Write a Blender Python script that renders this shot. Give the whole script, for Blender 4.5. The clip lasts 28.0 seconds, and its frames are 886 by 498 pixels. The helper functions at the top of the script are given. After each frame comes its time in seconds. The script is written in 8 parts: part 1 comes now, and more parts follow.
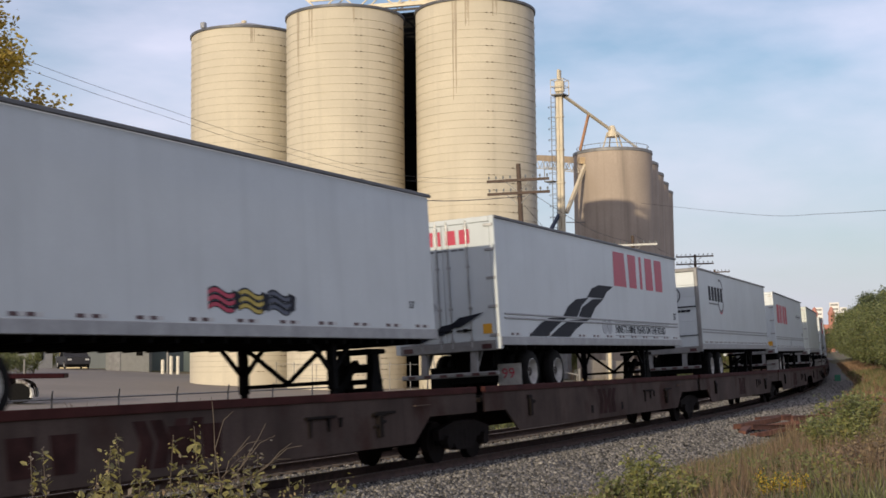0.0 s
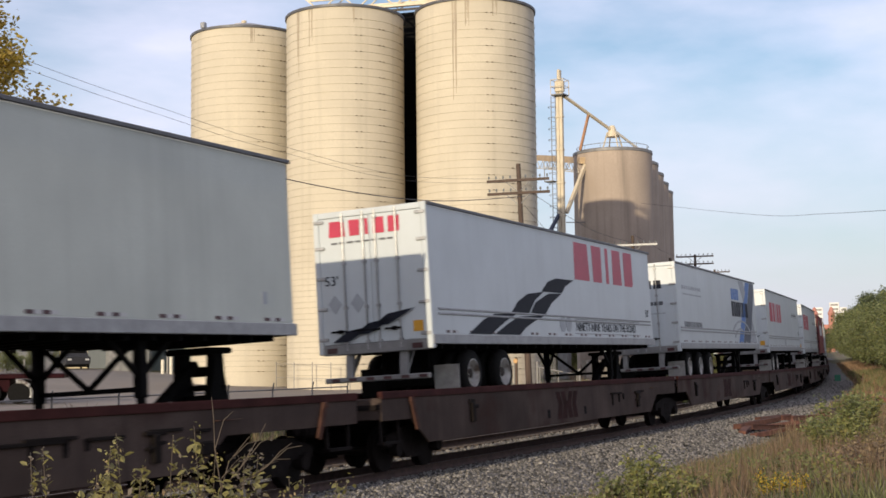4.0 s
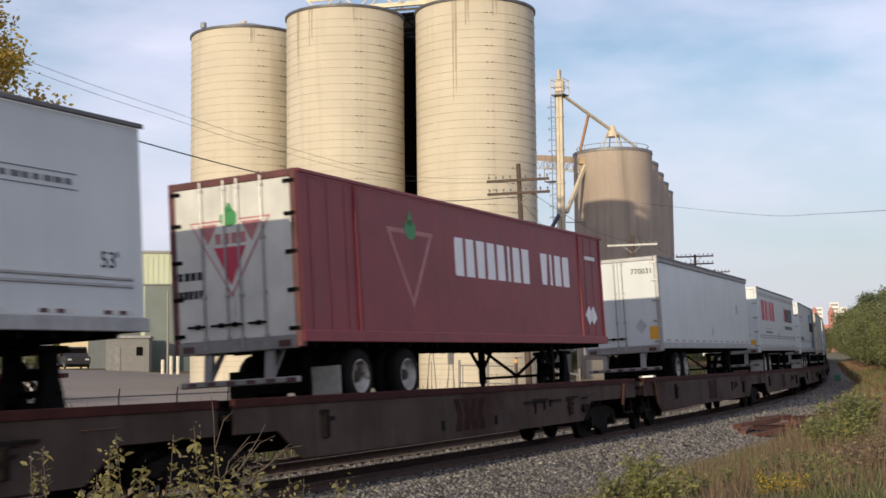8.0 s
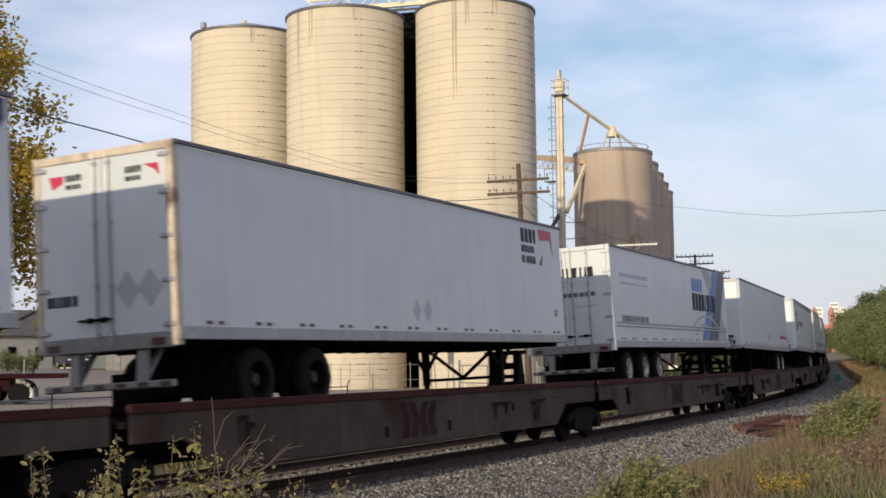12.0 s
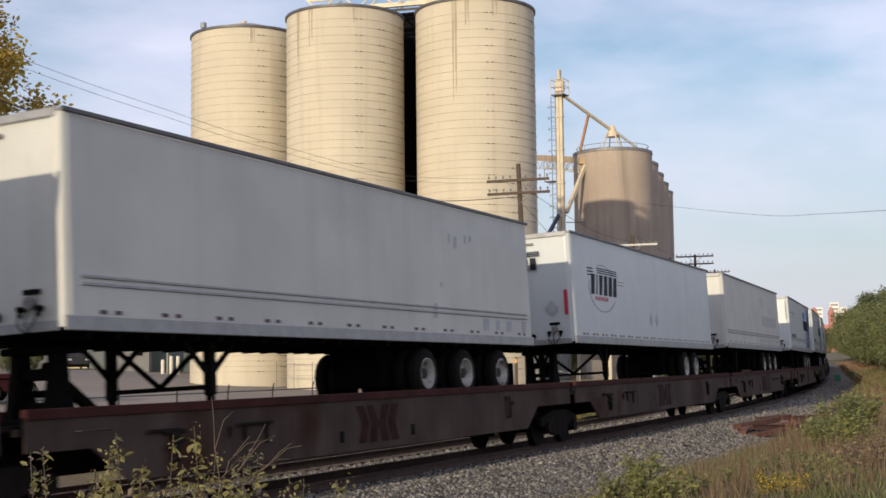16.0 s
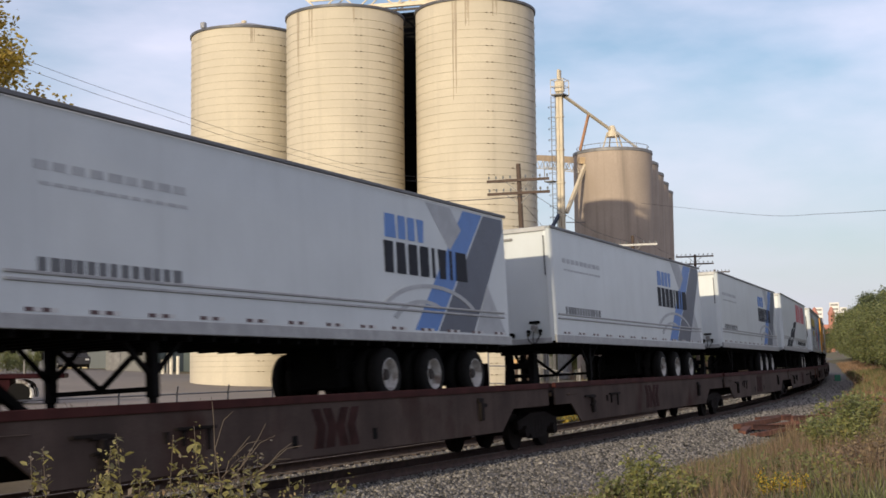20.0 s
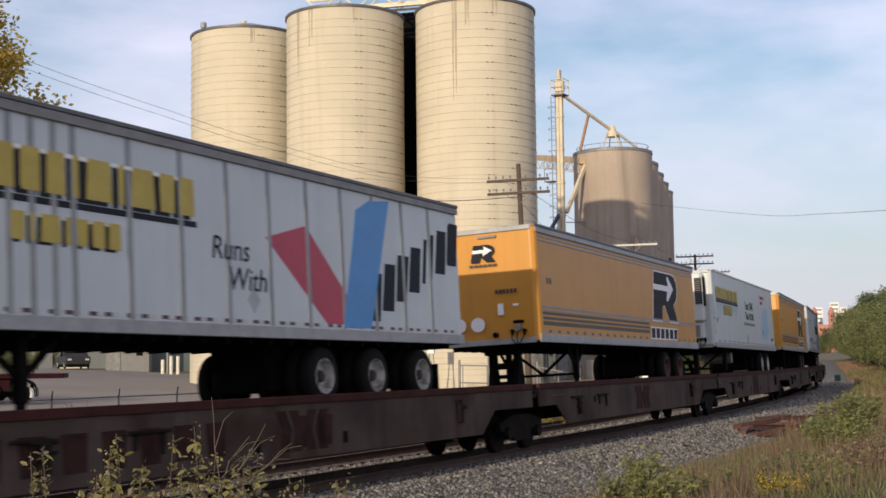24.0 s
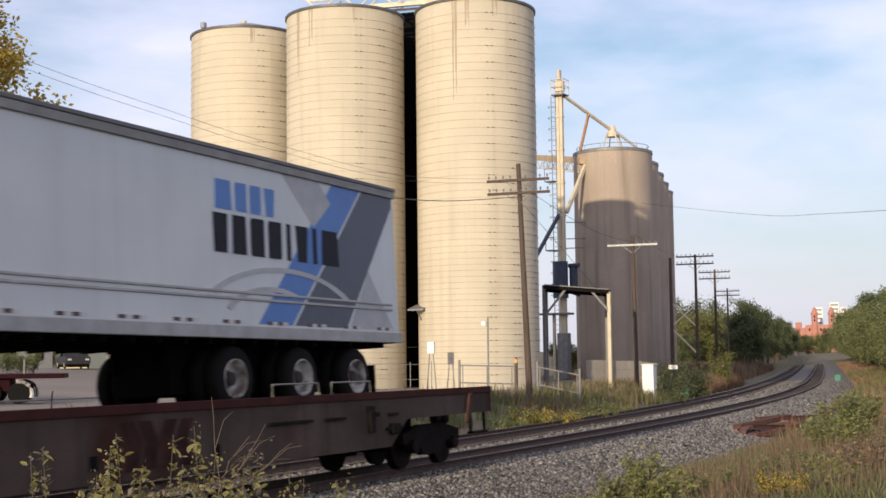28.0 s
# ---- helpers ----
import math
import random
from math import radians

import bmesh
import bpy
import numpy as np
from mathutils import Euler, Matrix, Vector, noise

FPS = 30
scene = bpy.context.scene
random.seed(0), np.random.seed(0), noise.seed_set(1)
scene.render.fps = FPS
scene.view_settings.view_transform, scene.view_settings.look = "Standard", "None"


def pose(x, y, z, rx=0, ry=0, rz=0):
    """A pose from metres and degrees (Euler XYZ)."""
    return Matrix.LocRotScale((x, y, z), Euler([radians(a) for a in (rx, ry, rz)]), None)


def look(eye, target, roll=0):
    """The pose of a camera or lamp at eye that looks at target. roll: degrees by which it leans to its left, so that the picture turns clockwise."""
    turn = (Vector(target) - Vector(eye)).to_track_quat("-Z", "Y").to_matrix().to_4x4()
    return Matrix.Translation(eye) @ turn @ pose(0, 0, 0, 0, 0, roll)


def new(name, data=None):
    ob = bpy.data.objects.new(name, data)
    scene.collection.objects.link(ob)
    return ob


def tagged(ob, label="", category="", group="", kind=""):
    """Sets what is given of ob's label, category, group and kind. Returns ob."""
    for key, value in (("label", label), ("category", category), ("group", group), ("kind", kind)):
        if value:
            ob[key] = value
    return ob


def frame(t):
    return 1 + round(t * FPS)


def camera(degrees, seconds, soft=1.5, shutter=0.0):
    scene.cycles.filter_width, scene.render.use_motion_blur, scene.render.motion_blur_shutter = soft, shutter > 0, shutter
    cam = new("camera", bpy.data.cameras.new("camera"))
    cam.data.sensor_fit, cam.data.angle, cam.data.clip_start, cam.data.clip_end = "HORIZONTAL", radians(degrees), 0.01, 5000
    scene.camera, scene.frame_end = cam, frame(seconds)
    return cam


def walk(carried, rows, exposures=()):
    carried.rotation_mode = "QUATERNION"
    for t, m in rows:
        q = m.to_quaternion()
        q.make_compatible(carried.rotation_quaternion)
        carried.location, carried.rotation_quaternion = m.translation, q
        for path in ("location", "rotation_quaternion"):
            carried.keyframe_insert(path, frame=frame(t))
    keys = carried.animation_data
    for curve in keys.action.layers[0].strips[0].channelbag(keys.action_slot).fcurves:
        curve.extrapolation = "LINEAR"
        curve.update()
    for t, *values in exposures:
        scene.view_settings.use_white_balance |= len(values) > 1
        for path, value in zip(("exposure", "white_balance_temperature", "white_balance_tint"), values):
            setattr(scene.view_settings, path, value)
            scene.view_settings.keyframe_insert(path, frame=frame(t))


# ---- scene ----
# World: z = 0 at the top of the near rail, x along the track away from the camera, y across it.
EYE = 2.0575
cam = camera(36.966, 28.0, soft=1.6, shutter=0.15)
YAW, PITCH, ROLL = 26.397, 4.908, -0.658
EYE_AT = (0.0, 0.0, EYE)
AIM = (math.cos(radians(YAW)) * math.cos(radians(PITCH)), math.sin(radians(YAW)) * math.cos(radians(PITCH)), EYE + math.sin(radians(PITCH)))
walk(cam, [(0.0, look(EYE_AT, AIM, ROLL)), (28.0, look(EYE_AT, AIM, ROLL))], exposures=[(t, e, 6330 if t < 1 else 6390 if t < 23 else 6430, 8.0 if t < 23 else 8.8 if t < 27 else 10.0) for t, e in ((0.0, -0.25), (1.0, -0.1), (3.0, -0.06), (6.0, -0.1), (10.0, -0.2), (12.0, -0.1), (15.0, -0.13), (17.0, -0.19), (18.0, -0.1), (19.0, -0.28), (20.0, -0.15), (21.0, -0.13), (24.0, -0.16), (25.0, -0.08), (26.0, 0.02), (28.0, 0.0))])

# ---- daylight: a low warm sun behind the left of the track, thin high cloud
SUN_EL, SUN_AZ = 13.2, -0.9
TO_SUN = Vector((-math.cos(radians(SUN_AZ)) * math.cos(radians(SUN_EL)), math.sin(radians(SUN_AZ)) * math.cos(radians(SUN_EL)), math.sin(radians(SUN_EL))))
lamp = bpy.data.lights.new("sun", "SUN")
lamp.energy, lamp.angle, lamp.color = 4.3, radians(0.6), (1.0, 0.83, 0.60)
new("sun", lamp).matrix_world = look(TO_SUN * 60, (0, 0, 0))
world = bpy.data.worlds.new("sky")
scene.world = world
world.use_nodes = True
wn, wl = world.node_tree.nodes, world.node_tree.links
wn.clear()
sky = wn.new("ShaderNodeTexSky")
sky.sky_type, sky.sun_disc = "NISHITA", False
sky.sun_elevation, sky.sun_rotation = radians(SUN_EL), radians(270 + SUN_AZ)
sky.air_density, sky.dust_density, sky.ozone_density = 1.0, 0.8, 2.0
wco = wn.new("ShaderNodeTexCoord")
wmap = wn.new("ShaderNodeMapping")
wmap.inputs["Scale"].default_value = (1.2, 2.6, 7.0)
wmap.inputs["Rotation"].default_value = (0.25, 0.0, 0.5)
wnoise = wn.new("ShaderNodeTexNoise")
wnoise.inputs["Scale"].default_value, wnoise.inputs["Detail"].default_value, wnoise.inputs["Roughness"].default_value = 1.5, 7, 0.5
wramp = wn.new("ShaderNodeValToRGB")
wramp.color_ramp.elements[0].position, wramp.color_ramp.elements[1].position = 0.27, 0.76
wmix = wn.new("ShaderNodeMixRGB")
wmix.inputs[2].default_value = (8.7, 8.0, 9.5, 1)
wback = wn.new("ShaderNodeBackground")
wback.inputs["Strength"].default_value = 0.145
wout = wn.new("ShaderNodeOutputWorld")
wl.new(wco.outputs["Generated"], wmap.inputs["Vector"])
wl.new(wmap.outputs["Vector"], wnoise.inputs["Vector"])
wl.new(wnoise.outputs["Fac"], wramp.inputs["Fac"])
wl.new(wramp.outputs["Color"], wmix.inputs[0])
wl.new(sky.outputs["Color"], wmix.inputs[1])
# pale haze low over the horizon
wsep = wn.new("ShaderNodeSeparateXYZ")
wl.new(wco.outputs["Generated"], wsep.inputs[0])
whaze = wn.new("ShaderNodeMapRange")
whaze.inputs[1].default_value, whaze.inputs[2].default_value, whaze.inputs[3].default_value, whaze.inputs[4].default_value = 0.0, 0.22, 0.85, 0.0
wl.new(wsep.outputs["Z"], whaze.inputs[0])
whmix = wn.new("ShaderNodeMixRGB")
whmix.inputs[2].default_value = (4.5, 4.55, 5.2, 1)
wl.new(whaze.outputs[0], whmix.inputs[0])
wl.new(wmix.outputs["Color"], whmix.inputs[1])
wl.new(whmix.outputs["Color"], wback.inputs["Color"])
wl.new(wback.outputs["Background"], wout.inputs["Surface"])

# ---- materials
MATS = {}


def surf(name, base, rough=0.6, metal=0.0, vary=0.2, scale=3.0, fine=40.0, bump=0.0, streak=0.0, stain=None, stain_at=0.62, stretch=(1, 1, 1), streak_w=2.2, per_object=False, island=0.0, coat=0.0, shine=0.5):
    """A painted, stained or grained surface: two scales of noise, optional vertical streaks and stains of another colour."""
    if name in MATS:
        return MATS[name]
    m = bpy.data.materials.new(name)
    m.use_nodes = True
    n, l = m.node_tree.nodes, m.node_tree.links
    b = n["Principled BSDF"]
    b.inputs["Metallic"].default_value = metal
    b.inputs["Specular IOR Level"].default_value = shine
    if coat:
        b.inputs["Coat Weight"].default_value = coat
    co = n.new("ShaderNodeTexCoord")
    mp = n.new("ShaderNodeMapping")
    mp.inputs["Scale"].default_value = stretch
    l.new(co.outputs["Object"], mp.inputs["Vector"])
    vec = mp.outputs["Vector"]
    info = n.new("ShaderNodeObjectInfo")
    add = n.new("ShaderNodeVectorMath")
    add.operation = "ADD"
    mul = n.new("ShaderNodeMath")
    mul.operation = "MULTIPLY"
    mul.inputs[1].default_value = 37.0
    l.new(info.outputs["Random"], mul.inputs[0])
    l.new(vec, add.inputs[0])
    l.new(mul.outputs[0], add.inputs[1])
    vec = add.outputs[0]

    def noise_at(s, detail=4, v=vec):
        t = n.new("ShaderNodeTexNoise")
        t.inputs["Scale"].default_value, t.inputs["Detail"].default_value = s, detail
        l.new(v, t.inputs["Vector"])
        return t.outputs["Fac"]

    def mix(fac, a, c, kind="MIX"):
        x = n.new("ShaderNodeMixRGB")
        x.blend_type = kind
        for i, s in ((0, fac), (1, a), (2, c)):
            if hasattr(s, "links"):
                l.new(s, x.inputs[i])
            else:
                x.inputs[i].default_value = s
        return x.outputs[0]

    def ramp(fac, lo, hi):
        r = n.new("ShaderNodeMapRange")
        r.inputs[1].default_value, r.inputs[2].default_value = lo, hi
        l.new(fac, r.inputs[0])
        return r.outputs[0]

    dark = tuple(c * (1 - vary) for c in base) + (1,)
    lite = tuple(min(1, c * (1 + vary * 0.6)) for c in base) + (1,)
    coarse = noise_at(scale)
    col = mix(ramp(coarse, 0.3, 0.7), dark, lite)
    fineness = noise_at(fine, 3)
    col = mix(ramp(fineness, 0.35, 0.75), col, mix(0.5, col, tuple(c * (1 - vary) for c in base) + (1,)))
    if stain:
        col = mix(ramp(noise_at(scale * 0.7, 6), stain_at, stain_at + 0.14), col, (*stain, 1))
    if streak:
        smap = n.new("ShaderNodeMapping")
        smap.inputs["Scale"].default_value = (streak_w, streak_w, streak_w * 0.05)
        l.new(vec, smap.inputs["Vector"])
        s = noise_at(1.4, 5, smap.outputs[0])
        k = n.new("ShaderNodeMath")
        k.operation = "MULTIPLY"
        k.inputs[1].default_value = streak
        l.new(ramp(s, 0.5, 0.8), k.inputs[0])
        col = mix(k.outputs[0], col, tuple(c * 0.45 for c in base) + (1,))
    if per_object or island:
        src = info.outputs["Random"]
        if island:
            src = n.new("ShaderNodeNewGeometry").outputs["Random Per Island"]
        w = n.new("ShaderNodeMapRange")
        k = island or 0.25
        w.inputs[3].default_value, w.inputs[4].default_value = 1 - k, 1 + k
        l.new(src, w.inputs[0])
        col = mix(1.0, col, w.outputs[0], "MULTIPLY")
    l.new(col, b.inputs["Base Color"])
    rr = n.new("ShaderNodeMapRange")
    rr.inputs[3].default_value, rr.inputs[4].default_value = max(0.02, rough - 0.12), min(1, rough + 0.12)
    l.new(fineness, rr.inputs[0])
    l.new(rr.outputs[0], b.inputs["Roughness"])
    if bump:
        bp = n.new("ShaderNodeBump")
        bp.inputs["Strength"].default_value, bp.inputs["Distance"].default_value = 0.6, bump
        l.new(fineness, bp.inputs["Height"])
        l.new(bp.outputs["Normal"], b.inputs["Normal"])
    MATS[name] = m
    return m


def leafy(name, base, vary=0.5, other=None, lucent=0.35):
    """Leaves: colour differs from leaf to leaf, some light comes through."""
    if name in MATS:
        return MATS[name]
    m = bpy.data.materials.new(name)
    m.use_nodes = True
    n, l = m.node_tree.nodes, m.node_tree.links
    b = n["Principled BSDF"]
    b.inputs["Roughness"].default_value = 0.55
    geo = n.new("ShaderNodeNewGeometry")
    r = n.new("ShaderNodeValToRGB")
    e = r.color_ramp.elements
    e[0].color = tuple(c * (1 - vary) for c in base) + (1,)
    e[1].color = tuple(c * (1 + vary) for c in base) + (1,)
    if other:
        e[1].position = 0.7
        x = r.color_ramp.elements.new(1.0)
        x.color = (*other, 1)
    l.new(geo.outputs["Random Per Island"], r.inputs["Fac"])
    l.new(r.outputs["Color"], b.inputs["Base Color"])
    tr = n.new("ShaderNodeBsdfTranslucent")
    l.new(r.outputs["Color"], tr.inputs["Color"])
    mx = n.new("ShaderNodeMixShader")
    mx.inputs[0].default_value = lucent
    l.new(b.outputs[0], mx.inputs[1])
    l.new(tr.outputs[0], mx.inputs[2])
    l.new(mx.outputs[0], n["Material Output"].inputs["Surface"])
    MATS[name] = m
    return m


WHITE = surf("white_trailer_paint", (0.512, 0.55, 0.562), 0.38, vary=0.08, scale=0.8, streak=0.14)
WHITE_OLD = surf("old_white_trailer_paint", (0.52, 0.525, 0.49), 0.5, vary=0.12, scale=0.7, streak=0.2)
WHITE_GREEN = surf("pale_grey_green_trailer_paint", (0.50, 0.53, 0.48), 0.5, vary=0.12, scale=0.7, streak=0.2)
DIRTY_WHITE = surf("road_grimed_white_paint", (0.56, 0.56, 0.52), 0.55, vary=0.2, scale=1.6, streak=0.45)
RED = surf("faded_red_container_paint", (0.235, 0.03, 0.04), 0.55, vary=0.2, scale=1.0, streak=0.35, stain=(0.17, 0.045, 0.045), stain_at=0.58)
ORANGE = surf("yellow_orange_trailer_paint", (0.52, 0.23, 0.018), 0.45, vary=0.07, scale=1.2, streak=0.25)
ALU = surf("weathered_aluminium_rail", (0.32, 0.325, 0.33), 0.5, metal=0.3, vary=0.2, scale=4, streak=0.3)
DARK_RAIL = surf("dark_grey_roof_rail", (0.12, 0.12, 0.125), 0.55, metal=0.3, vary=0.25)
GREY_FRAME = surf("grey_steel_door_frame", (0.22, 0.215, 0.21), 0.55, metal=0.2, vary=0.25, scale=3, streak=0.4)
STEEL = surf("dull_galvanised_steel", (0.36, 0.36, 0.36), 0.45, metal=0.6, vary=0.25, scale=8)
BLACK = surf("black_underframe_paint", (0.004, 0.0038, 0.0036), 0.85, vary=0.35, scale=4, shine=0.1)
RUBBER = surf("tyre_rubber", (0.009, 0.0086, 0.0082), 0.9, vary=0.25, scale=10, shine=0.15)
RIM = surf("silver_white_wheel_paint", (0.52, 0.51, 0.48), 0.55, metal=0.15, vary=0.3, scale=5, stain=(0.12, 0.09, 0.07), stain_at=0.5)
RIM_RED = surf("rust_red_wheel_paint", (0.10, 0.03, 0.025), 0.6, vary=0.3, scale=8)
HUB = surf("grimy_wheel_hub", (0.05, 0.043, 0.038), 0.8, vary=0.4, scale=9, shine=0.2)
LENS_RED = surf("red_reflector", (0.048, 0.010, 0.012), 0.4, vary=0.2)
LENS_WHITE = surf("white_reflector", (0.48, 0.48, 0.48), 0.3, vary=0.1)
FLAP_WHITE = surf("white_mud_flap", (0.36, 0.35, 0.33), 0.7, vary=0.25, scale=6)
CAR_BROWN = surf("weathered_brown_freight_car_paint", (0.078, 0.057, 0.048), 0.9, vary=0.42, scale=0.8, streak=0.6, streak_w=3.2, stain=(0.040, 0.018, 0.013), stain_at=0.56, bump=0.002, shine=0.12)
CAR_RED = surf("oxide_red_deck_edge", (0.052, 0.016, 0.014), 0.85, vary=0.4, scale=2.0, streak=0.4, shine=0.15)
CAR_RUST = surf("rust_brown_step_steel", (0.075, 0.036, 0.026), 0.85, vary=0.4, scale=6, shine=0.15)
CAR_MARK = surf("faded_maroon_car_lettering", (0.040, 0.018, 0.016), 0.9, vary=0.5, scale=3, shine=0.1)
CAR_DARK = surf("grimy_dark_bogie_steel", (0.012, 0.009, 0.008), 0.9, vary=0.4, scale=5, shine=0.12)
RAIL_TOP = surf("worn_rail_steel", (0.17, 0.145, 0.125), 0.5, metal=0.4, vary=0.15)
RAIL_RUST = surf("rusty_rail_side", (0.075, 0.045, 0.035), 0.85, vary=0.35, scale=6)
TIE = surf("dark_creosoted_timber", (0.06, 0.045, 0.036), 0.9, vary=0.4, scale=4, stretch=(1, 6, 1), per_object=True)
GRAVEL = surf("grey_limestone_ballast", (0.14, 0.13, 0.118), 0.9, vary=0.5, scale=2.5, fine=28, bump=0.02)
STONE = surf("grey_crushed_stone", (0.17, 0.158, 0.142), 0.9, vary=0.4, scale=6, island=0.9)
SOIL = surf("dry_grassy_soil", (0.15, 0.115, 0.062), 0.95, vary=0.4, scale=0.35, fine=9, bump=0.03, stain=(0.10, 0.105, 0.035), stain_at=0.47)
YARD = surf("pale_dusty_gravel_yard", (0.195, 0.168, 0.142), 0.95, vary=0.2, scale=0.12, fine=6, bump=0.01)
SILO = surf("cream_concrete_stave_silo", (0.56, 0.50, 0.385), 0.85, vary=0.10, scale=0.35, fine=7, streak_w=0.9, streak=0.34, bump=0.004)
HOOP = surf("weathered_silo_hoop_steel", (0.44, 0.39, 0.29), 0.7, metal=0.15, vary=0.25, scale=2)
HOOP_RUST = surf("rusty_dark_hoop_lug", (0.13, 0.095, 0.07), 0.8, vary=0.3)
CONCRETE = surf("stained_brown_grey_concrete", (0.40, 0.325, 0.26), 0.9, vary=0.16, scale=0.25, fine=5, streak_w=1.1, streak=0.65, bump=0.004)
CREAM_STEEL = surf("cream_painted_steelwork", (0.60, 0.52, 0.38), 0.6, metal=0.1, vary=0.15, scale=2, streak=0.3)
ORANGE_STEEL = surf("rusted_orange_steelwork", (0.38, 0.20, 0.11), 0.75, vary=0.3, scale=2)
BLUE_STEEL = surf("dark_blue_machinery_paint", (0.03, 0.045, 0.08), 0.5, vary=0.25, scale=2)
WOOD_POLE = surf("weathered_brown_pole_wood", (0.095, 0.066, 0.05), 0.9, vary=0.3, scale=2, stretch=(6, 6, 0.5))
INSUL = surf("grey_glass_insulator", (0.16, 0.17, 0.16), 0.35, vary=0.2)
WIRE = surf("dull_black_cable", (0.05, 0.05, 0.055), 0.6, vary=0.1)
GALV = surf("galvanised_fence_steel", (0.23, 0.22, 0.205), 0.6, metal=0.2, vary=0.15)
BARK = surf("grey_brown_bark", (0.10, 0.075, 0.055), 0.95, vary=0.35, scale=6, stretch=(3, 3, 0.7), bump=0.01)
STEM = surf("dry_brown_weed_stem", (0.10, 0.078, 0.058), 0.9, vary=0.3, scale=8)
# ---- words, set once in the built-in font
WORDS = {}
for _text, _slant in [(w, 0.0) for w in ("53'", "53", "NINETY-NINE YEARS ON THE ROAD", "OUTDOOR POWER EQUIPMENT", "5311", "770031", "Your LINK", "to", "the FUTURE", "Refrigerated", "Service", "53RD48", "5", "3", "R", "D", "4", "8", "99")] + [("Runs", 0.15), ("With", 0.15)]:
    _cu = bpy.data.curves.new("words", "FONT")
    _cu.body, _cu.size, _cu.extrude, _cu.shear, _cu.resolution_u = _text, 1.0, 0.006, _slant, 3
    _ob = new("words", _cu)
    WORDS[_text] = bpy.data.meshes.new_from_object(_ob.evaluated_get(bpy.context.evaluated_depsgraph_get()))
    bpy.data.objects.remove(_ob)
    bpy.data.curves.remove(_cu)


# ---- mesh helpers
def part(name, bm, material, parent=None, label=""):
    """Link a bmesh as one mesh object under a thing or part."""
    me = bpy.data.meshes.new(name)
    bm.to_mesh(me)
    bm.free()
    return put(name, me, material, parent, label)


def put(name, me, material, parent=None, label="", m=None):
    if not me.materials:
        me.materials.append(material)
    ob = new(name, me)
    if me.materials[0] != material:
        ob.material_slots[0].link = "OBJECT"
        ob.material_slots[0].material = material
    if parent:
        ob.parent = parent
    if m is not None:
        ob.matrix_basis = m
    if label:
        ob["label"] = label
    return ob


CACHE = {}


def shared(key, make):
    """A mesh that is made once and used by every alike part."""
    if key not in CACHE:
        bm = bmesh.new()
        make(bm)
        me = bpy.data.meshes.new(key)
        bm.to_mesh(me)
        bm.free()
        CACHE[key] = me
    return CACHE[key]


def holder(name, label, category, group="", m=None):
    ob = new(name)
    ob.empty_display_size = 0.3
    if m is not None:
        ob.matrix_basis = m
    return tagged(ob, label, category, group)


def box(bm, x0, x1, y0, y1, z0, z1, c=0.0):
    """A block, its edges cut off by c."""
    c = min(c, abs(x1 - x0) * 0.3, abs(y1 - y0) * 0.3, abs(z1 - z0) * 0.3)
    if c <= 0:
        v = [bm.verts.new((x, y, z)) for x in (x0, x1) for y in (y0, y1) for z in (z0, z1)]
        for f in ((0, 1, 3, 2), (4, 6, 7, 5), (0, 4, 5, 1), (2, 3, 7, 6), (0, 2, 6, 4), (1, 5, 7, 3)):
            bm.faces.new([v[i] for i in f])
        return
    lo, hi = (x0, y0, z0), (x1, y1, z1)
    vs = []
    for sx in (0, 1):
        for sy in (0, 1):
            for sz in (0, 1):
                s = (sx, sy, sz)
                for k in range(3):
                    q = [(hi[a] - (c if a != k else 0)) if s[a] else (lo[a] + (c if a != k else 0)) for a in range(3)]
                    vs.append(bm.verts.new(q))
    bmesh.ops.convex_hull(bm, input=vs, use_existing_faces=False)


def rod(bm, a, b, r, seg=8, r2=None, caps=True):
    """A round bar from a to b."""
    a, b = Vector(a), Vector(b)
    d = (b - a).normalized()
    u = d.orthogonal().normalized()
    w = d.cross(u)
    r2 = r if r2 is None else r2
    rings = []
    for p, q in ((a, r), (b, r2)):
        rings.append([bm.verts.new(p + (u * math.cos(t) + w * math.sin(t)) * q) for t in [2 * math.pi * i / seg for i in range(seg)]])
    for i in range(seg):
        bm.faces.new((rings[0][i], rings[0][(i + 1) % seg], rings[1][(i + 1) % seg], rings[1][i]))
    if caps:
        bm.faces.new(rings[0][::-1])
        bm.faces.new(rings[1])


def tube(bm, pts, r, seg=5, r2=None):
    """A round bar through many points, tapering from r to r2."""
    P = [Vector(p) for p in pts]
    r2 = r if r2 is None else r2
    rings = []
    for i, p in enumerate(P):
        d = (P[min(i + 1, len(P) - 1)] - P[max(i - 1, 0)]).normalized()
        up = Vector((0, 0, 1)) if abs(d.z) < 0.9 else Vector((1, 0, 0))
        u = d.cross(up).normalized()
        w = d.cross(u)
        q = r + (r2 - r) * i / (len(P) - 1)
        rings.append([bm.verts.new(p + (u * math.cos(2 * math.pi * k / seg) + w * math.sin(2 * math.pi * k / seg)) * q) for k in range(seg)])
    for a, b in zip(rings, rings[1:]):
        for k in range(seg):
            bm.faces.new((a[k], a[(k + 1) % seg], b[(k + 1) % seg], b[k]))
    bm.faces.new(rings[0][::-1])
    bm.faces.new(rings[-1])


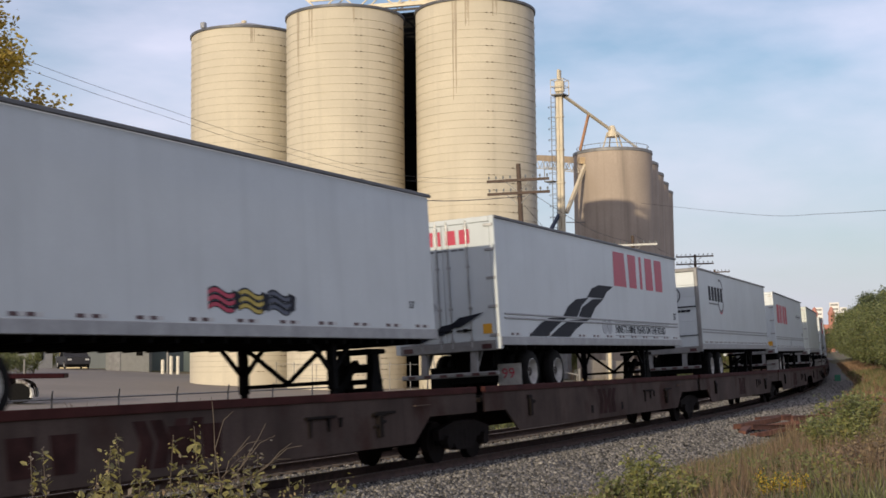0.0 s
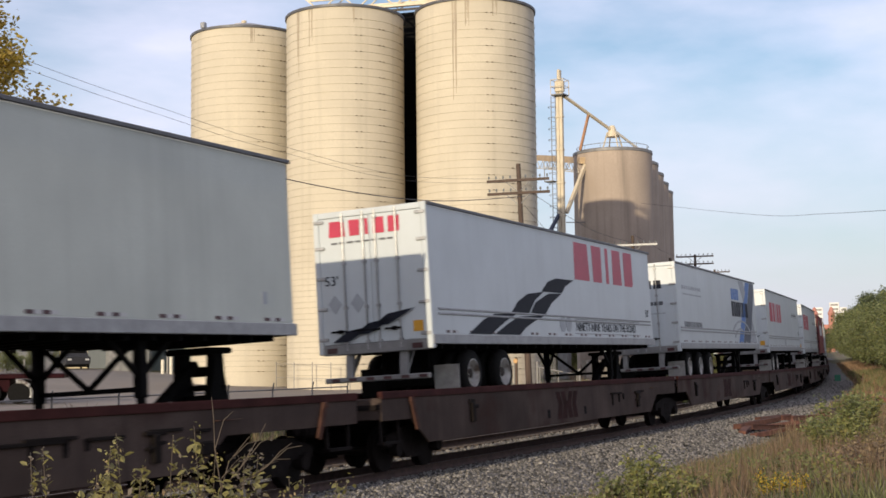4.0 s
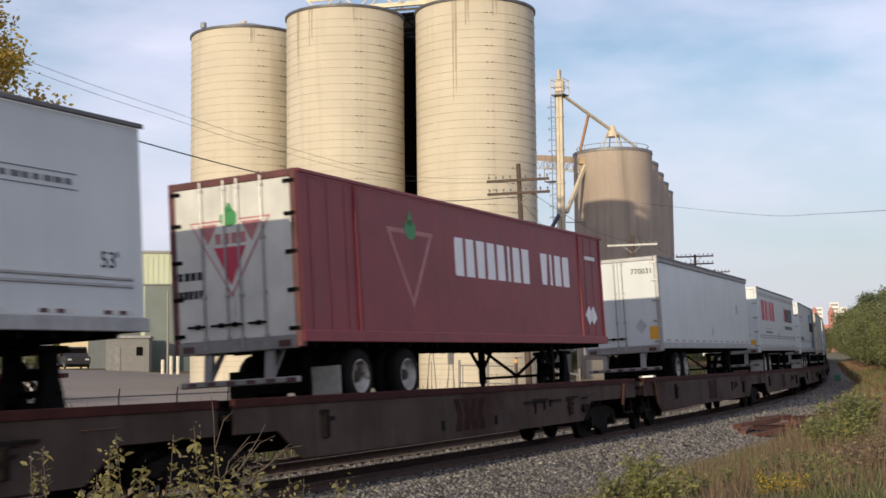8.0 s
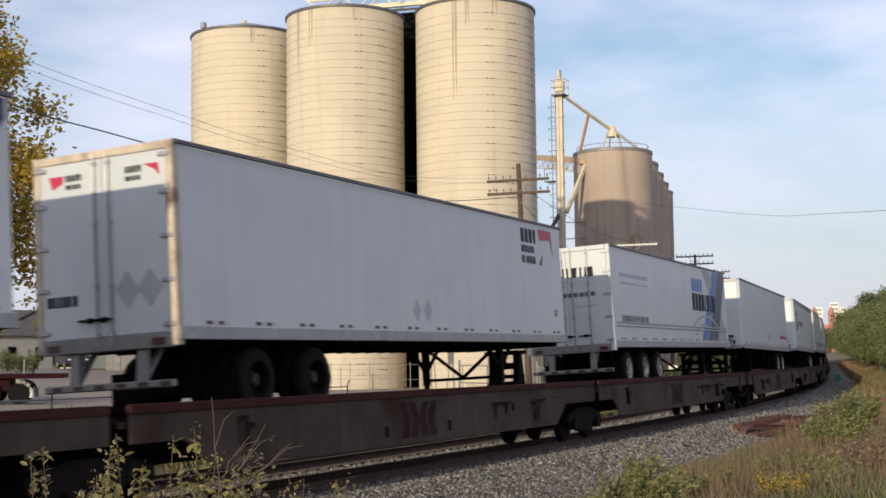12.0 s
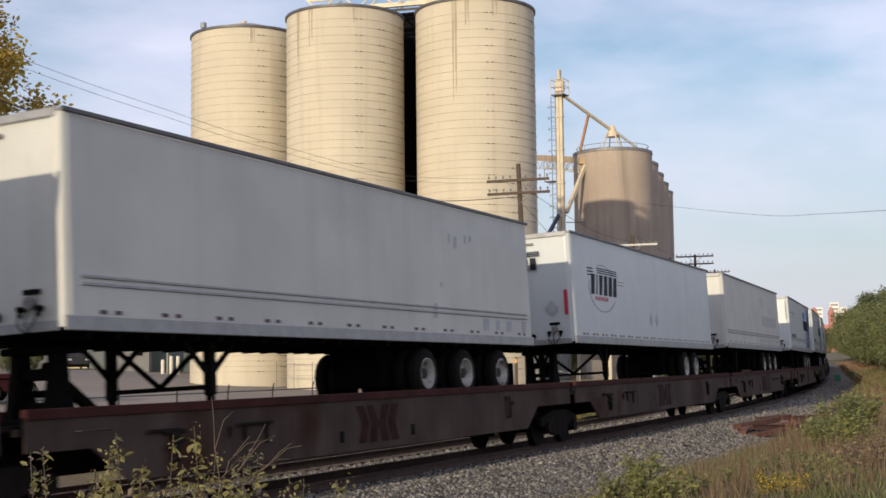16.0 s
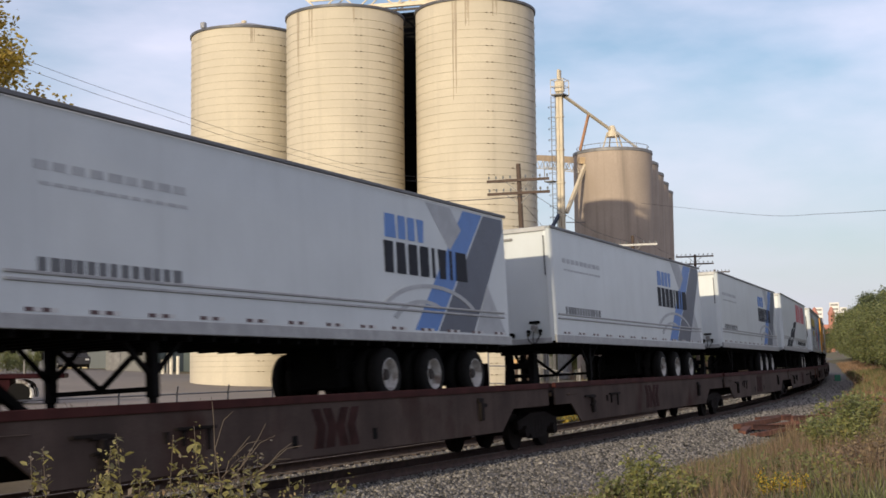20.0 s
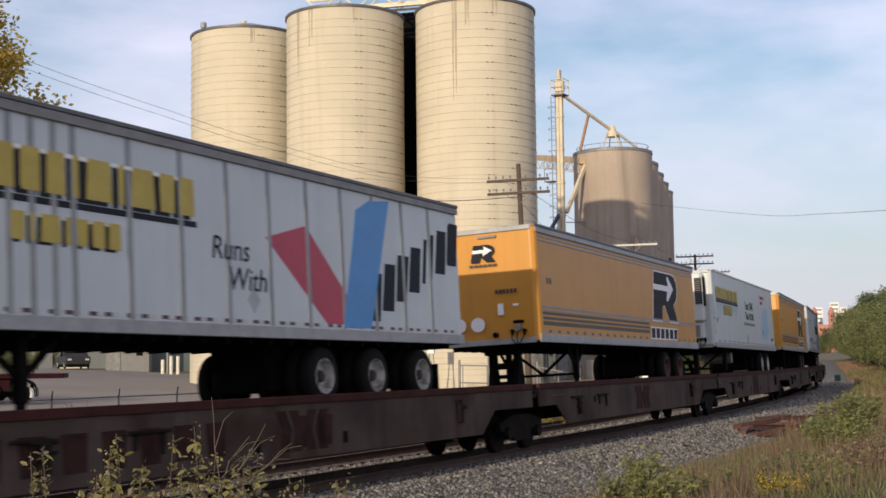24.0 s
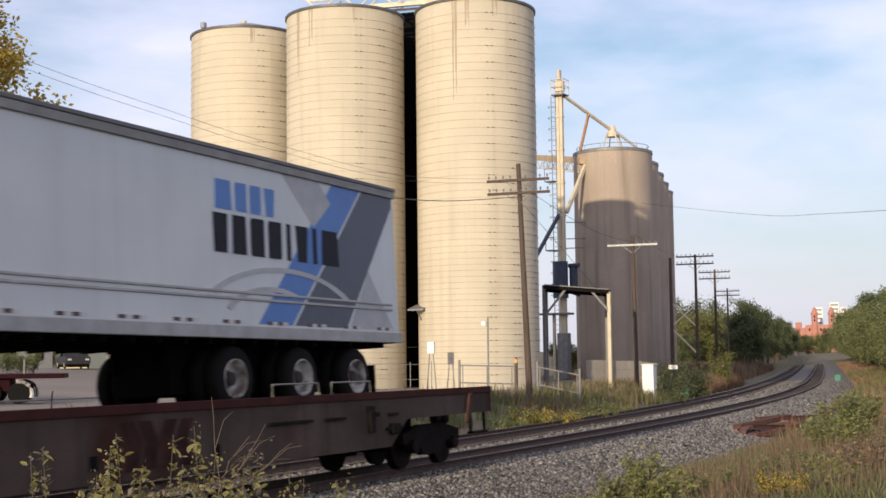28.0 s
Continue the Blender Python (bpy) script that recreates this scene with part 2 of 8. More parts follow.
def beam(bm, a, b, w, h):
    """A square bar from a to b, w wide across and h deep."""
    a, b = Vector(a), Vector(b)
    d = (b - a).normalized()
    up = Vector((0, 0, 1)) if abs(d.z) < 0.95 else Vector((1, 0, 0))
    s = d.cross(up).normalized()
    t = s.cross(d)
    ring = []
    for p in (a, b):
        ring.append([bm.verts.new(p + s * i * w / 2 + t * j * h / 2) for i, j in ((-1, -1), (1, -1), (1, 1), (-1, 1))])
    for i in range(4):
        bm.faces.new((ring[0][i], ring[0][(i + 1) % 4], ring[1][(i + 1) % 4], ring[1][i]))
    bm.faces.new(ring[0][::-1])
    bm.faces.new(ring[1])


def prism(bm, outline, y0, y1):
    """An x-z outline made thick from y0 to y1."""
    a = [bm.verts.new((x, y0, z)) for x, z in outline]
    b = [bm.verts.new((x, y1, z)) for x, z in outline]
    n = len(a)
    bm.faces.new(a)
    bm.faces.new(b[::-1])
    for i in range(n):
        bm.faces.new((a[i], b[i], b[(i + 1) % n], a[(i + 1) % n]))


def lathe(bm, profile, seg=32, centre=(0, 0)):
    """A body of revolution about a vertical axis: profile of (radius, z)."""
    rings = []
    for r, z in profile:
        rings.append([bm.verts.new((centre[0] + r * math.cos(2 * math.pi * i / seg), centre[1] + r * math.sin(2 * math.pi * i / seg), z)) for i in range(seg)])
    for j in range(len(rings) - 1):
        for i in range(seg):
            bm.faces.new((rings[j][i], rings[j][(i + 1) % seg], rings[j + 1][(i + 1) % seg], rings[j + 1][i]))
    if profile[0][0] > 1e-4:
        bm.faces.new(rings[0][::-1])
    if profile[-1][0] > 1e-4:
        bm.faces.new(rings[-1])


def smooth(ob, angle=0.6):
    me = ob.data
    me.polygons.foreach_set("use_smooth", [True] * len(me.polygons))
    me.set_sharp_from_angle(angle=angle)
    return ob


def arrays(name, verts, faces, material):
    """One mesh from arrays of corners and equal-sized faces."""
    verts, faces = np.asarray(verts, np.float32), np.asarray(faces, np.int32)
    me = bpy.data.meshes.new(name)
    k = faces.shape[1]
    me.vertices.add(len(verts))
    me.vertices.foreach_set("co", verts.ravel())
    me.loops.add(faces.size)
    me.loops.foreach_set("vertex_index", faces.ravel())
    me.polygons.add(len(faces))
    me.polygons.foreach_set("loop_start", np.arange(len(faces), dtype=np.int32) * k)
    me.update(calc_edges=True)
    me.materials.append(material)
    return me


# ---- the line of the track: distance along it, sideways offset, height in the canted plane
NEAR, GAUGE, CANT = 12.363, 1.435, 2.876
LINE_S = np.arange(-700.0, 1500.0, 0.5)
_k = np.interp(LINE_S, [0, 45, 90, 150], [0.00006, 0.00238, 0.00134, 0.00003])
_k[LINE_S < 0] = 0.0
_k[LINE_S > 320] = 0.0
_th = np.cumsum(_k) * 0.5
_th -= np.interp(0, LINE_S, _th)
_x = np.cumsum(np.cos(_th)) * 0.5
_y = np.cumsum(np.sin(_th)) * 0.5
_x -= np.interp(0, LINE_S, _x)
_y -= np.interp(0, LINE_S, _y)


def rise(s):
    """The line climbs gently far off."""
    return 4.2 * np.clip((np.asarray(s, float) - 170) / 430, 0, 1.2) ** 1.4


def line_at(s):
    return float(np.interp(s, LINE_S, _x)), NEAR + float(np.interp(s, LINE_S, _y)), float(np.interp(s, LINE_S, _th))


def lay(s, n, z):
    """World points of track places (s along, n across towards the silos, z above the rail plane)."""
    s, n, z = np.broadcast_arrays(np.asarray(s, float), n, z)
    c = radians(CANT)
    n2, z2 = n * math.cos(c) + z * math.sin(c), -n * math.sin(c) + z * math.cos(c)
    th = np.interp(s, LINE_S, _th)
    return np.stack([np.interp(s, LINE_S, _x) - np.sin(th) * n2, NEAR + np.interp(s, LINE_S, _y) + np.cos(th) * n2, z2 + rise(s)], -1)


def off_line(x, y):
    """Sideways offset and distance along of a world place, roughly."""
    th = 0.0
    s = x
    for _ in range(6):
        px, py, th = line_at(s)
        s += (x - px) * math.cos(th) + (y - py) * math.sin(th)
    px, py, th = line_at(s)
    return -(x - px) * math.sin(th) + (y - py) * math.cos(th), s


TRACK2 = 4.79
TERRAIN_N = [-60, -24, -12.4, -9.5, -6.0, -3.6, -2.2, 6.9, 7.6, 9.2, 12.0, 16.0, 32.0, 58.0, 100.0, 600.0]
TERRAIN_Z = [0.9, 0.6, 0.45, 0.25, -0.35, -0.75, -0.8, -1.0, -0.75, -0.45, 0.2, 0.35, 0.5, 1.9, 2.1, 2.1]


VERGE_Z = [1.2, 1.0, 0.7, 0.45, 0.0, -0.32, -0.42, -1.0, -0.75, -0.45, 0.2, 0.35, 0.5, 1.9, 2.1, 2.1]
VERGE_N = [-60, -24, -12.4, -9.5, -6.0, -3.2, -2.45, 6.9, 7.6, 9.2, 12.0, 16.0, 32.0, 58.0, 100.0, 600.0]


def ground_z(x, y):
    n, s = off_line(x, y)
    z = float(np.interp(n, TERRAIN_N, TERRAIN_Z))
    if s > 52:
        f = min(1.0, (s - 52) / 24)
        z = z * (1 - f) + f * float(np.interp(n, VERGE_N, VERGE_Z))
    if n > -2.45 and n < 8 and s > 52:
        z = min(z, -0.8)
    z += float(rise(s))
    if abs(n) < 70:
        z += 0.06 * noise.noise(Vector((x * 0.4, y * 0.4, 0))) * (1 if (n < -3.6 or n > 8) else 0)
    return z


def build_ground():
    xs = np.unique(np.concatenate([[-4000, -2000, -1000, -600, -300, -150, -80, -50], np.arange(-30, 8, 2.0), np.arange(8, 110, 1.0), np.arange(110, 260, 5.0), [300, 400, 600, 900, 1500, 3000, 4500]]))
    ys = np.unique(np.concatenate([[-3000, -1500, -600, -250, -120, -60, -30], np.arange(-16, 60, 1.0), np.arange(60, 130, 4.0), [160, 220, 320, 500, 900, 1800, 4000]]))
    v = [(x, y, ground_z(x, y)) for y in ys for x in xs]
    w = len(xs)
    f = [(j * w + i, j * w + i + 1, (j + 1) * w + i + 1, (j + 1) * w + i) for j in range(len(ys) - 1) for i in range(w - 1)]
    ob = new("ground", arrays("ground", v, f, SOIL))
    ob.data.polygons.foreach_set("use_smooth", [True] * len(f))
    tagged(ob, "dry grassy soil that rises gently beside the railway", "ground", kind="structure")


def sweep(name, profile, s0, s1, step, material, shift=0.0, closed=True):
    """A profile of (n, z) drawn along the track."""
    ss = np.arange(s0, s1 + step / 2, step)
    k = len(profile)
    v = np.concatenate([lay(s, [q[0] + shift for q in profile], [q[1] for q in profile]) for s in ss])
    m = k if closed else k - 1
    f = [(i * k + j, (i + 1) * k + j, (i + 1) * k + (j + 1) % k, i * k + (j + 1) % k) for i in range(len(ss) - 1) for j in range(m)]
    return arrays(name, v, f, material)


def build_track():
    bed = new("ballast", sweep("ballast", [(-4.3, -0.95), (-1.25, -0.20), (-0.12, -0.165), (0.12, -0.235), (2.0, -0.235), (2.7, -0.22), (3.6, -0.22), (4.2, -0.235), (6.8, -0.235), (7.5, -0.25), (9.4, -0.75)], -620, 900, 1.0, GRAVEL, closed=False))
    tagged(bed, "grey crushed stone ballast bed under two railway tracks", "ballast", kind="structure")
    h = 0.185
    prof = [(-0.075, -h), (-0.075, -h + 0.015), (-0.012, -h + 0.035), (-0.012, -0.04), (-0.036, -0.03), (-0.036, -0.004), (-0.030, 0), (0.030, 0), (0.036, -0.004), (0.036, -0.03), (0.012, -0.04), (0.012, -h + 0.035), (0.075, -h + 0.015), (0.075, -h)]
    for k, base in enumerate((0.0, TRACK2)):
        tr = holder("railway_track", "pair of brown rusted steel rails on timber sleepers", "track", "railway tracks")
        for n in (0.0, GAUGE):
            me = sweep("rail", prof, -620, 900, 1.0, RAIL_RUST, base + n)
            me.materials.append(RAIL_TOP)
            idx = np.zeros(len(me.polygons), np.int32)
            idx[6::14] = 1
            me.polygons.foreach_set("material_index", idx)
            put("rail", me, RAIL_RUST, tr, "rusty steel rail with a worn bright head")

        def tie(bm):
            box(bm, -0.115, 0.115, -1.3, 1.3, -0.175, 0.0, 0.012)
        me = shared("sleeper", tie)
        s = 12.0
        far_v, far_f = [], []
        while s < 320:
            p = lay(s, base + GAUGE / 2, -h)
            if s < 78:
                _, _, th = line_at(s)
                put("sleeper", me, TIE, tr, m=pose(*p, -CANT, 0, math.degrees(th)))
            else:
                b0 = len(far_v)
                q = lay([s - 0.115, s + 0.115, s + 0.115, s - 0.115], np.array([-1.3, -1.3, 1.3, 1.3]) + base + GAUGE / 2, -h + 0.004)
                q2 = lay([s - 0.115, s + 0.115, s + 0.115, s - 0.115], np.array([-1.3, -1.3, 1.3, 1.3]) + base + GAUGE / 2, -h - 0.17)
                far_v += [*q, *q2]
                far_f += [(b0, b0 + 1, b0 + 2, b0 + 3), (b0, b0 + 4, b0 + 5, b0 + 1), (b0 + 1, b0 + 5, b0 + 6, b0 + 2), (b0 + 2, b0 + 6, b0 + 7, b0 + 3), (b0 + 3, b0 + 7, b0 + 4, b0)]
            s += 0.54
        o = put("timber_bed", arrays("timber_bed", far_v, far_f, TIE), TIE, tr)
        o["kind"] = "stuff"


def build_stones():
    """Loose ballast stones on the bed and its shoulder."""
    rng = np.random.default_rng(5)
    bn = [-4.3, -1.25, -0.12, 0.12, 2.0, 2.7, 3.6, 4.2, 6.8, 7.5, 9.4]
    bz = [-0.95, -0.20, -0.165, -0.235, -0.235, -0.22, -0.22, -0.235, -0.235, -0.25, -0.75]
    n = 105000
    s = 13 + 135 * rng.random(n) ** 1.5
    nn = rng.uniform(-4.1, 7.6, n)
    near_side = rng.random(n) < 0.62
    nn[near_side] = rng.uniform(-4.6, 0.0, near_side.sum())
    # few stones lie on the sleepers
    on_track = ((nn > -0.05) & (nn < 2.0)) | ((nn > 4.2) & (nn < 6.8))
    keep = ~on_track | (rng.random(n) < 0.35)
    s, nn = s[keep], nn[keep]
    n = len(s)
    z = np.interp(nn, bn, bz)
    c = lay(s, nn, z + 0.004)
    size = rng.uniform(0.020, 0.054, n) * (1 + np.clip(s - 25, 0, 60) / 50)
    size[(nn > -0.05) & (nn < 2.0)] *= 0.7
    base = np.array([(1, 0, 0), (-1, 0, 0), (0, 1, 0), (0, -1, 0), (0, 0, 1), (0, 0, -1)], float)
    v = base[None] * rng.uniform(0.6, 1.25, (n, 6, 1)) + rng.normal(0, 0.22, (n, 6, 3))
    a = rng.uniform(0, 6.283, n)
    ca, sa = np.cos(a)[:, None], np.sin(a)[:, None]
    v = np.stack([v[..., 0] * ca - v[..., 1] * sa, v[..., 0] * sa + v[..., 1] * ca, v[..., 2] * 0.75], -1)
    v = v * size[:, None, None] + c[:, None]
    tri = np.array([(0, 2, 4), (2, 1, 4), (1, 3, 4), (3, 0, 4), (2, 0, 5), (1, 2, 5), (3, 1, 5), (0, 3, 5)])
    f = (np.arange(n) * 6)[:, None, None] + tri[None]
    tagged(new("ballast_stones", arrays("ballast_stones", v.reshape(-1, 3), f.reshape(-1, 3), STONE)), "loose crushed grey stones on the track bed", "gravel", kind="stuff")


def strip_on_ground(name, pts, lift, material):
    """A flat patch with the ground's own shape: rows of (x, y) pairs."""
    v, f = [], []
    for a, b in pts:
        for k in range(9):
            x, y = a[0] + (b[0] - a[0]) * k / 8, a[1] + (b[1] - a[1]) * k / 8
            v.append((x, y, ground_z(x, y) + lift))
    for i in range(len(pts) - 1):
        for k in range(8):
            f.append((i * 9 + k, (i + 1) * 9 + k, (i + 1) * 9 + k + 1, i * 9 + k + 1))
    return arrays(name, v, f, material)


def build_yard():
    rows = []
    for s in np.arange(-60, 96, 3.0):
        a, b = lay(s, 13.2 if s > 30 else 12.6, 0), lay(s, 62, 0)
        rows.append(((a[0], a[1]), (b[0], b[1])))
    tagged(new("gravel_yard", strip_on_ground("gravel_yard", rows, 0.06, YARD)), "pale dusty gravel yard in front of the silos", "yard", kind="structure")
    # dark paved crossing far along the line
    bm = bmesh.new()
    for k in range(4):
        p, q = lay([228, 233], -2.2 - 1.5 * k, 0), lay([228, 233], -3.7 - 1.5 * k, 0)
        vs = [bm.verts.new((w[0], w[1], ground_z(w[0], w[1]) + 0.12)) for w in (*p, q[1], q[0])]
        bm.faces.new(vs)
    tagged(part("crossing_road", bm, surf("dark_worn_asphalt", (0.06, 0.056, 0.055), 0.9, vary=0.3, scale=0.5)), "dark paved road at a level crossing", "road", kind="structure")


build_ground()
build_track()
build_yard()
# ---- the grain elevator
def ring_mesh(r, w, t, seg=48):
    def make(bm):
        rs = [[bm.verts.new(((r + d) * math.cos(2 * math.pi * i / seg), (r + d) * math.sin(2 * math.pi * i / seg), z)) for i in range(seg)] for d, z in ((0, -w), (t, -w * 0.6), (t, w * 0.6), (0, w))]
        for j in range(3):
            for i in range(seg):
                bm.faces.new((rs[j][i], rs[j][(i + 1) % seg], rs[j + 1][(i + 1) % seg], rs[j + 1][i]))
    return shared("hoop", make)


SILO_R = 3.82
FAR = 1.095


def hoop_levels(top):
    z, out = 1.0, []
    while z < top - 0.5:
        out.append(z)
        z += float(np.interp(z, [0, 7, 11, 15, 30], [0.34, 0.36, 0.44, 0.50, 0.54]))
    return out


def stave_silo(x, y, top, turn):
    z0 = ground_z(x, y) - 0.1
    ob = holder("stave_silo", "tall cream concrete stave silo ringed with steel hoops", "silo", "cream silos", pose(x, y, z0, 0, 0, turn))
    h = top - z0
    bm = bmesh.new()
    lathe(bm, [(SILO_R, 0), (SILO_R, h - 0.02), (SILO_R - 0.15, h)], 96)
    smooth(part("shell", bm, SILO, ob), 0.5)
    hoop = ring_mesh(SILO_R, 0.015, 0.02)
    levels = hoop_levels(h)
    for i, z in enumerate(levels):
        o = put("hoop", hoop, HOOP, ob, m=pose(0, 0, z))
    for a in (198, 222, 254, 282):
        bm = bmesh.new()
        for i, z in enumerate(levels):
            if (i + (a // 7)) % 2 == 0:
                t = radians(a)
                c, s = math.cos(t), math.sin(t)
                for k in range(-1, 2, 2):
                    p = Vector((c, s, 0)) * (SILO_R + 0.045) + Vector((-s, c, 0)) * 0.1 * k + Vector((0, 0, z))
                    rod(bm, p, p + Vector((-s, c, 0)) * 0.12 * k, 0.022, 5)
        part("hoop_lugs", bm, HOOP_RUST, ob, "rusty lugs that join the hoops")
    bm = bmesh.new()
    lathe(bm, [(SILO_R, h - 0.16), (SILO_R + 0.09, h - 0.16), (SILO_R + 0.09, h), (SILO_R - 0.2, h + 0.02)], 96)
    smooth(part("roof_rim", bm, DARK_RAIL, ob, "dark steel roof rim"), 0.5)
    bm = bmesh.new()
    lathe(bm, [(SILO_R, h + 0.01), (1.0, h + 0.85), (0.0, h + 0.9)], 48)
    part("roof", bm, STEEL, ob, "shallow grey metal roof")
    return ob, z0, h


def pipe_run(bm, pts, r):
    for a, b in zip(pts, pts[1:]):
        rod(bm, a, b, r, 8)


def build_silos():
    TOP = 24.55
    spots = [(76.2, 35.34, 20), (73.6, 43.5, 25), (74.75, 52.0, 30)]
    silos = [stave_silo(x, y, TOP, t)[0] for x, y, t in spots]
    # dark rain stains running down from the rims
    stain = surf("dark_rain_stain", (0.42, 0.355, 0.262), 0.9, vary=0.2, scale=1.5, fine=9, streak_w=5.0, streak=0.5)
    for k, off, drop, wide in ((0, 25.83, 7.0, 0.4), (0, 25.2, 1.8, 0.3), (0, 24.0, 1.1, 0.3), (1, 32.6, 4.2, 0.45), (1, 32.1, 2.4, 0.3), (1, 30.2, 1.2, 0.3), (2, 34.6, 1.6, 0.3)):
        cx, cy, _ = spots[k]
        dx, dy = math.cos(radians(off)), math.sin(radians(off))
        m = cx * dx + cy * dy
        q = m - math.sqrt(max(0.0, m * m - cx * cx - cy * cy + SILO_R ** 2))
        mid = math.atan2(q * dy - cy, q * dx - cx)
        srng = random.Random(int(off * 100))
        bm = bmesh.new()
        for part_of in range(4):
            shift, length, w0 = srng.uniform(-wide, wide) * 0.5, drop * srng.uniform(0.35, 1.0), wide * srng.uniform(0.2, 0.42)
            rows = []
            for i in range(9):
                f = i / 8
                w, a0 = w0 * (1 - 0.6 * f) / SILO_R, mid + (shift + srng.uniform(-0.012, 0.012)) / SILO_R
                rows.append([bm.verts.new((cx + (SILO_R + 0.006) * math.cos(a0 + a * w / 2), cy + (SILO_R + 0.006) * math.sin(a0 + a * w / 2), TOP - 0.2 - length * f)) for a in (-1, 1)])
            for a, b in zip(rows, rows[1:]):
                bm.faces.new((a[0], a[1], b[1], b[0]))
        bm.transform(silos[k].matrix_basis.inverted())
        part("rain_stain", bm, stain, silos[k], "dark rain stain below the rim")
    # conveyor bridge and railing over the silo roofs
    br = holder("roof_conveyor", "cream steel conveyor bridge over the silo roofs", "conveyor", m=pose(73.6, 43.5, TOP + 0.55))
    a, b = Vector((2.6, -8.1, 0.2)), Vector((0.2, 3.2, 0.2))
    d = (b - a).normalized()
    s = Vector((-d.y, d.x, 0))
    for k in (-0.55, 0.55):
        for zz in (0.0, 1.1):
            bm = bmesh.new()
            beam(bm, a + s * k + Vector((0, 0, zz)), b + s * k + Vector((0, 0, zz)), 0.1, 0.14)
            part("chord", bm, CREAM_STEEL, br)
        for i in range(9):
            p, q = a.lerp(b, i / 9) + s * k, a.lerp(b, (i + 1) / 9) + s * k
            bm = bmesh.new()
            beam(bm, p + Vector((0, 0, 1.1 * (i % 2))), q + Vector((0, 0, 1.1 * ((i + 1) % 2))), 0.07, 0.07)
            part("lattice_bar", bm, CREAM_STEEL, br)
    bm = bmesh.new()
    beam(bm, a + Vector((0, 0, 0.2)), b + Vector((0, 0, 0.2)), 0.5, 0.22)
    part("conveyor_trough", bm, CREAM_STEEL, br)
    for f in (0.18, 0.55, 0.95):
        p = a.lerp(b, f)
        bm = bmesh.new()
        for k in (-0.5, 0.5):
            beam(bm, p + s * k, p + s * k + Vector((0, 0, -0.7)), 0.1, 0.1)
        part("bridge_leg", bm, CREAM_STEEL, br)
    for nm, (px, py) in (("roof_hatch", (74.0, 51.78)), ("roof_vent", (72.45, 54.03))):
        v = holder(nm, "small cream sheet-metal hatch on a silo roof" if nm == "roof_hatch" else "small grey metal vent on a silo roof edge", "vent", m=pose(px, py, TOP + 0.45))
        bm = bmesh.new()
        if nm == "roof_hatch":
            box(bm, -0.4, 0.4, -0.34, 0.34, -0.3, 0.34, 0.06)
            box(bm, -0.5, 0.5, -0.42, 0.42, 0.30, 0.36, 0.02)
        else:
            box(bm, -0.17, 0.17, -0.17, 0.17, 0.0, 0.42, 0.04)
        part("vent_box", bm, CREAM_STEEL if nm == "roof_hatch" else STEEL, v)
        bm = bmesh.new()
        if nm == "roof_hatch":
            rod(bm, (0, 0, 0.34), (0, 0, 0.6), 0.18, 10)
        else:
            rod(bm, (0, 0, -0.3), (0, 0, 0.02), 0.07, 10)
        part("vent_cap" if nm == "roof_hatch" else "vent_stem", bm, CREAM_STEEL, v)

    # wall lamp, meter box and small hood at the near silo's foot
    hood = holder("loading_hood", "small grey sheet-metal hood on the silo wall", "hood", m=pose(73.35, 38.05, 5.3))
    bm = bmesh.new()
    prism(bm, [(-0.55, 0.0), (0.65, 0.35), (0.65, 0.42), (-0.55, 0.1)], -0.5, 0.6)
    part("hood_plate", bm, GREY_FRAME, hood)
    bm = bmesh.new()
    beam(bm, (-0.4, 0, 0), (0.5, 0, -0.9), 0.06, 0.06)
    part("hood_bracket", bm, GREY_FRAME, hood)

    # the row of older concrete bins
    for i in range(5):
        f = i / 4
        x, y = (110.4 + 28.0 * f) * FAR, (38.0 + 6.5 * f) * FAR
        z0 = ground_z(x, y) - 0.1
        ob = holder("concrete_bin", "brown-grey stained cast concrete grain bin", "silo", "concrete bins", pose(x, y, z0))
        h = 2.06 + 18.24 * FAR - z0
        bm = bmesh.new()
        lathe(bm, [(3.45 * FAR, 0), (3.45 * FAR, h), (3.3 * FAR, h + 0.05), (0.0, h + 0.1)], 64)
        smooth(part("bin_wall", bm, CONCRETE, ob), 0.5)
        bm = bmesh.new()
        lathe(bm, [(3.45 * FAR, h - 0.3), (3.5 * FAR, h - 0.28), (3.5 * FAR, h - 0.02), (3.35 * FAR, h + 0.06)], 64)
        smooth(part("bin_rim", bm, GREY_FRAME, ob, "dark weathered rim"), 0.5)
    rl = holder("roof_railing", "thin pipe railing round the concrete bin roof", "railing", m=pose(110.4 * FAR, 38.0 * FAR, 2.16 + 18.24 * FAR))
    for a in range(0, 360, 30):
        t = radians(a)
        bm = bmesh.new()
        rod(bm, (3.15 * FAR * math.cos(t), 3.15 * FAR * math.sin(t), 0), (3.15 * FAR * math.cos(t), 3.15 * FAR * math.sin(t), 0.4), 0.02, 5)
        part("rail_post", bm, GALV, rl)
    bm = bmesh.new()
    for a in range(0, 360, 15):
        t, u = radians(a), radians(a + 15)
        rod(bm, (3.15 * FAR * math.cos(t), 3.15 * FAR * math.sin(t), 0.4), (3.15 * FAR * math.cos(u), 3.15 * FAR * math.sin(u), 0.4), 0.03, 5)
    part("rail_hoop", bm, GALV, rl)


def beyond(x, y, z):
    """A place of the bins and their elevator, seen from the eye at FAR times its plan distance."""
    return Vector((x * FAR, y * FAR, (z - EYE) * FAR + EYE))


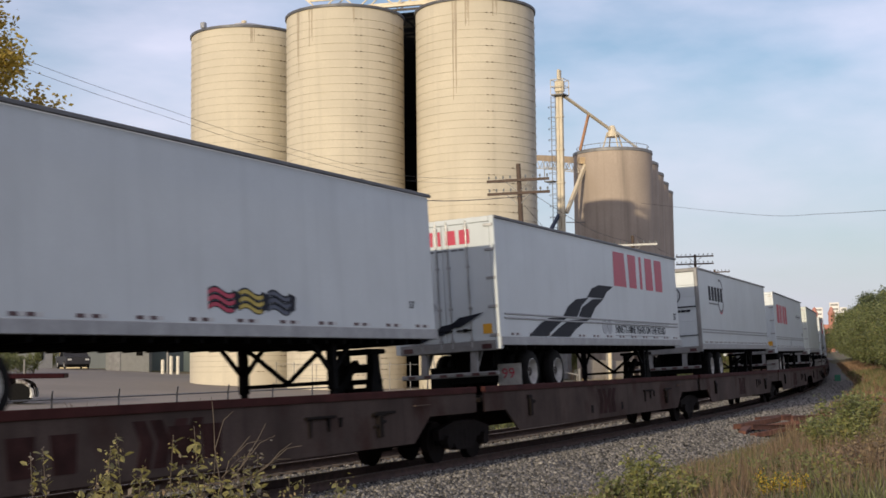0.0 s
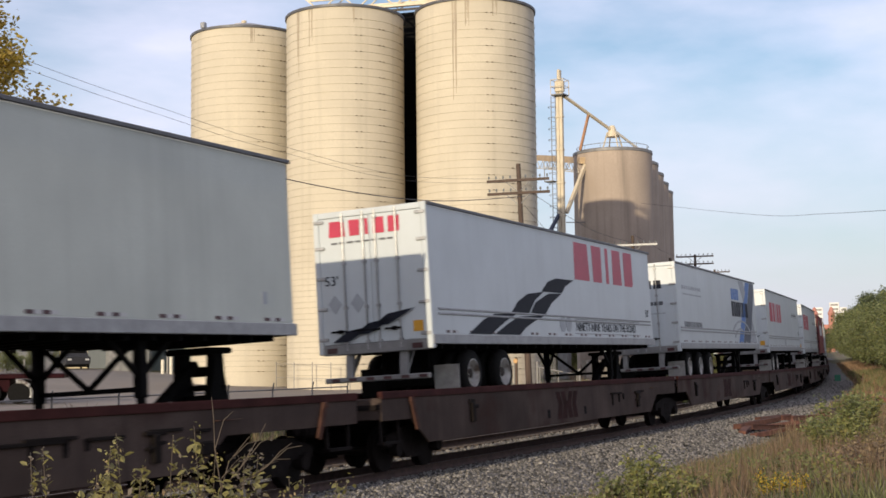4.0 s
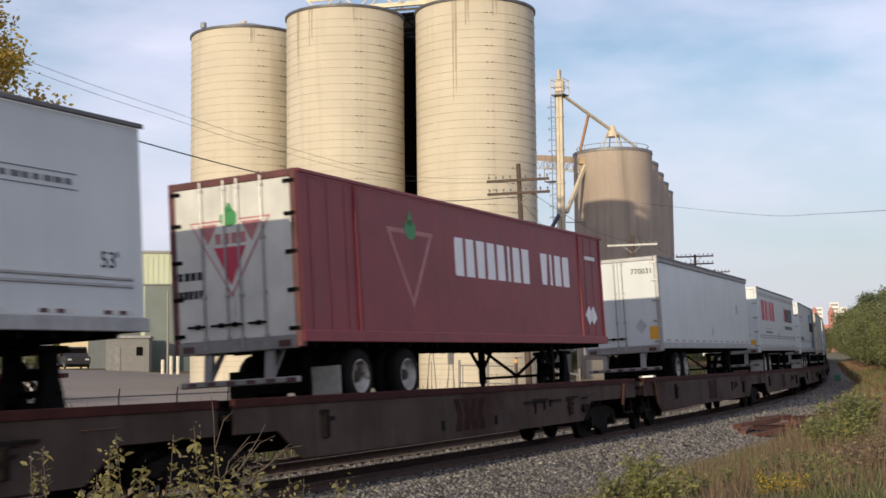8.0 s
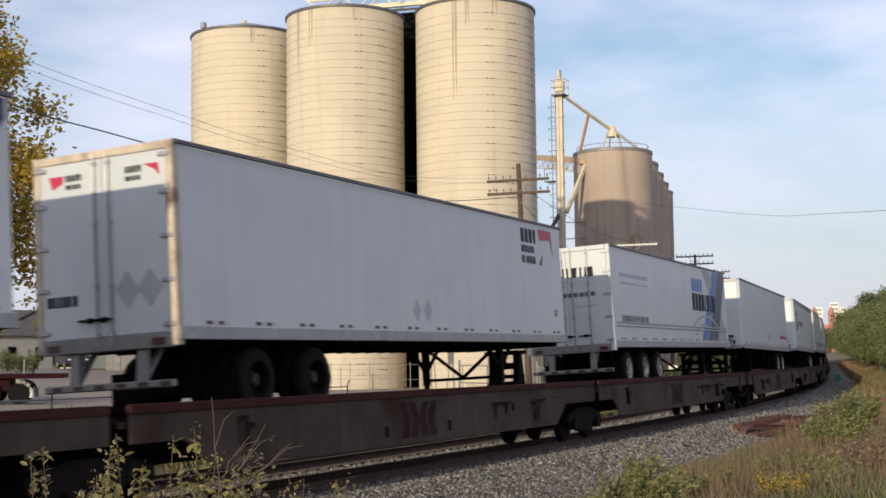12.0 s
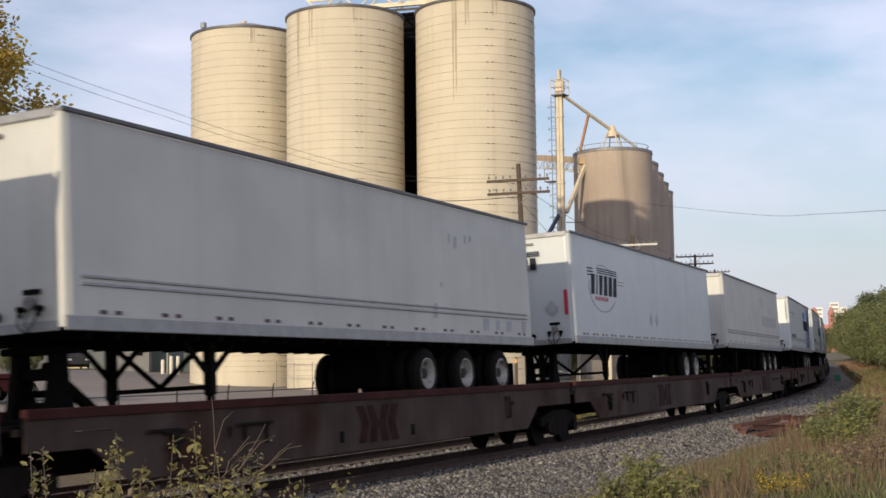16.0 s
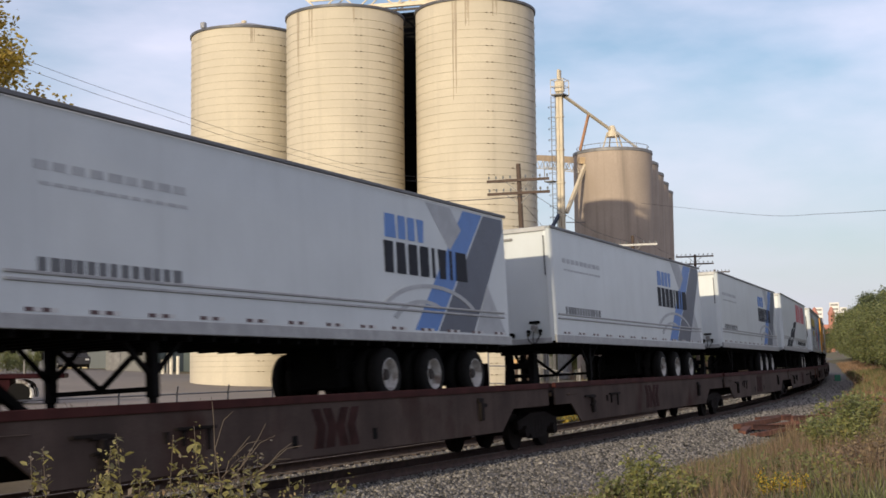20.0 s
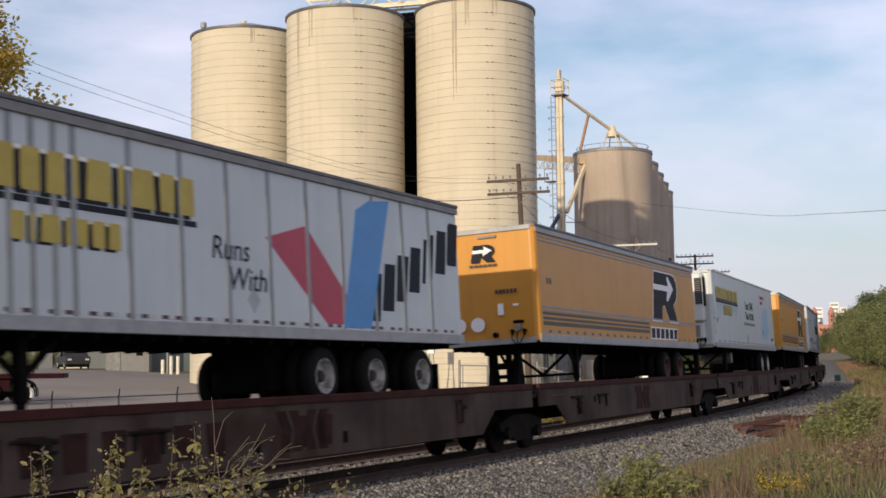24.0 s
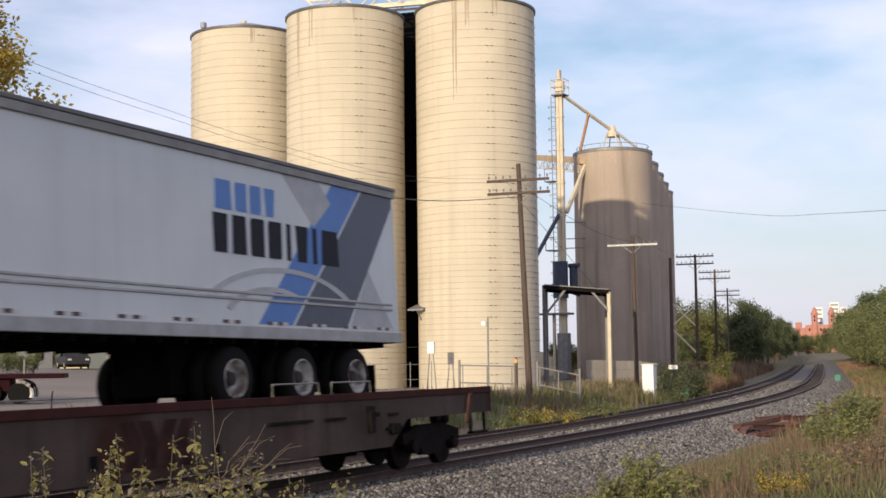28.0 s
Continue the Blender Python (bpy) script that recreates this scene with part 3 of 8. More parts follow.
def build_leg():
    """The bucket elevator leg with its ladder, head, spouts and catwalk."""
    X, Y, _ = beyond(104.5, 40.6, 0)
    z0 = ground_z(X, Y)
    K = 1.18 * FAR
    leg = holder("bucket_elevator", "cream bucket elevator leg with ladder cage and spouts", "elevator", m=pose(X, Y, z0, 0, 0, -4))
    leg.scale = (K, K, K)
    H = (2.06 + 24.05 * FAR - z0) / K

    def p(name, fn, m=CREAM_STEEL, parent=leg, label=""):
        bm = bmesh.new()
        fn(bm)
        return part(name, bm, m, parent, label)
    # local: x away from the camera, y to its left
    for k in (-0.125, 0.125):
        p("leg_casing", lambda bm, k=k: box(bm, -0.14, 0.14, k - 0.115, k + 0.115, 3.2, H - 0.8, 0.02))
    for z in np.arange(4.5, H - 1, 2.4):
        p("casing_flange", lambda bm, z=z: box(bm, -0.18, 0.18, -0.28, 0.28, z - 0.05, z + 0.05, 0.01))
    p("head", lambda bm: (box(bm, -0.26, 0.26, -0.34, 0.3, H - 1.0, H - 0.1, 0.1), box(bm, -0.2, 0.2, -0.12, 0.12, H - 0.1, H + 0.7, 0.08)))
    plat = p("head_platform", lambda bm: box(bm, -0.5, 0.5, -0.52, 0.45, H - 1.25, H - 1.15, 0.01), GREY_FRAME)
    for x in (-0.5, 0.5):
        for y in (-0.52, 0.45):
            p("platform_post", lambda bm, x=x, y=y: rod(bm, (x, y, H - 1.15), (x, y, H - 0.1), 0.03, 5), CREAM_STEEL)
    for z in (H - 0.6, H - 0.1):
        p("platform_rail", lambda bm, z=z: [rod(bm, a, b, 0.03, 5) for a, b in (((-0.5, -0.52, z), (-0.5, 0.45, z)), ((0.5, -0.52, z), (0.5, 0.45, z)), ((-0.5, -0.52, z), (0.5, -0.52, z)), ((-0.5, 0.45, z), (0.5, 0.45, z)))], CREAM_STEEL)
    lad = p("ladder", lambda bm: [rod(bm, (0, y, 3), (0, y, H - 1.2), 0.03, 5) for y in (0.34, 0.68)], GREY_FRAME)
    p("ladder_rungs", lambda bm: [rod(bm, (0, 0.34, z), (0, 0.68, z), 0.018, 4) for z in np.arange(3.2, H - 1.3, 0.35)], GREY_FRAME, lad)
    p("ladder_cage", lambda bm: [rod(bm, (-0.65 * math.sin(a), 0.51 + 0.30 * math.cos(a), z), (-0.65 * math.sin(b), 0.51 + 0.30 * math.cos(b), z), 0.02, 4) for z in np.arange(6, H - 1.3, 0.8) for a, b in ((0, 0.8), (0.8, 1.57), (1.57, 2.35), (2.35, 3.14))], GREY_FRAME, lad)
    for z in (9.2, 14.2):
        p("rest_landing", lambda bm, z=z: (box(bm, -0.4, 0.4, 0.45, 1.15, z, z + 0.07), box(bm, -0.4, -0.36, 0.45, 1.15, z + 0.9, z + 0.96), box(bm, -0.4, -0.36, 1.1, 1.15, z, z + 0.95)), GREY_FRAME)
    p("drive_tank", lambda bm: (rod(bm, (-0.2, 0.1, 5.8), (-0.2, 0.1, 8.4), 0.55, 16), rod(bm, (0.3, -0.7, 6.2), (0.3, -0.7, 8.0), 0.3, 12), rod(bm, (0.2, -0.4, 8.1), (0.2, -1.2, 8.1), 0.16, 8), rod(bm, (0.2, -0.4, 6.3), (0.2, -1.2, 6.0), 0.16, 8)), BLUE_STEEL, label="dark blue machine housing")
    p("boot", lambda bm: box(bm, -0.35, 0.35, -0.4, 0.4, 0.0, 3.3, 0.05), GREY_FRAME, label="grey boot housing of the elevator")
    for y0 in (0.75, 1.5):
        p("boot_leg", lambda bm, y0=y0: box(bm, -0.1, 0.1, y0 - 0.1, y0 + 0.1, 0.0, 4.6, 0.02), CREAM_STEEL)
    p("boot_platform", lambda bm: box(bm, -0.5, 0.5, -0.6, 1.7, 4.6, 4.75, 0.02), GREY_FRAME)
    # spout to the bins' roof, with its cone and braces
    sp = holder("grain_spout", "long cream grain spout sloping to the bin roof", "spout", m=pose(0, 0, 0))

    def q(name, fn, m=CREAM_STEEL, label=""):
        bm = bmesh.new()
        fn(bm)
        part(name, bm, m, sp, label)
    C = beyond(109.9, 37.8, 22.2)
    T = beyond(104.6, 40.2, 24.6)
    q("spout_pipe", lambda bm: rod(bm, T, C, 0.16, 8))
    q("distributor", lambda bm: rod(bm, C + Vector((0, 0, -0.6)), C + Vector((0, 0, 0.5)), 0.6, 12, 0.25))
    q("roof_chute", lambda bm: beam(bm, C + Vector((0, -0.1, 0.1)), C + Vector((0.6, -2.3, -1.8)), 0.5, 0.2), GREY_FRAME)
    for dx, dy in ((-0.9, 0.7), (0.9, 0.7), (-0.7, -0.8), (0.8, -0.8)):
        q("cone_strut", lambda bm, dx=dx, dy=dy: beam(bm, C + Vector((dx * 0.5, dy * 0.5, -0.2)), C + Vector((dx, dy, -1.9)), 0.1, 0.1))
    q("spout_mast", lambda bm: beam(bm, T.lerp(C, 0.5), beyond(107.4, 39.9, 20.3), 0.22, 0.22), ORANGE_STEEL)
    # catwalk between the cream silos and the bins
    cw = holder("catwalk", "cream covered conveyor catwalk between silos and bins", "catwalk", m=pose(0, 0, 0))

    def w(name, fn, m=CREAM_STEEL):
        bm = bmesh.new()
        fn(bm)
        part(name, bm, m, cw)
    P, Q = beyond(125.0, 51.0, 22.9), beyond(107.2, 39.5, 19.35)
    w("conveyor_tube", lambda bm: beam(bm, P, Q, 0.8, 0.6), surf("rust_stained_cream_steel", (0.48, 0.35, 0.21), 0.7, vary=0.25, scale=1.5))
    for k in (-0.5, 0.5):
        w("catwalk_chord", lambda bm, k=k: beam(bm, P + Vector((0, k, -1.1)), Q + Vector((0, k, -1.1)), 0.08, 0.08))
        for i in range(14):
            a, b = P.lerp(Q, i / 14) + Vector((0, k, -0.25 if i % 2 else -1.1)), P.lerp(Q, (i + 1) / 14) + Vector((0, k, -1.1 if i % 2 else -0.25))
            w("catwalk_brace", lambda bm, a=a, b=b: beam(bm, a, b, 0.05, 0.05))
    st = holder("leg_braces", "diagonal steel braces between the elevator leg and the bins", "brace", m=pose(0, 0, 0))

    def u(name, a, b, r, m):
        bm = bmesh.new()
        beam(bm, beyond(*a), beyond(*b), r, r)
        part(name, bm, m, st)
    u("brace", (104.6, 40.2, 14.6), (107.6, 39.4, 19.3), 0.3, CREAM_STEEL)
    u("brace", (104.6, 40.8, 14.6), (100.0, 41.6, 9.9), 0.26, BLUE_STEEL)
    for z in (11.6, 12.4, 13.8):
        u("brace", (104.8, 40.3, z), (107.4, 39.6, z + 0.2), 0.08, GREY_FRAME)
    # truck canopy frame
    cp = holder("truck_canopy", "open steel canopy frame over the truck lane", "canopy", m=pose(0, 0, 0))

    def e(name, a, b, r, m, label=""):
        bm = bmesh.new()
        beam(bm, a, b, r, r)
        part(name, bm, m, cp, label)
    c1, c2 = Vector((80.2, 32.5, 6.9)), Vector((82.2, 28.75, 6.55))
    g1, g2 = Vector((c1.x, c1.y, 0.3)), Vector((c2.x, c2.y, 0.3))
    bk = Vector((5.5, 2.1, 0.1))
    e("canopy_post", g2, c2, 0.22, CREAM_STEEL, "sunlit cream canopy post")
    e("canopy_post", g1, c1, 0.18, GREY_FRAME)
    e("canopy_post", g2 + bk, c2 + bk, 0.22, GREY_FRAME)
    e("canopy_post", g1 + bk, c1 + bk, 0.22, GREY_FRAME)
    for a, b in ((c1, c2), (c1 + bk, c2 + bk), (c1, c1 + bk), (c2, c2 + bk)):
        e("canopy_beam", a, b, 0.24, CAR_DARK)
    e("canopy_knee", c2 + Vector((0, 0, -1.3)), c2.lerp(c1, 0.28), 0.14, GALV)
    e("canopy_knee", c1 + Vector((0, 0, -1.9)), c1.lerp(c2, 0.34), 0.14, GALV)
    bm = bmesh.new()
    vs = [bm.verts.new(v) for v in (c1 + Vector((0, 0, 0.125)), c2 + Vector((0, 0, 0.125)), c2 + bk + Vector((0, 0, 0.125)), c1 + bk + Vector((0, 0, 0.125)))]
    r = bmesh.ops.extrude_face_region(bm, geom=[bm.faces.new(vs)])
    bmesh.ops.translate(bm, vec=(0, 0, 0.07), verts=[g for g in r["geom"] if isinstance(g, bmesh.types.BMVert)])
    part("canopy_roof", bm, GREY_FRAME, cp)


build_silos()
build_leg()
SIGN_PALE = surf("sunlit_white_metal", (0.80, 0.80, 0.76), 0.5, vary=0.06)


# ---- poles, wires, fences and small lineside things
def bearing(deg, d):
    return d * math.cos(radians(deg)), d * math.sin(radians(deg))


def telegraph_pole(x, y, top, arms, half=1.5, lean=0.0, r=0.15, label="weathered wooden telegraph pole with crossarms and insulators", turn=0.12, arm_m=None):
    z0 = ground_z(x, y) - 0.2
    ob = holder("telegraph_pole", label, "pole", "telegraph poles", pose(x, y, z0, 0, 0, 0))
    bm = bmesh.new()
    h = top - z0
    n = 5
    for i in range(n):
        a, b = i / n, (i + 1) / n
        rod(bm, (-lean * a * 0.4, lean * a, h * a), (-lean * b * 0.4, lean * b, h * b), r * (1.15 - 0.4 * a), 10, r * (1.15 - 0.4 * b), caps=(i in (0, n - 1)))
    smooth(part("pole_shaft", bm, WOOD_POLE, ob), 0.8)
    for z in arms:
        f = (z - z0) / h
        crossarm_on(ob, z - z0, half, turn, -lean * f * 0.4, lean * f, arm_m or WOOD_POLE)
    return ob


def crossarm_on(ob, z, half, turn, dx, dy, arm_m):
    a = Vector((-math.sin(turn), math.cos(turn), 0))
    o = Vector((dx - 0.16, dy, z))
    bm = bmesh.new()
    beam(bm, o + a * half, o - a * half, 0.1, 0.13)
    arm = part("crossarm", bm, arm_m, ob)
    for k in range(4):
        for sg in (-1, 1):
            p = o + a * sg * (0.4 + (half - 0.5) * k / 3) + Vector((0, 0, 0.06))
            put("insulator", shared("insulator", lambda bm: (rod(bm, (0, 0, 0), (0, 0, 0.1), 0.018, 5), rod(bm, (0, 0, 0.08), (0, 0, 0.2), 0.06, 7, 0.035))), INSUL, arm, m=pose(*p))
    for sg in (-1, 1):
        bm = bmesh.new()
        beam(bm, o + a * sg * 0.7, o + Vector((0.1, 0, -0.6)), 0.03, 0.04)
        part("arm_brace", bm, GREY_FRAME, ob)


def cable(name, pts, r, label):
    """A hanging wire through the given points."""
    cu = []
    P = [Vector(p) for p in pts]
    for i in range(len(P) - 1):
        p0, p1, p2, p3 = P[max(i - 1, 0)], P[i], P[i + 1], P[min(i + 2, len(P) - 1)]
        for k in range(8):
            t = k / 8
            cu.append(0.5 * ((2 * p1) + (p2 - p0) * t + (2 * p0 - 5 * p1 + 4 * p2 - p3) * t * t + (3 * p1 - p0 - 3 * p2 + p3) * t ** 3))
    cu.append(P[-1])
    bm = bmesh.new()
    tube(bm, cu, r, 5)
    tagged(part(name, bm, WIRE), label, "cable")


def build_poles():
    telegraph_pole(61.1, 25.6, 12.0, (11.15, 10.5), 1.62, 0.37)
    telegraph_pole(88.0, 28.9, 10.7, (10.05,), 1.75, 0.05, 0.15, arm_m=ALU)
    telegraph_pole(121.4, 33.9, 11.9, (11.7, 11.0), 1.75)
    telegraph_pole(143.0, 37.8, 11.9, (11.6, 10.9), 1.7)
    telegraph_pole(182.0, 46.4, 11.9, (11.5, 10.9), 1.7)
    telegraph_pole(249.0, 60.6, 11.8, (9.8,), 1.7)
    x, y = bearing(26.4 - 9.75, 126)
    h = holder("braced_pole", "brown wooden pole with crossed diagonal braces", "pole", m=pose(x, y, ground_z(x, y) - 0.2))
    bm = bmesh.new()
    rod(bm, (0, 0, 0), (0, 0, 11.6), 0.2, 10, 0.14)
    part("pole_shaft", bm, WOOD_POLE, h)
    d = Vector((121.4 - x, 33.9 - y, 0))
    for a, b in (((0, 0, 7.4), d + Vector((0, 0, 5.1))), ((0, 0, 5.2), d + Vector((0, 0, 7.2))), ((0, 0, 5.0), d + Vector((0, 0, 2.6)))):
        bm = bmesh.new()
        beam(bm, a, b, 0.1, 0.14)
        part("diagonal_brace", bm, CREAM_STEEL, h)
    # wires
    cable("trunk_cable", [(61.1, 25.7, 10.35), (49, 24.2, 8.75), (40, 23, 8.0), (31.8, 22, 7.69), (24.6, 21.1, 7.64), (20.8, 20.7, 7.7), (12, 19.6, 8.3), (0, 18, 9.6)], 0.018, "sagging black trunk cable beside the railway")
    for k, (dz, dy) in enumerate(((0.02, 0.7), (-0.17, 0.72))):
        cable("line_wire", [(61.1, 25.6 + dy, 11.25 + dz), (46, 23.8 + dy, 9.45 + dz), (34, 22.3 + dy, 8.95 + dz), (28.6, 21.6 + dy, 8.9 + dz), (21.9, 20.8 + dy, 8.99 + dz), (10, 19.4 + dy, 9.6 + dz)], 0.0055, "thin sagging line wire")
    cable("line_wire", [(61.1, 25.5, 10.6), (75, 27.2, 9.9), (88, 28.9, 10.2)], 0.012, "thin sagging line wire")
    cable("line_wire", [(88, 28.9, 10.8), (105, 31.2, 10.6), (121.4, 33.9, 11.8)], 0.012, "thin sagging line wire")
    cable("cross_wire", [(112, 36.0, 15.9), (96, 22, 12.5), (80, 14.5, 10.6), (58, 6, 8.3), (40, 0, 6.8)], 0.012, "thin service wire crossing over the railway")
    cable("stay_wire", [(61.0, 25.7, 9.9), (76, 27, 6.0)], 0.012, "steel stay wire of a pole")


def build_fences():
    # low pipe fence along the railway yard
    f = holder("pipe_fence", "low grey pipe fence with cranked posts along the yard", "fence")
    pts = []
    for s in np.arange(2, 47, 2.9):
        p = lay(s, 13.2, 0)
        pts.append(Vector((p[0], p[1], ground_z(p[0], p[1]))))
    for p in pts:
        bm = bmesh.new()
        rod(bm, p, (p.x, p.y, 1.18), 0.03, 6)
        rod(bm, (p.x, p.y, 1.18), (p.x - 0.1, p.y - 0.12, 1.42), 0.025, 6)
        part("fence_post", bm, GALV, f)
    for z in (1.18, 0.75):
        for a, b in zip(pts, pts[1:]):
            bm = bmesh.new()
            rod(bm, (a.x, a.y, z), (b.x, b.y, z), 0.025, 6)
            part("fence_rail", bm, GALV, f)
    # taller wire fence before the silos
    g = holder("silo_fence", "grey chain fence before the silos", "fence")
    a0, a1 = Vector((70.0, 46.5, 0)), Vector((66.8, 32.6, 0))
    pts = [a0.lerp(a1, k / 9) for k in range(10)]
    pts = [Vector((p.x, p.y, ground_z(p.x, p.y))) for p in pts]
    for p in pts:
        bm = bmesh.new()
        rod(bm, p, p + Vector((0, 0, 1.75)), 0.024, 6)
        part("fence_post", bm, GREY_FRAME, g)
    for a, b in zip(pts, pts[1:]):
        for z in (0.75, 1.6):
            bm = bmesh.new()
            rod(bm, a + Vector((0, 0, z)), b + Vector((0, 0, z)), 0.012, 5)
            part("fence_rail", bm, GREY_FRAME, g)
    # yard gates
    for nm, A, B, lab in (("yard_gate", bearing(25.75, 74), bearing(23.35, 72.5), "grey tubular steel yard gate, closed"), ("yard_gate", bearing(22.4, 72), bearing(20.6, 71), "pale tubular steel yard gate, closed")):
        gt = holder(nm, lab, "gate", "yard gates")
        A, B = Vector((*A, ground_z(*A))), Vector((*B, ground_z(*B)))
        for p, e in ((A, 1.85), (B, 1.9)):
            bm = bmesh.new()
            rod(bm, p, p + Vector((0, 0, e)), 0.075, 8)
            part("gate_post", bm, GALV, gt)
        for z in (0.6, 1.55):
            bm = bmesh.new()
            rod(bm, A + Vector((0, 0, z)), B + Vector((0, 0, z)), 0.04, 6)
            part("gate_rail", bm, GALV, gt)
        for k in (0.06, 0.5, 0.94):
            p = A.lerp(B, k)
            bm = bmesh.new()
            rod(bm, p + Vector((0, 0, 0.25)), p + Vector((0, 0, 1.55)), 0.03, 6)
            part("gate_stile", bm, GALV, gt)
    x, y = bearing(23.3, 72.3)
    s = holder("gate_sign_post", "brown post with small round amber sign", "sign", m=pose(x, y, ground_z(x, y)))
    bm = bmesh.new()
    rod(bm, (0, 0, 0), (0, 0, 2.0), 0.09, 8)
    part("post", bm, WOOD_POLE, s)
    bm = bmesh.new()
    rod(bm, (-0.12, 0, 1.85), (-0.1, 0, 1.85), 0.13, 14)
    part("sign_disc", bm, surf("faded_amber_sign", (0.5, 0.3, 0.12), 0.6), s)
    x, y = bearing(24.5, 71.5)
    s = holder("yard_light_pole", "thin dark steel pole with small floodlight", "lamp post", m=pose(x, y, ground_z(x, y)))
    bm = bmesh.new()
    rod(bm, (0, 0, 0), (0, 0, 4.2), 0.05, 8)
    part("pole", bm, GREY_FRAME, s)
    bm = bmesh.new()
    box(bm, -0.2, -0.02, 0.05, 0.32, 3.7, 3.95, 0.03)
    part("floodlight", bm, SIGN_PALE, s)
    x, y = bearing(26.95, 78.2)
    s = holder("meter_box", "grey electric meter box on conduits by the silo wall", "meter box", m=pose(x, y, ground_z(x, y)))
    bm = bmesh.new()
    box(bm, -0.12, 0.08, -0.22, 0.22, 2.2, 2.9, 0.03)
    part("box", bm, SIGN_PALE, s)
    for yy in (-0.12, 0.12):
        bm = bmesh.new()
        rod(bm, (0, yy, 2.2), (0, yy * 2.6, 0), 0.035, 6)
        part("conduit", bm, GALV, s)


def build_lineside():
    # relay cabinet, marker signs
    c = holder("relay_cabinet", "sunlit white metal relay cabinet beside the railway", "cabinet", m=pose(84.2, 26.8, ground_z(84.2, 26.8), 0, 0, 2))
    bm = bmesh.new()
    box(bm, -0.35, 0.45, -0.38, 0.38, 0.1, 2.1, 0.02)
    part("body", bm, SIGN_PALE, c)
    bm = bmesh.new()
    box(bm, -0.42, 0.5, -0.45, 0.45, 2.1, 2.16, 0.02)
    part("lid", bm, SIGN_PALE, c)
    bm = bmesh.new()
    box(bm, -0.372, -0.352, -0.33, 0.33, 0.2, 2.0, 0.008)
    part("door", bm, SIGN_PALE, c)
    bm = bmesh.new()
    box(bm, -0.4, 0.5, -0.42, 0.42, -0.3, 0.1, 0.02)
    part("plinth", bm, CONCRETE, c)
    x, y = bearing(26.4 - 9.62, 92)
    s = holder("lineside_sign", "small white sign on a leaning steel post", "sign", m=pose(x, y, ground_z(x, y), 0, 0, 0))
    bm = bmesh.new()
    rod(bm, (0, 0.3, -0.2), (0, -0.25, 2.0), 0.03, 6)
    part("post", bm, GREY_FRAME, s)
    bm = bmesh.new()
    box(bm, -0.045, -0.03, -0.55, 0.1, 1.95, 2.25, 0.005)
    part("sign_plate", bm, SIGN_PALE, s)
    for b, d, zz in ((26.4 - 10.25, 88, 0.9), (26.4 - 16.45, 105, 1.5)):
        x, y = bearing(b, d)
        s = holder("marker_sign", "small green marker plate on a short post", "sign", "green marker plates", pose(x, y, ground_z(x, y)))
        bm = bmesh.new()
        rod(bm, (0, 0, -0.2), (0, 0, zz), 0.025, 6)
        part("post", bm, GREY_FRAME, s)
        bm = bmesh.new()
        box(bm, -0.04, -0.025, -0.22, 0.22, zz - 0.35, zz + 0.12, 0.01)
        part("marker_plate", bm, surf("green_marker_paint", (0.04, 0.19, 0.12), 0.6, vary=0.15), s)
    # low concrete wall before the bins
    a, b = bearing(26.4 - 6.0, 92), bearing(26.4 - 9.0, 98)
    w = holder("block_wall", "low grey concrete block wall before the bins", "wall")
    n = 9
    for k in range(n):
        p, q = Vector((*a, 0)).lerp(Vector((*b, 0)), k / n), Vector((*a, 0)).lerp(Vector((*b, 0)), (k + 0.985) / n)
        z = ground_z(p.x, p.y)
        bm = bmesh.new()
        for row in range(3):
            beam(bm, (p.x, p.y, z + 0.3 + row * 0.62), (q.x, q.y, z + 0.3 + row * 0.62), 0.4, 0.605)
        part("wall_panel", bm, surf("grey_block_wall", (0.38, 0.34, 0.29), 0.9, vary=0.15, scale=1.2), w)
    # scrap: rusty rails and sleepers thrown beside the track
    rust = surf("orange_rusty_scrap_steel", (0.12, 0.05, 0.034), 0.85, vary=0.5, scale=5, per_object=True)
    rng = random.Random(3)
    for k in range(34):
        x, y = 46.4 + rng.uniform(-2.4, 2.8), 9.6 + rng.uniform(-1.9, 1.7)
        z = ground_z(x, y) + 0.14 + 0.14 * (k % 5)
        if k % 3 == 0:
            t = holder("scrap_rail", "rusty length of scrap rail lying by the track", "rail", "scrap heap", pose(x, y, z, 0, rng.uniform(-4, 4), rng.uniform(-40, 10)))
            bm = bmesh.new()
            L = rng.uniform(1.6, 3.6)
            prism(bm, [(-L / 2, -0.08), (L / 2, -0.08), (L / 2, -0.06), (-L / 2, -0.06)], -0.07, 0.07)
            box(bm, -L / 2, L / 2, -0.015, 0.015, -0.06, 0.05)
            box(bm, -L / 2, L / 2, -0.035, 0.035, 0.05, 0.085, 0.008)
            part("rail", bm, rust, t)
        else:
            t = holder("old_sleeper", "old rust-stained timber sleeper lying in a heap", "sleeper", "scrap heap", pose(x, y, z, rng.uniform(-8, 8), rng.uniform(-6, 6), rng.uniform(-50, 20)))
            bm = bmesh.new()
            box(bm, -1.25, 1.25, -0.12, 0.12, -0.09, 0.09, 0.02)
            part("timber", bm, rust if k % 2 else TIE, t)
    # switch stand and bent scrap by the service track
    x, y = 44.5, 5.9
    t = holder("bent_rail", "rusty bent scrap rail standing in the grass", "scrap", m=pose(x, y, ground_z(x, y)))
    bm = bmesh.new()
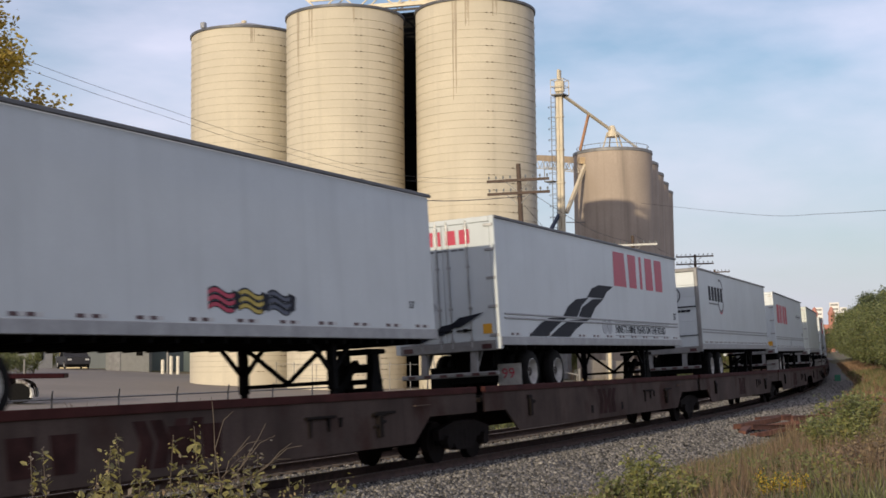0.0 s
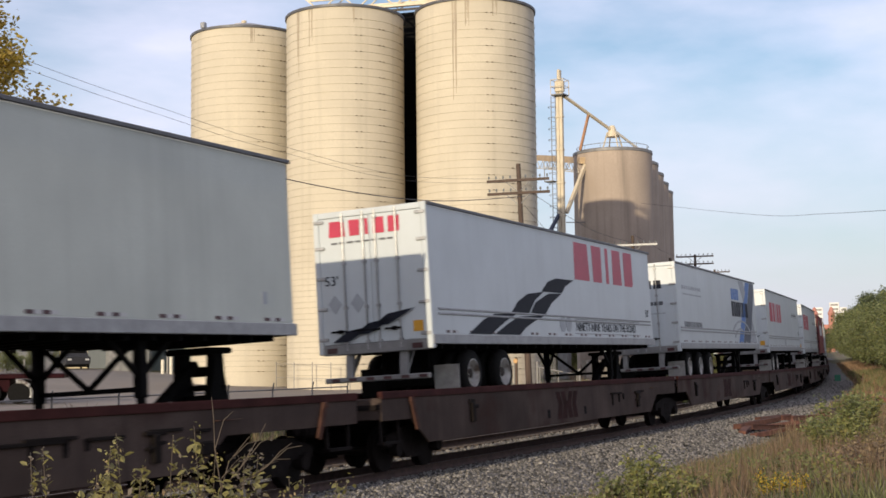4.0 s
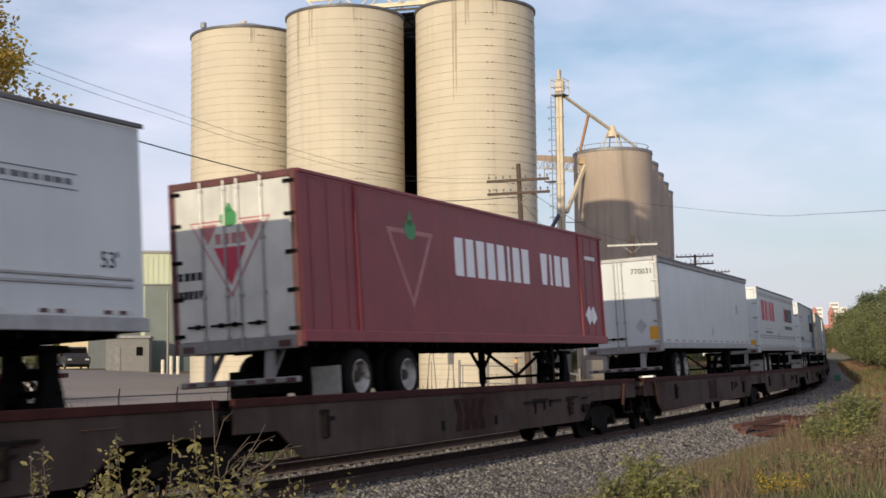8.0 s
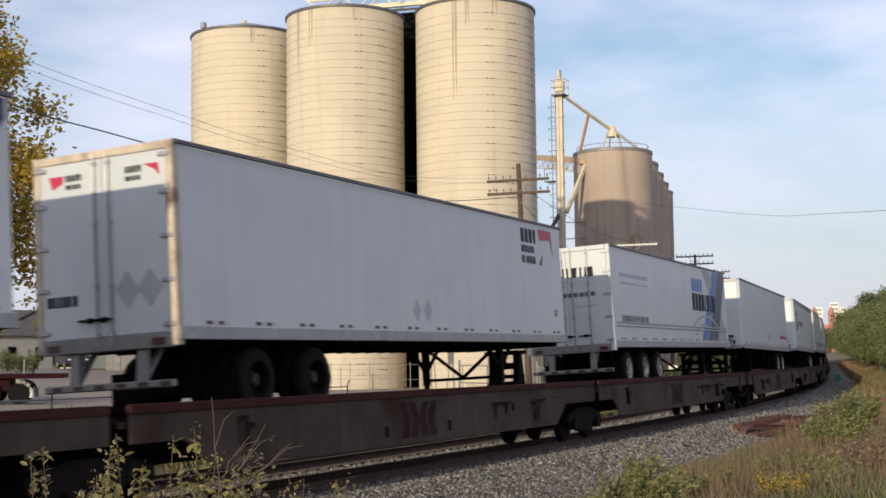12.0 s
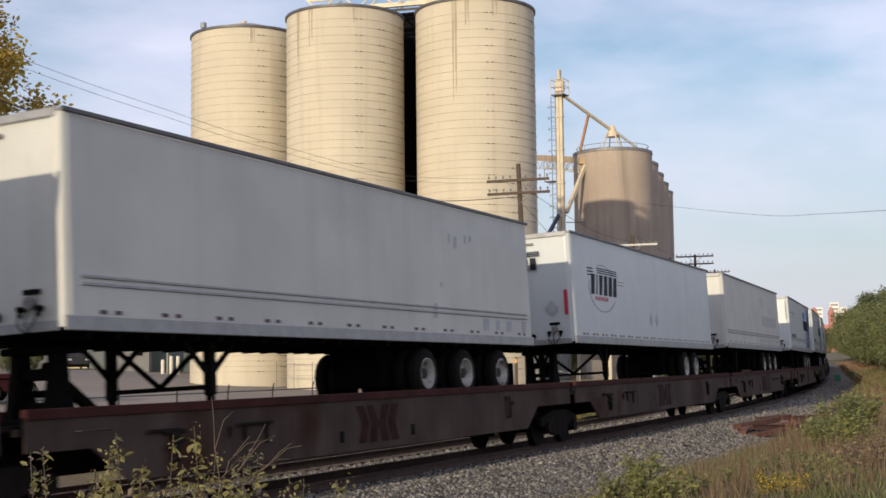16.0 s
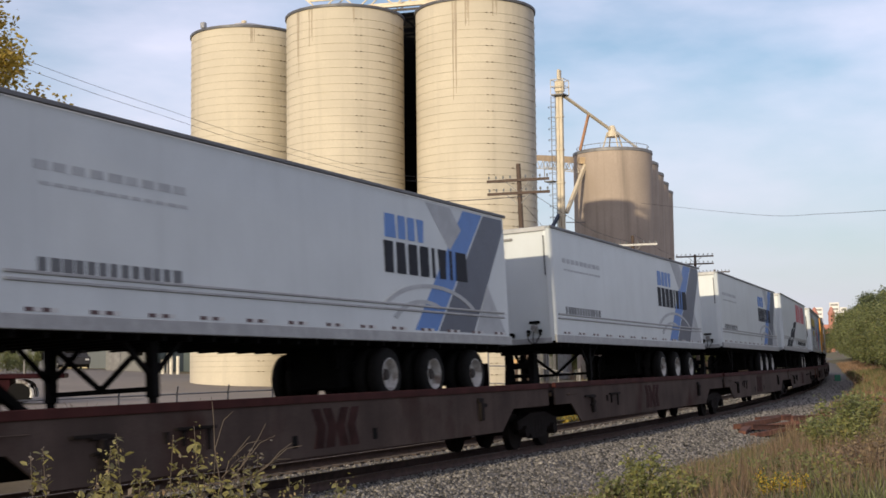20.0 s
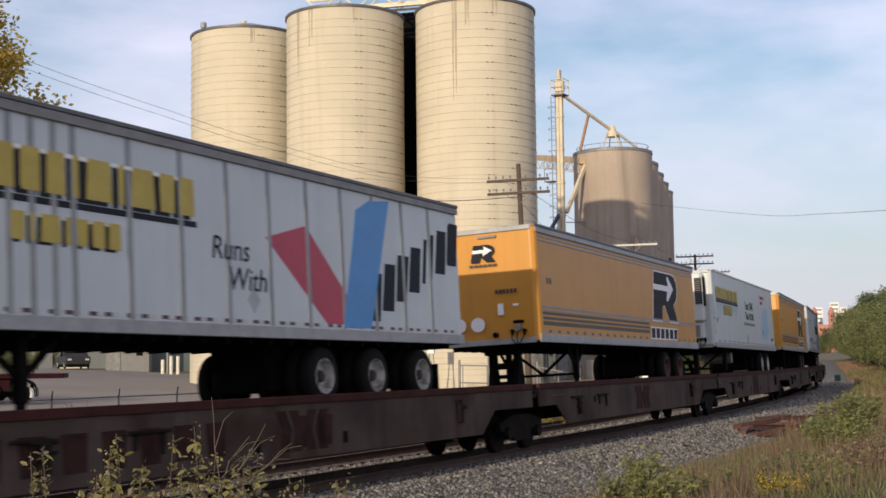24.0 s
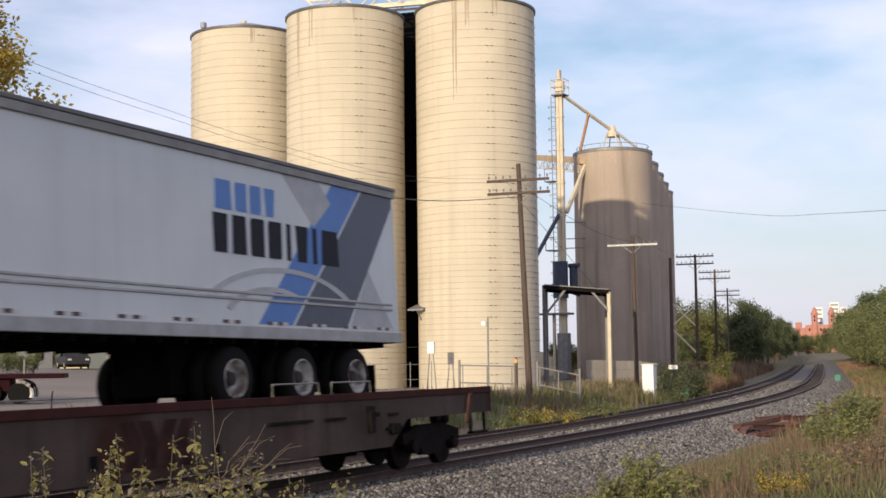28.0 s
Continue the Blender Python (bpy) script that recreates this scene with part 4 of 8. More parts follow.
    for k in range(7):
        a0, a1 = radians(20 + k * 14), radians(34 + k * 14)
        beam(bm, (0, 0.7 - 0.8 * math.cos(a0), 0.9 * math.sin(a0)), (0, 0.7 - 0.8 * math.cos(a1), 0.9 * math.sin(a1)), 0.08, 0.1)
    part("rail", bm, rust, t)




# ---- buildings and vehicles of the yard and the town
def build_buildings():
    pale_green = surf("pale_green_ribbed_cladding", (0.52, 0.56, 0.40), 0.6, vary=0.08, scale=0.5, streak=0.2)
    # darker green of the shadow painted on the shed wall
    dark_green = surf("grey_green_shadow_tone", (0.16, 0.19, 0.17), 0.6, vary=0.15, scale=0.5)
    cream = surf("cream_rendered_wall", (0.66, 0.55, 0.36), 0.8, vary=0.08, scale=0.5)
    # dark grey puts the shade of a sunless wall side into the colour
    grey = surf("dark_shaded_cladding", (0.13, 0.145, 0.15), 0.7, vary=0.15, scale=0.6, streak=0.2)

    def shed(name, label, x, y, turn, w, d, h, wall, ribs=0.0, door=None):
        z = ground_z(x, y) - 0.3
        b = holder(name, label, "building", m=pose(x, y, z, 0, 0, turn))
        bm = bmesh.new()
        box(bm, 0, d, -w / 2, w / 2, 0, h)
        part("wall", bm, wall, b)
        bm = bmesh.new()
        box(bm, -0.15, d + 0.15, -w / 2 - 0.15, w / 2 + 0.15, h, h + 0.22, 0.03)
        part("roof", bm, ALU, b)
        if ribs:
            for k in np.arange(-w / 2 + ribs, w / 2, ribs):
                put("cladding_rib", shared("rib%.1f" % h, lambda bm: box(bm, -0.04, 0.0, -0.05, 0.05, 0, h)), wall, b, m=pose(0, k, 0))
        # door gives the outline of a cast shadow, painted as a flat panel
        if door:
            y0, y1, dh = door
            bm = bmesh.new()
            o = [(y0, 0), (y1, 0), (y1, dh), (y0 + 0.5, dh), (y0, dh - 0.7)]
            a = [bm.verts.new((-0.07, q, z)) for q, z in o]
            c = [bm.verts.new((0.02, q, z)) for q, z in o]
            bm.faces.new(a)
            bm.faces.new(c[::-1])
            for i in range(len(o)):
                bm.faces.new((a[i], a[(i + 1) % len(o)], c[(i + 1) % len(o)], c[i]))
            part("sliding_door", bm, dark_green, b, "tall grey-green panel painted as a cast shadow")
            # added bar along the painted shadow's top edge
            bm = bmesh.new()
            box(bm, -0.14, -0.05, y0 - 0.4, y1 + 0.4, dh + 0.02, dh + 0.16, 0.02)
            part("door_track", bm, GREY_FRAME, b)
        return b
    # face normals look back towards the track
    x, y = bearing(36.7, 116)
    g = shed("elevator_shed", "tall pale green ribbed metal shed with a painted shadow", x, y, 36.7, 10.4, 14, 10.5, pale_green, 0.45, (1.6, 4.85, 7.7))
    x, y = bearing(41.0, 121)
    shed("dark_tower", "narrow clad tower beside the shed, coloured dark as a shaded side", x, y, 36, 1.7, 6, 10.9, grey)
    x, y = bearing(39.75, 122)
    shed("dark_annex", "dark grey-green clad annex between tower and shed", x, y, 36, 2.2, 6, 7.6, grey)
    x, y = bearing(39.8, 110)
    a = shed("grey_office", "small grey yard office with lamp and window", x, y, 36, 3.4, 5, 3.0, surf("grey_office_wall", (0.20, 0.20, 0.19), 0.8, vary=0.12))
    bm = bmesh.new()
    box(bm, -0.06, -0.01, -1.2, -0.7, 1.6, 2.3, 0.02)
    part("window", bm, BLACK, a)
    bm = bmesh.new()
    box(bm, -0.05, -0.01, 0.55, 1.45, 0.3, 2.3, 0.02)
    part("door", bm, GREY_FRAME, a)
    x, y = bearing(41.7, 124)
    shed("cream_warehouse", "long low cream warehouse wall in the sun", x, y, 41, 3.6, 8, 3.6, cream)
    # the house's wall grey is lowered to stand for shade on it
    x, y = bearing(44.35, 136)
    hs = shed("grey_house", "clapboard house with dark roof, its wall grey darkened for shade", x, y, 75, 8.6, 8, 3.4, surf("shade_grey_clapboard", (0.36, 0.36, 0.36), 0.7, vary=0.12))
    bm = bmesh.new()
    prism(bm, [(-0.4, 3.5), (4, 6.2), (8.4, 3.5)], -4.8, 4.8)
    part("gable_roof", bm, surf("dark_shingle_roof", (0.09, 0.085, 0.08), 0.9, vary=0.25, scale=3), hs)
    for k in (-2.8, 0.2, 2.9):
        bm = bmesh.new()
        box(bm, -0.06, 0.0, k - 0.45, k + 0.45, 1.1, 2.4, 0.02)
        part("window", bm, BLACK, hs)
    for k, (bb, dd) in enumerate(((38.35, 106), (38.0, 106), (37.72, 106))):
        x, y = bearing(bb, dd)
        t = holder("bollard", "short pale concrete bollard in the yard", "bollard", "yard bollards", pose(x, y, ground_z(x, y)))
        bm = bmesh.new()
        rod(bm, (0, 0, -0.1), (0, 0, 1.5 if k else 1.2), 0.14, 10)
        part("post", bm, surf("pale_bollard_paint", (0.7, 0.66, 0.55), 0.7), t)
    x, y = bearing(38.15, 107)
    t = holder("tall_yard_pole", "tall thin pale steel pole before the shed", "pole", m=pose(x, y, ground_z(x, y)))
    bm = bmesh.new()
    rod(bm, (0, 0, -0.1), (0, 0, 6.6), 0.09, 8)
    part("pole", bm, GALV, t)
    # black panels added behind the slot between two silos, widened to block sun
    ob = holder("silo_gap_panels", "black panels that darken the gap between silos and block the sun", "housing", m=pose(78.6, 40.6, 0.3, 0, 0, 8))
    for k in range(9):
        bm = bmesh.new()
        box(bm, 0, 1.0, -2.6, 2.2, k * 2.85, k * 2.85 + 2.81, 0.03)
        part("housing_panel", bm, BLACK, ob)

    # distant brick towers of the town
    brick = surf("red_brick_far", (0.44, 0.20, 0.155), 0.9, vary=0.12, scale=0.2)
    palec = surf("pale_concrete_far", (0.74, 0.72, 0.68), 0.85, vary=0.08, scale=0.2)
    cx, cy = bearing(26.4 - 15.58, 1000)
    t = holder("brick_hall", "distant red brick hall with two turreted towers", "building", m=pose(cx, cy, 0, 0, 0, 11))
    for nm, y0, y1, z1, m in (("wing", 6.0, 16.0, 24.5, brick), ("main_block", -14.5, 6.0, 26.5, brick), ("gable", 8.5, 13, 28.5, brick)):
        bm = bmesh.new()
        box(bm, 0, 14, y0, y1, 0, z1, 0.4)
        part(nm, bm, brick if m is brick else m, t)
    for yy in (-0.6, -12.4):
        bm = bmesh.new()
        lathe(bm, [(2.2, 0), (2.2, 33.5), (2.6, 34), (2.6, 35.0), (1.6, 36.5), (1.2, 38.2), (0.0, 39.5)], 12, (0, yy))
        part("tower", bm, brick, t)
        for z in (29, 31.5):
            bm = bmesh.new()
            box(bm, -2.35, -2.1, yy - 0.5, yy + 0.5, z, z + 1.5)
            part("tower_window", bm, BLACK, t)
    for k in range(7):
        bm = bmesh.new()
        box(bm, -0.2, 0.1, -13 + k * 2.6, -12 + k * 2.6, 22, 24)
        part("window", bm, BLACK, t)
    for bb, d, w, h in ((26.4 - 15.79, 1030, 6, 40), (26.4 - 16.42, 1030, 7, 43.5), (26.4 - 16.78, 980, 5, 38)):
        x, y = bearing(bb, d)
        t = holder("apartment_tower", "distant pale concrete apartment tower", "building", "town towers", pose(x, y, 0, 0, 0, 11))
        bm = bmesh.new()
        box(bm, 0, 12, -w / 2, w / 2, 0, h, 0.2)
        part("wall", bm, palec, t)
        for z in np.arange(h - 12, h - 1, 3.2):
            bm = bmesh.new()
            box(bm, -0.1, 0.1, -w / 2 + 0.8, w / 2 - 0.8, z, z + 1.3)
            part("window_band", bm, GREY_FRAME, t)


def car_thing(name, label, x, y, turn, paint, L=4.6, W=1.8, H=1.5, pickup=False):
    z = ground_z(x, y) + 0.06
    c = holder(name, label, "vehicle", m=pose(x, y, z, 0, 0, turn))
    bm = bmesh.new()
    if pickup:
        o = [(-L / 2, 0.35), (L / 2, 0.35), (L / 2, 0.95), (L * 0.1, 1.0), (L * 0.08, H), (-L * 0.17, H), (-L * 0.27, 1.02), (-L / 2, 0.95)]
    else:
        o = [(-L / 2, 0.35), (L / 2, 0.35), (L / 2, 0.95), (L * 0.4, H * 0.97), (-L * 0.12, H), (-L * 0.27, 0.98), (-L / 2, 0.85)]
    prism(bm, o, -W / 2, W / 2)
    bmesh.ops.bevel(bm, geom=bm.edges[:], offset=0.05, segments=2, affect="EDGES")
    smooth(part("body", bm, paint, c), 0.6)
    bm = bmesh.new()
    box(bm, -L * 0.46, L * 0.46, -W / 2 + 0.08, W / 2 - 0.08, 0.12, 0.4, 0.03)
    part("underbody", bm, BLACK, c)
    for sg in (-1, 1):
        bm = bmesh.new()
        prism(bm, [(-L * 0.2, 1.0), (L * 0.06, 1.0), (L * 0.05, H - 0.1), (-L * 0.13, H - 0.1)], sg * W / 2 - 0.01, sg * W / 2 + 0.012)
        part("side_window", bm, BLACK, c)
    bm = bmesh.new()
    box(bm, -L * 0.24, -L * 0.2, -W / 2 + 0.15, W / 2 - 0.15, 1.02, H - 0.12)
    part("windscreen", bm, BLACK, c)
    for sx in (-L * 0.32, L * 0.3):
        for sg in (-1, 1):
            bm = bmesh.new()
            rod(bm, (sx, sg * (W / 2 - 0.1), 0.33), (sx, sg * (W / 2 + 0.02), 0.33), 0.33, 16)
            w = part("wheel", bm, RUBBER, c)
            bm = bmesh.new()
            rod(bm, (sx, sg * (W / 2 + 0.0), 0.33), (sx, sg * (W / 2 + 0.03), 0.33), 0.19, 12)
            part("hub_cap", bm, RIM, w)
    for sg in (-1, 1):
        bm = bmesh.new()
        box(bm, -L / 2 - 0.02, -L / 2 + 0.05, sg * W * 0.36 - 0.15, sg * W * 0.36 + 0.15, 0.65, 0.8, 0.02)
        part("headlight", bm, LENS_WHITE, c)


def build_vehicles():
    x, y = bearing(42.0, 112)
    car_thing("pickup_truck", "dark grey pickup truck parked in the yard", x, y, 52, surf("dark_car_paint", (0.03, 0.03, 0.035), 0.5, shine=0.3), 4.9, 1.9, 1.75, True)
    x, y = bearing(43.6, 150)
    car_thing("white_van", "white van parked in the yard", x, y, 60, surf("white_car_paint", (0.42, 0.42, 0.42), 0.4), 5.0, 1.9, 2.0)
    # maroon flat-bed farm truck by the fence
    x, y = bearing(46.25, 60)
    maroon = surf("maroon_truck_paint", (0.022, 0.004, 0.006), 0.7, vary=0.2, shine=0.1)
    z = ground_z(x, y) + 0.06
    t = holder("flatbed_truck", "maroon flat-bed truck parked by the fence", "truck", m=pose(x, y, z, 0, 0, 128))
    bm = bmesh.new()
    box(bm, -4.2, 1.6, -1.2, 1.2, 1.05, 1.25, 0.03)
    part("flat_bed", bm, maroon, t)
    bm = bmesh.new()
    box(bm, -2.0, 1.6, -1.0, 1.0, 0.5, 1.05, 0.03)
    part("frame_skirt", bm, maroon, t)
    for sg in (-1, 1):
        bm = bmesh.new()
        tube(bm, [(-2.35 + 0.55 * math.cos(radians(q)), sg * 1.12, 0.42 + 0.52 * math.sin(radians(q))) for q in range(200, 79, -20)], 0.085, 6)
        part("mudguard", bm, RIM, t, "pale steel mudguard in the sun")
    bm = bmesh.new()
    prism(bm, [(1.7, 0.5), (4.0, 0.5), (4.0, 1.25), (3.2, 1.45), (2.9, 2.2), (1.7, 2.25)], -1.1, 1.1)
    bmesh.ops.bevel(bm, geom=bm.edges[:], offset=0.06, segments=2, affect="EDGES")
    part("cab", bm, maroon, t)
    bm = bmesh.new()
    box(bm, 3.9, 4.05, -1.15, 1.15, 0.45, 0.75, 0.03)
    part("bumper", bm, RIM, t)
    for k in range(3):
        bm = bmesh.new()
        box(bm, -2.6 + k * 1.35, -2.53 + k * 1.35, 1.12, 1.18, 1.25, 1.85, 0.01)
        part("stake", bm, GALV, t)
    for sx in (-2.35, -1.2, 3.2):
        for sg in (-1, 1):
            bm = bmesh.new()
            rod(bm, (sx, sg * 0.85, 0.45), (sx, sg * 1.15, 0.45), 0.45, 16)
            part("wheel", bm, RUBBER, t)


build_poles()
build_fences()
build_lineside()
build_buildings()
build_vehicles()
# ---- the train: thirty road trailers on six five-platform flat car sets
LEN, WID, TALL, DECK = 16.15, 2.6, 2.94, 1.45
SPEED, EASE = 20.675, -0.01381
LEAD = [7.8, 27.21, 46.6, 65.9, 86.49, 107.75, 127.26, 146.98, 166.24, 186.41, 208.48, 227.59, 246.87, 266.2, 286.44, 306.01, 327.1, 346.52, 365.7, 384.93, 406.68, 427.39, 446.47, 466.09, 485.0, 506.58, 527.22, 546.66, 566.0, 585.09]
PITCH_CAR, PITCH_SET, FIRST = 19.4, 100.15, 6.2
BASE_Z = 2.413 - DECK


def gone(t):
    return SPEED * t + EASE * t * (t - 28)


def ride(s, length, lift, tip=0.0):
    """Pose of a thing on the canted track whose front stands at s."""
    a, b = lay(s + 2, 0, 0), lay(s + length - 2, 0, 0)
    th = math.atan2(b[1] - a[1], b[0] - a[0])
    dip = math.degrees(math.atan2(b[2] - a[2], length - 4))
    return pose(a[0] - 2 * math.cos(th), a[1] - 2 * math.sin(th), float(a[2]), -CANT, -dip, math.degrees(th)) @ pose(0, GAUGE / 2, lift, 0, tip, 0)


def build_flatcar(i):
    k, j = divmod(i, 5)
    x0, x1 = (-1.2 if j == 0 else 0.2), (20.5 if j == 4 else 19.2)
    car = holder("flat_car", "low rusty brown piggyback flat car platform with deep side sills", "rail car", "train cars")
    y = 1.40

    def sill(bm, sg):
        lo = 0.5 - DECK
        e = 0.98 - DECK
        o = [(x0, -0.02), (x0, e), (x0 + 1.2, e), (x0 + 1.95, lo), (x1 - (4.6 if j == 4 else 2.9), lo), (x1 - (3.9 if j == 4 else 2.2), e), (x1, e), (x1, -0.02)]
        prism(bm, o, sg * y - 0.02, sg * y + 0.02)
    for sg in (-1, 1):
        put("side_sill", shared("sill%d_%d" % (0 if j == 0 else 4 if j == 4 else 1, sg), lambda bm: sill(bm, sg)), CAR_BROWN, car)
        put("deck_edge", shared("edge%d_%d" % (0 if j == 0 else 4 if j == 4 else 1, sg), lambda bm: box(bm, x0, x1, sg * y - 0.05, sg * y + 0.05, -0.07, 0.065, 0.01)), CAR_RED, car, "oxide red deck edge")
    put("deck", shared("deck%d" % (0 if j == 0 else 4 if j == 4 else 1), lambda bm: box(bm, x0, x1, -1.375, 1.375, -0.26, -0.17)), CAR_DARK, car)
    put("centre_sill", shared("csill", lambda bm: box(bm, 0.6, 18.8, -0.35, 0.35, -0.85, -0.26)), CAR_DARK, car)
    # brake gear and marks on the side; the platforms of the rear half face the other way
    at = (lambda q: q) if i < 15 else (lambda q: 18.0 - q)
    put("brake_lever", shared("lever", lambda bm: (box(bm, -0.08, 0.08, -y - 0.10, -y - 0.02, -0.24, 0.16, 0.02), box(bm, -0.02, 0.28, -y - 0.085, -y - 0.04, 0.04, 0.12, 0.015), box(bm, -0.13, 0.13, -y - 0.07, -y - 0.02, 0.14, 0.24, 0.015))), CAR_DARK, car, m=pose(at(2.85), 0, -0.42))
    put("hanger_bracket", shared("hanger", lambda bm: (box(bm, -0.08, 0.08, -y - 0.1, -y - 0.02, -0.3, 0.1, 0.02), box(bm, -0.24, 0.24, -y - 0.08, -y - 0.02, 0.08, 0.15, 0.015), rod(bm, (-0.2, -y - 0.06, -0.1), (0.2, -y - 0.06, -0.02), 0.03, 6))), CAR_DARK, car, m=pose(at(14.9), 0, -0.46))
    for x, w in ((12.8, 0.95), (15.2, 0.7)):
        put("side_ledge", shared("ledge%.2f" % w, lambda bm: box(bm, -w / 2, w / 2, -y - 0.075, -y - 0.02, -0.025, 0.025, 0.008)), CAR_DARK, car, m=pose(at(x + w / 2 - 0.4), 0, -0.32))
    for x, h in ((12.55, 0.3), (13.15, 0.22), (13.55, 0.16)):
        put("ledge_web", shared("web%.2f" % h, lambda bm: prism(bm, [(-0.05, 0.0), (0.06, 0.0), (0.02, -h), (-0.03, -h)], -y - 0.05, -y - 0.02)), CAR_DARK, car, m=pose(at(x), 0, -0.345))
    put("grab_iron", shared("grab", lambda bm: [rod(bm, (-0.3, -y - 0.02, 0), (-0.3, -y - 0.1, 0), 0.012, 5), rod(bm, (0.3, -y - 0.02, 0), (0.3, -y - 0.1, 0), 0.012, 5), rod(bm, (-0.3, -y - 0.1, 0), (0.3, -y - 0.1, 0), 0.012, 5)]), CAR_BROWN, car, m=pose(at(16.6), 0, -0.24))
    for sx in (-1, 1):
        for e in (0.0, 0.37):
            put("car_mark", shared("mark%d_%.2f" % (sx, e), lambda bm: prism(bm, [(sx * (0.80 - e), 0.33), (sx * (0.53 - e), 0.33), (sx * (0.36 - e), 0.02), (sx * (0.46 - e), -0.33), (sx * (0.76 - e), -0.33), (sx * (0.64 - e), 0.02)], -y - 0.027 + e * 0.004, -y - 0.02)), CAR_MARK, car, "faded maroon painted mark", pose(at(8.85), 0, -0.5))
    if j == 4:
        for x, w in ((12.5, 1.3), (13.9, 0.7), (16.0, 0.35)):
            put("side_ledge", shared("ledge%.2f" % w, lambda bm: box(bm, -w / 2, w / 2, -y - 0.075, -y - 0.02, -0.025, 0.025, 0.008)), CAR_DARK, car, m=pose(x, 0, -0.36))
        put("valve_box", shared("vbox", lambda bm: (box(bm, -0.16, 0.16, -y - 0.12, -y - 0.02, -0.1, 0.1, 0.02), rod(bm, (-0.3, -y - 0.07, 0.0), (0.3, -y - 0.07, 0.0), 0.03, 6))), CAR_DARK, car, m=pose(16.0, 0, -0.62))
    if i in (0, 25):
        for q in range(9):
            put("car_mark", shared("bar", lambda bm: prism(bm, [(0, 0.25), (0.5, 0.25), (0.46, -0.25), (0.05, -0.25)], -y - 0.027, -y - 0.02)), CAR_MARK, car, "faded maroon painted bar", pose(1.9 + q * 0.76 + (1.6 if q > 6 else 0), 0, -0.52))
    # bogies
    spots = [19.3] if j < 4 else [18.3]
    if j == 0:
        spots.append(0.85)
    for bx in spots:
        for sg in (-1, 1):
            def frame_side(bm, sg=sg):
                prism(bm, [(-1.25, -0.78), (-1.25, -0.98), (-0.62, -0.98), (-0.42, -1.22), (0.42, -1.22), (0.62, -0.98), (1.25, -0.98), (1.25, -0.78), (0.5, -0.62), (-0.5, -0.62)], sg * 1.0 - 0.07, sg * 1.0 + 0.07)
            b = put("bogie_side_frame", shared("bside%d" % sg, frame_side), CAR_DARK, car, m=pose(bx, 0, 0))
            for ax in (-0.89, 0.89):
                put("axle_box", shared("abox%d" % sg, lambda bm, sg=sg: rod(bm, (0, sg * 0.98, -1.03), (0, sg * 1.16, -1.03), 0.14, 10)), CAR_DARK, b, m=pose(ax, 0, 0))
            put("spring_nest", shared("spring%d" % sg, lambda bm, sg=sg: [rod(bm, (x, sg * 1.0, -1.16), (x, sg * 1.0, -0.8), 0.08, 8) for x in (-0.2, 0, 0.2)]), CAR_DARK, b)
        for ax in (-0.89, 0.89):
            def wheelset(bm):
                for sg in (-1, 1):
                    rod(bm, (0, sg * 0.715, 0), (0, sg * 0.83, 0), 0.42, 24)
                    rod(bm, (0, sg * 0.68, 0), (0, sg * 0.715, 0), 0.445, 24)
                rod(bm, (0, -0.9, 0), (0, 0.9, 0), 0.08, 8)
            put("wheelset", shared("wheelset", wheelset), CAR_DARK, car, m=pose(bx + ax, 0, -DECK + 0.42))
        put("bolster", shared("bolster", lambda bm: box(bm, -0.25, 0.25, -0.95, 0.95, -0.95, -0.7, 0.03)), CAR_DARK, car, m=pose(bx, 0, 0))
    for e, x in ((0, x0), (1, x1)):
        if (e == 0 and j == 0) or (e == 1 and j == 4):
            sgn = -1 if e == 0 else 1
            put("coupler", shared("coupler%d" % e, lambda bm, sgn=sgn: (box(bm, min(0, sgn * 0.45), max(0, sgn * 0.45), -0.1, 0.1, -0.65, -0.42, 0.03), box(bm, min(sgn * 0.25, sgn * 0.5), max(sgn * 0.25, sgn * 0.5), -0.18, 0.14, -0.7, -0.38, 0.05))), CAR_DARK, car, m=pose(x, 0, 0))
            put("end_sill", shared("esill", lambda bm: box(bm, -0.06, 0.06, -1.38, 1.38, -0.45, -0.05, 0.02)), CAR_BROWN, car, m=pose(x - sgn * 0.08, 0, 0))
            put("stirrup_step", shared("step%d" % e, lambda bm, sgn=sgn: (beam(bm, (0.0, -1.47, -0.1), (-sgn * 0.22, -1.47, -0.66), 0.05, 0.11), box(bm, -0.05, 0.09, -1.5, -1.42, -0.16, -0.06, 0.01))), CAR_RUST, car, "rust-brown stirrup step", pose(x - sgn * 1.15, 0, 0))
            put("end_step", shared("estep", lambda bm: [beam(bm, (-0.35, -1.3, -0.2), (-0.35, -1.3, -0.9), 0.04, 0.07), beam(bm, (0.35, -1.3, -0.2), (0.35, -1.3, -0.9), 0.04, 0.07), beam(bm, (-0.38, -1.3, -0.88), (0.38, -1.3, -0.88), 0.14, 0.05)]), CAR_DARK, car, m=pose(x - sgn * 0.5, 0, 0))
        else:
            put("bridge_plate", shared("bplate", lambda bm: box(bm, -0.35, 0.35, -1.2, 1.2, -0.2, -0.14)), CAR_DARK, car, m=pose(x, 0, 0.0 if e else 0.012))
    # drain holes low on the side sill
    if i % 2:
        for x in (7.5, 10.2):
            put("drain_hole", shared("drain", lambda bm: box(bm, -0.08, 0.08, -y - 0.026, -y - 0.018, -0.1, 0.1, 0.003)), BLACK, car, m=pose(at(x), 0, -0.68))
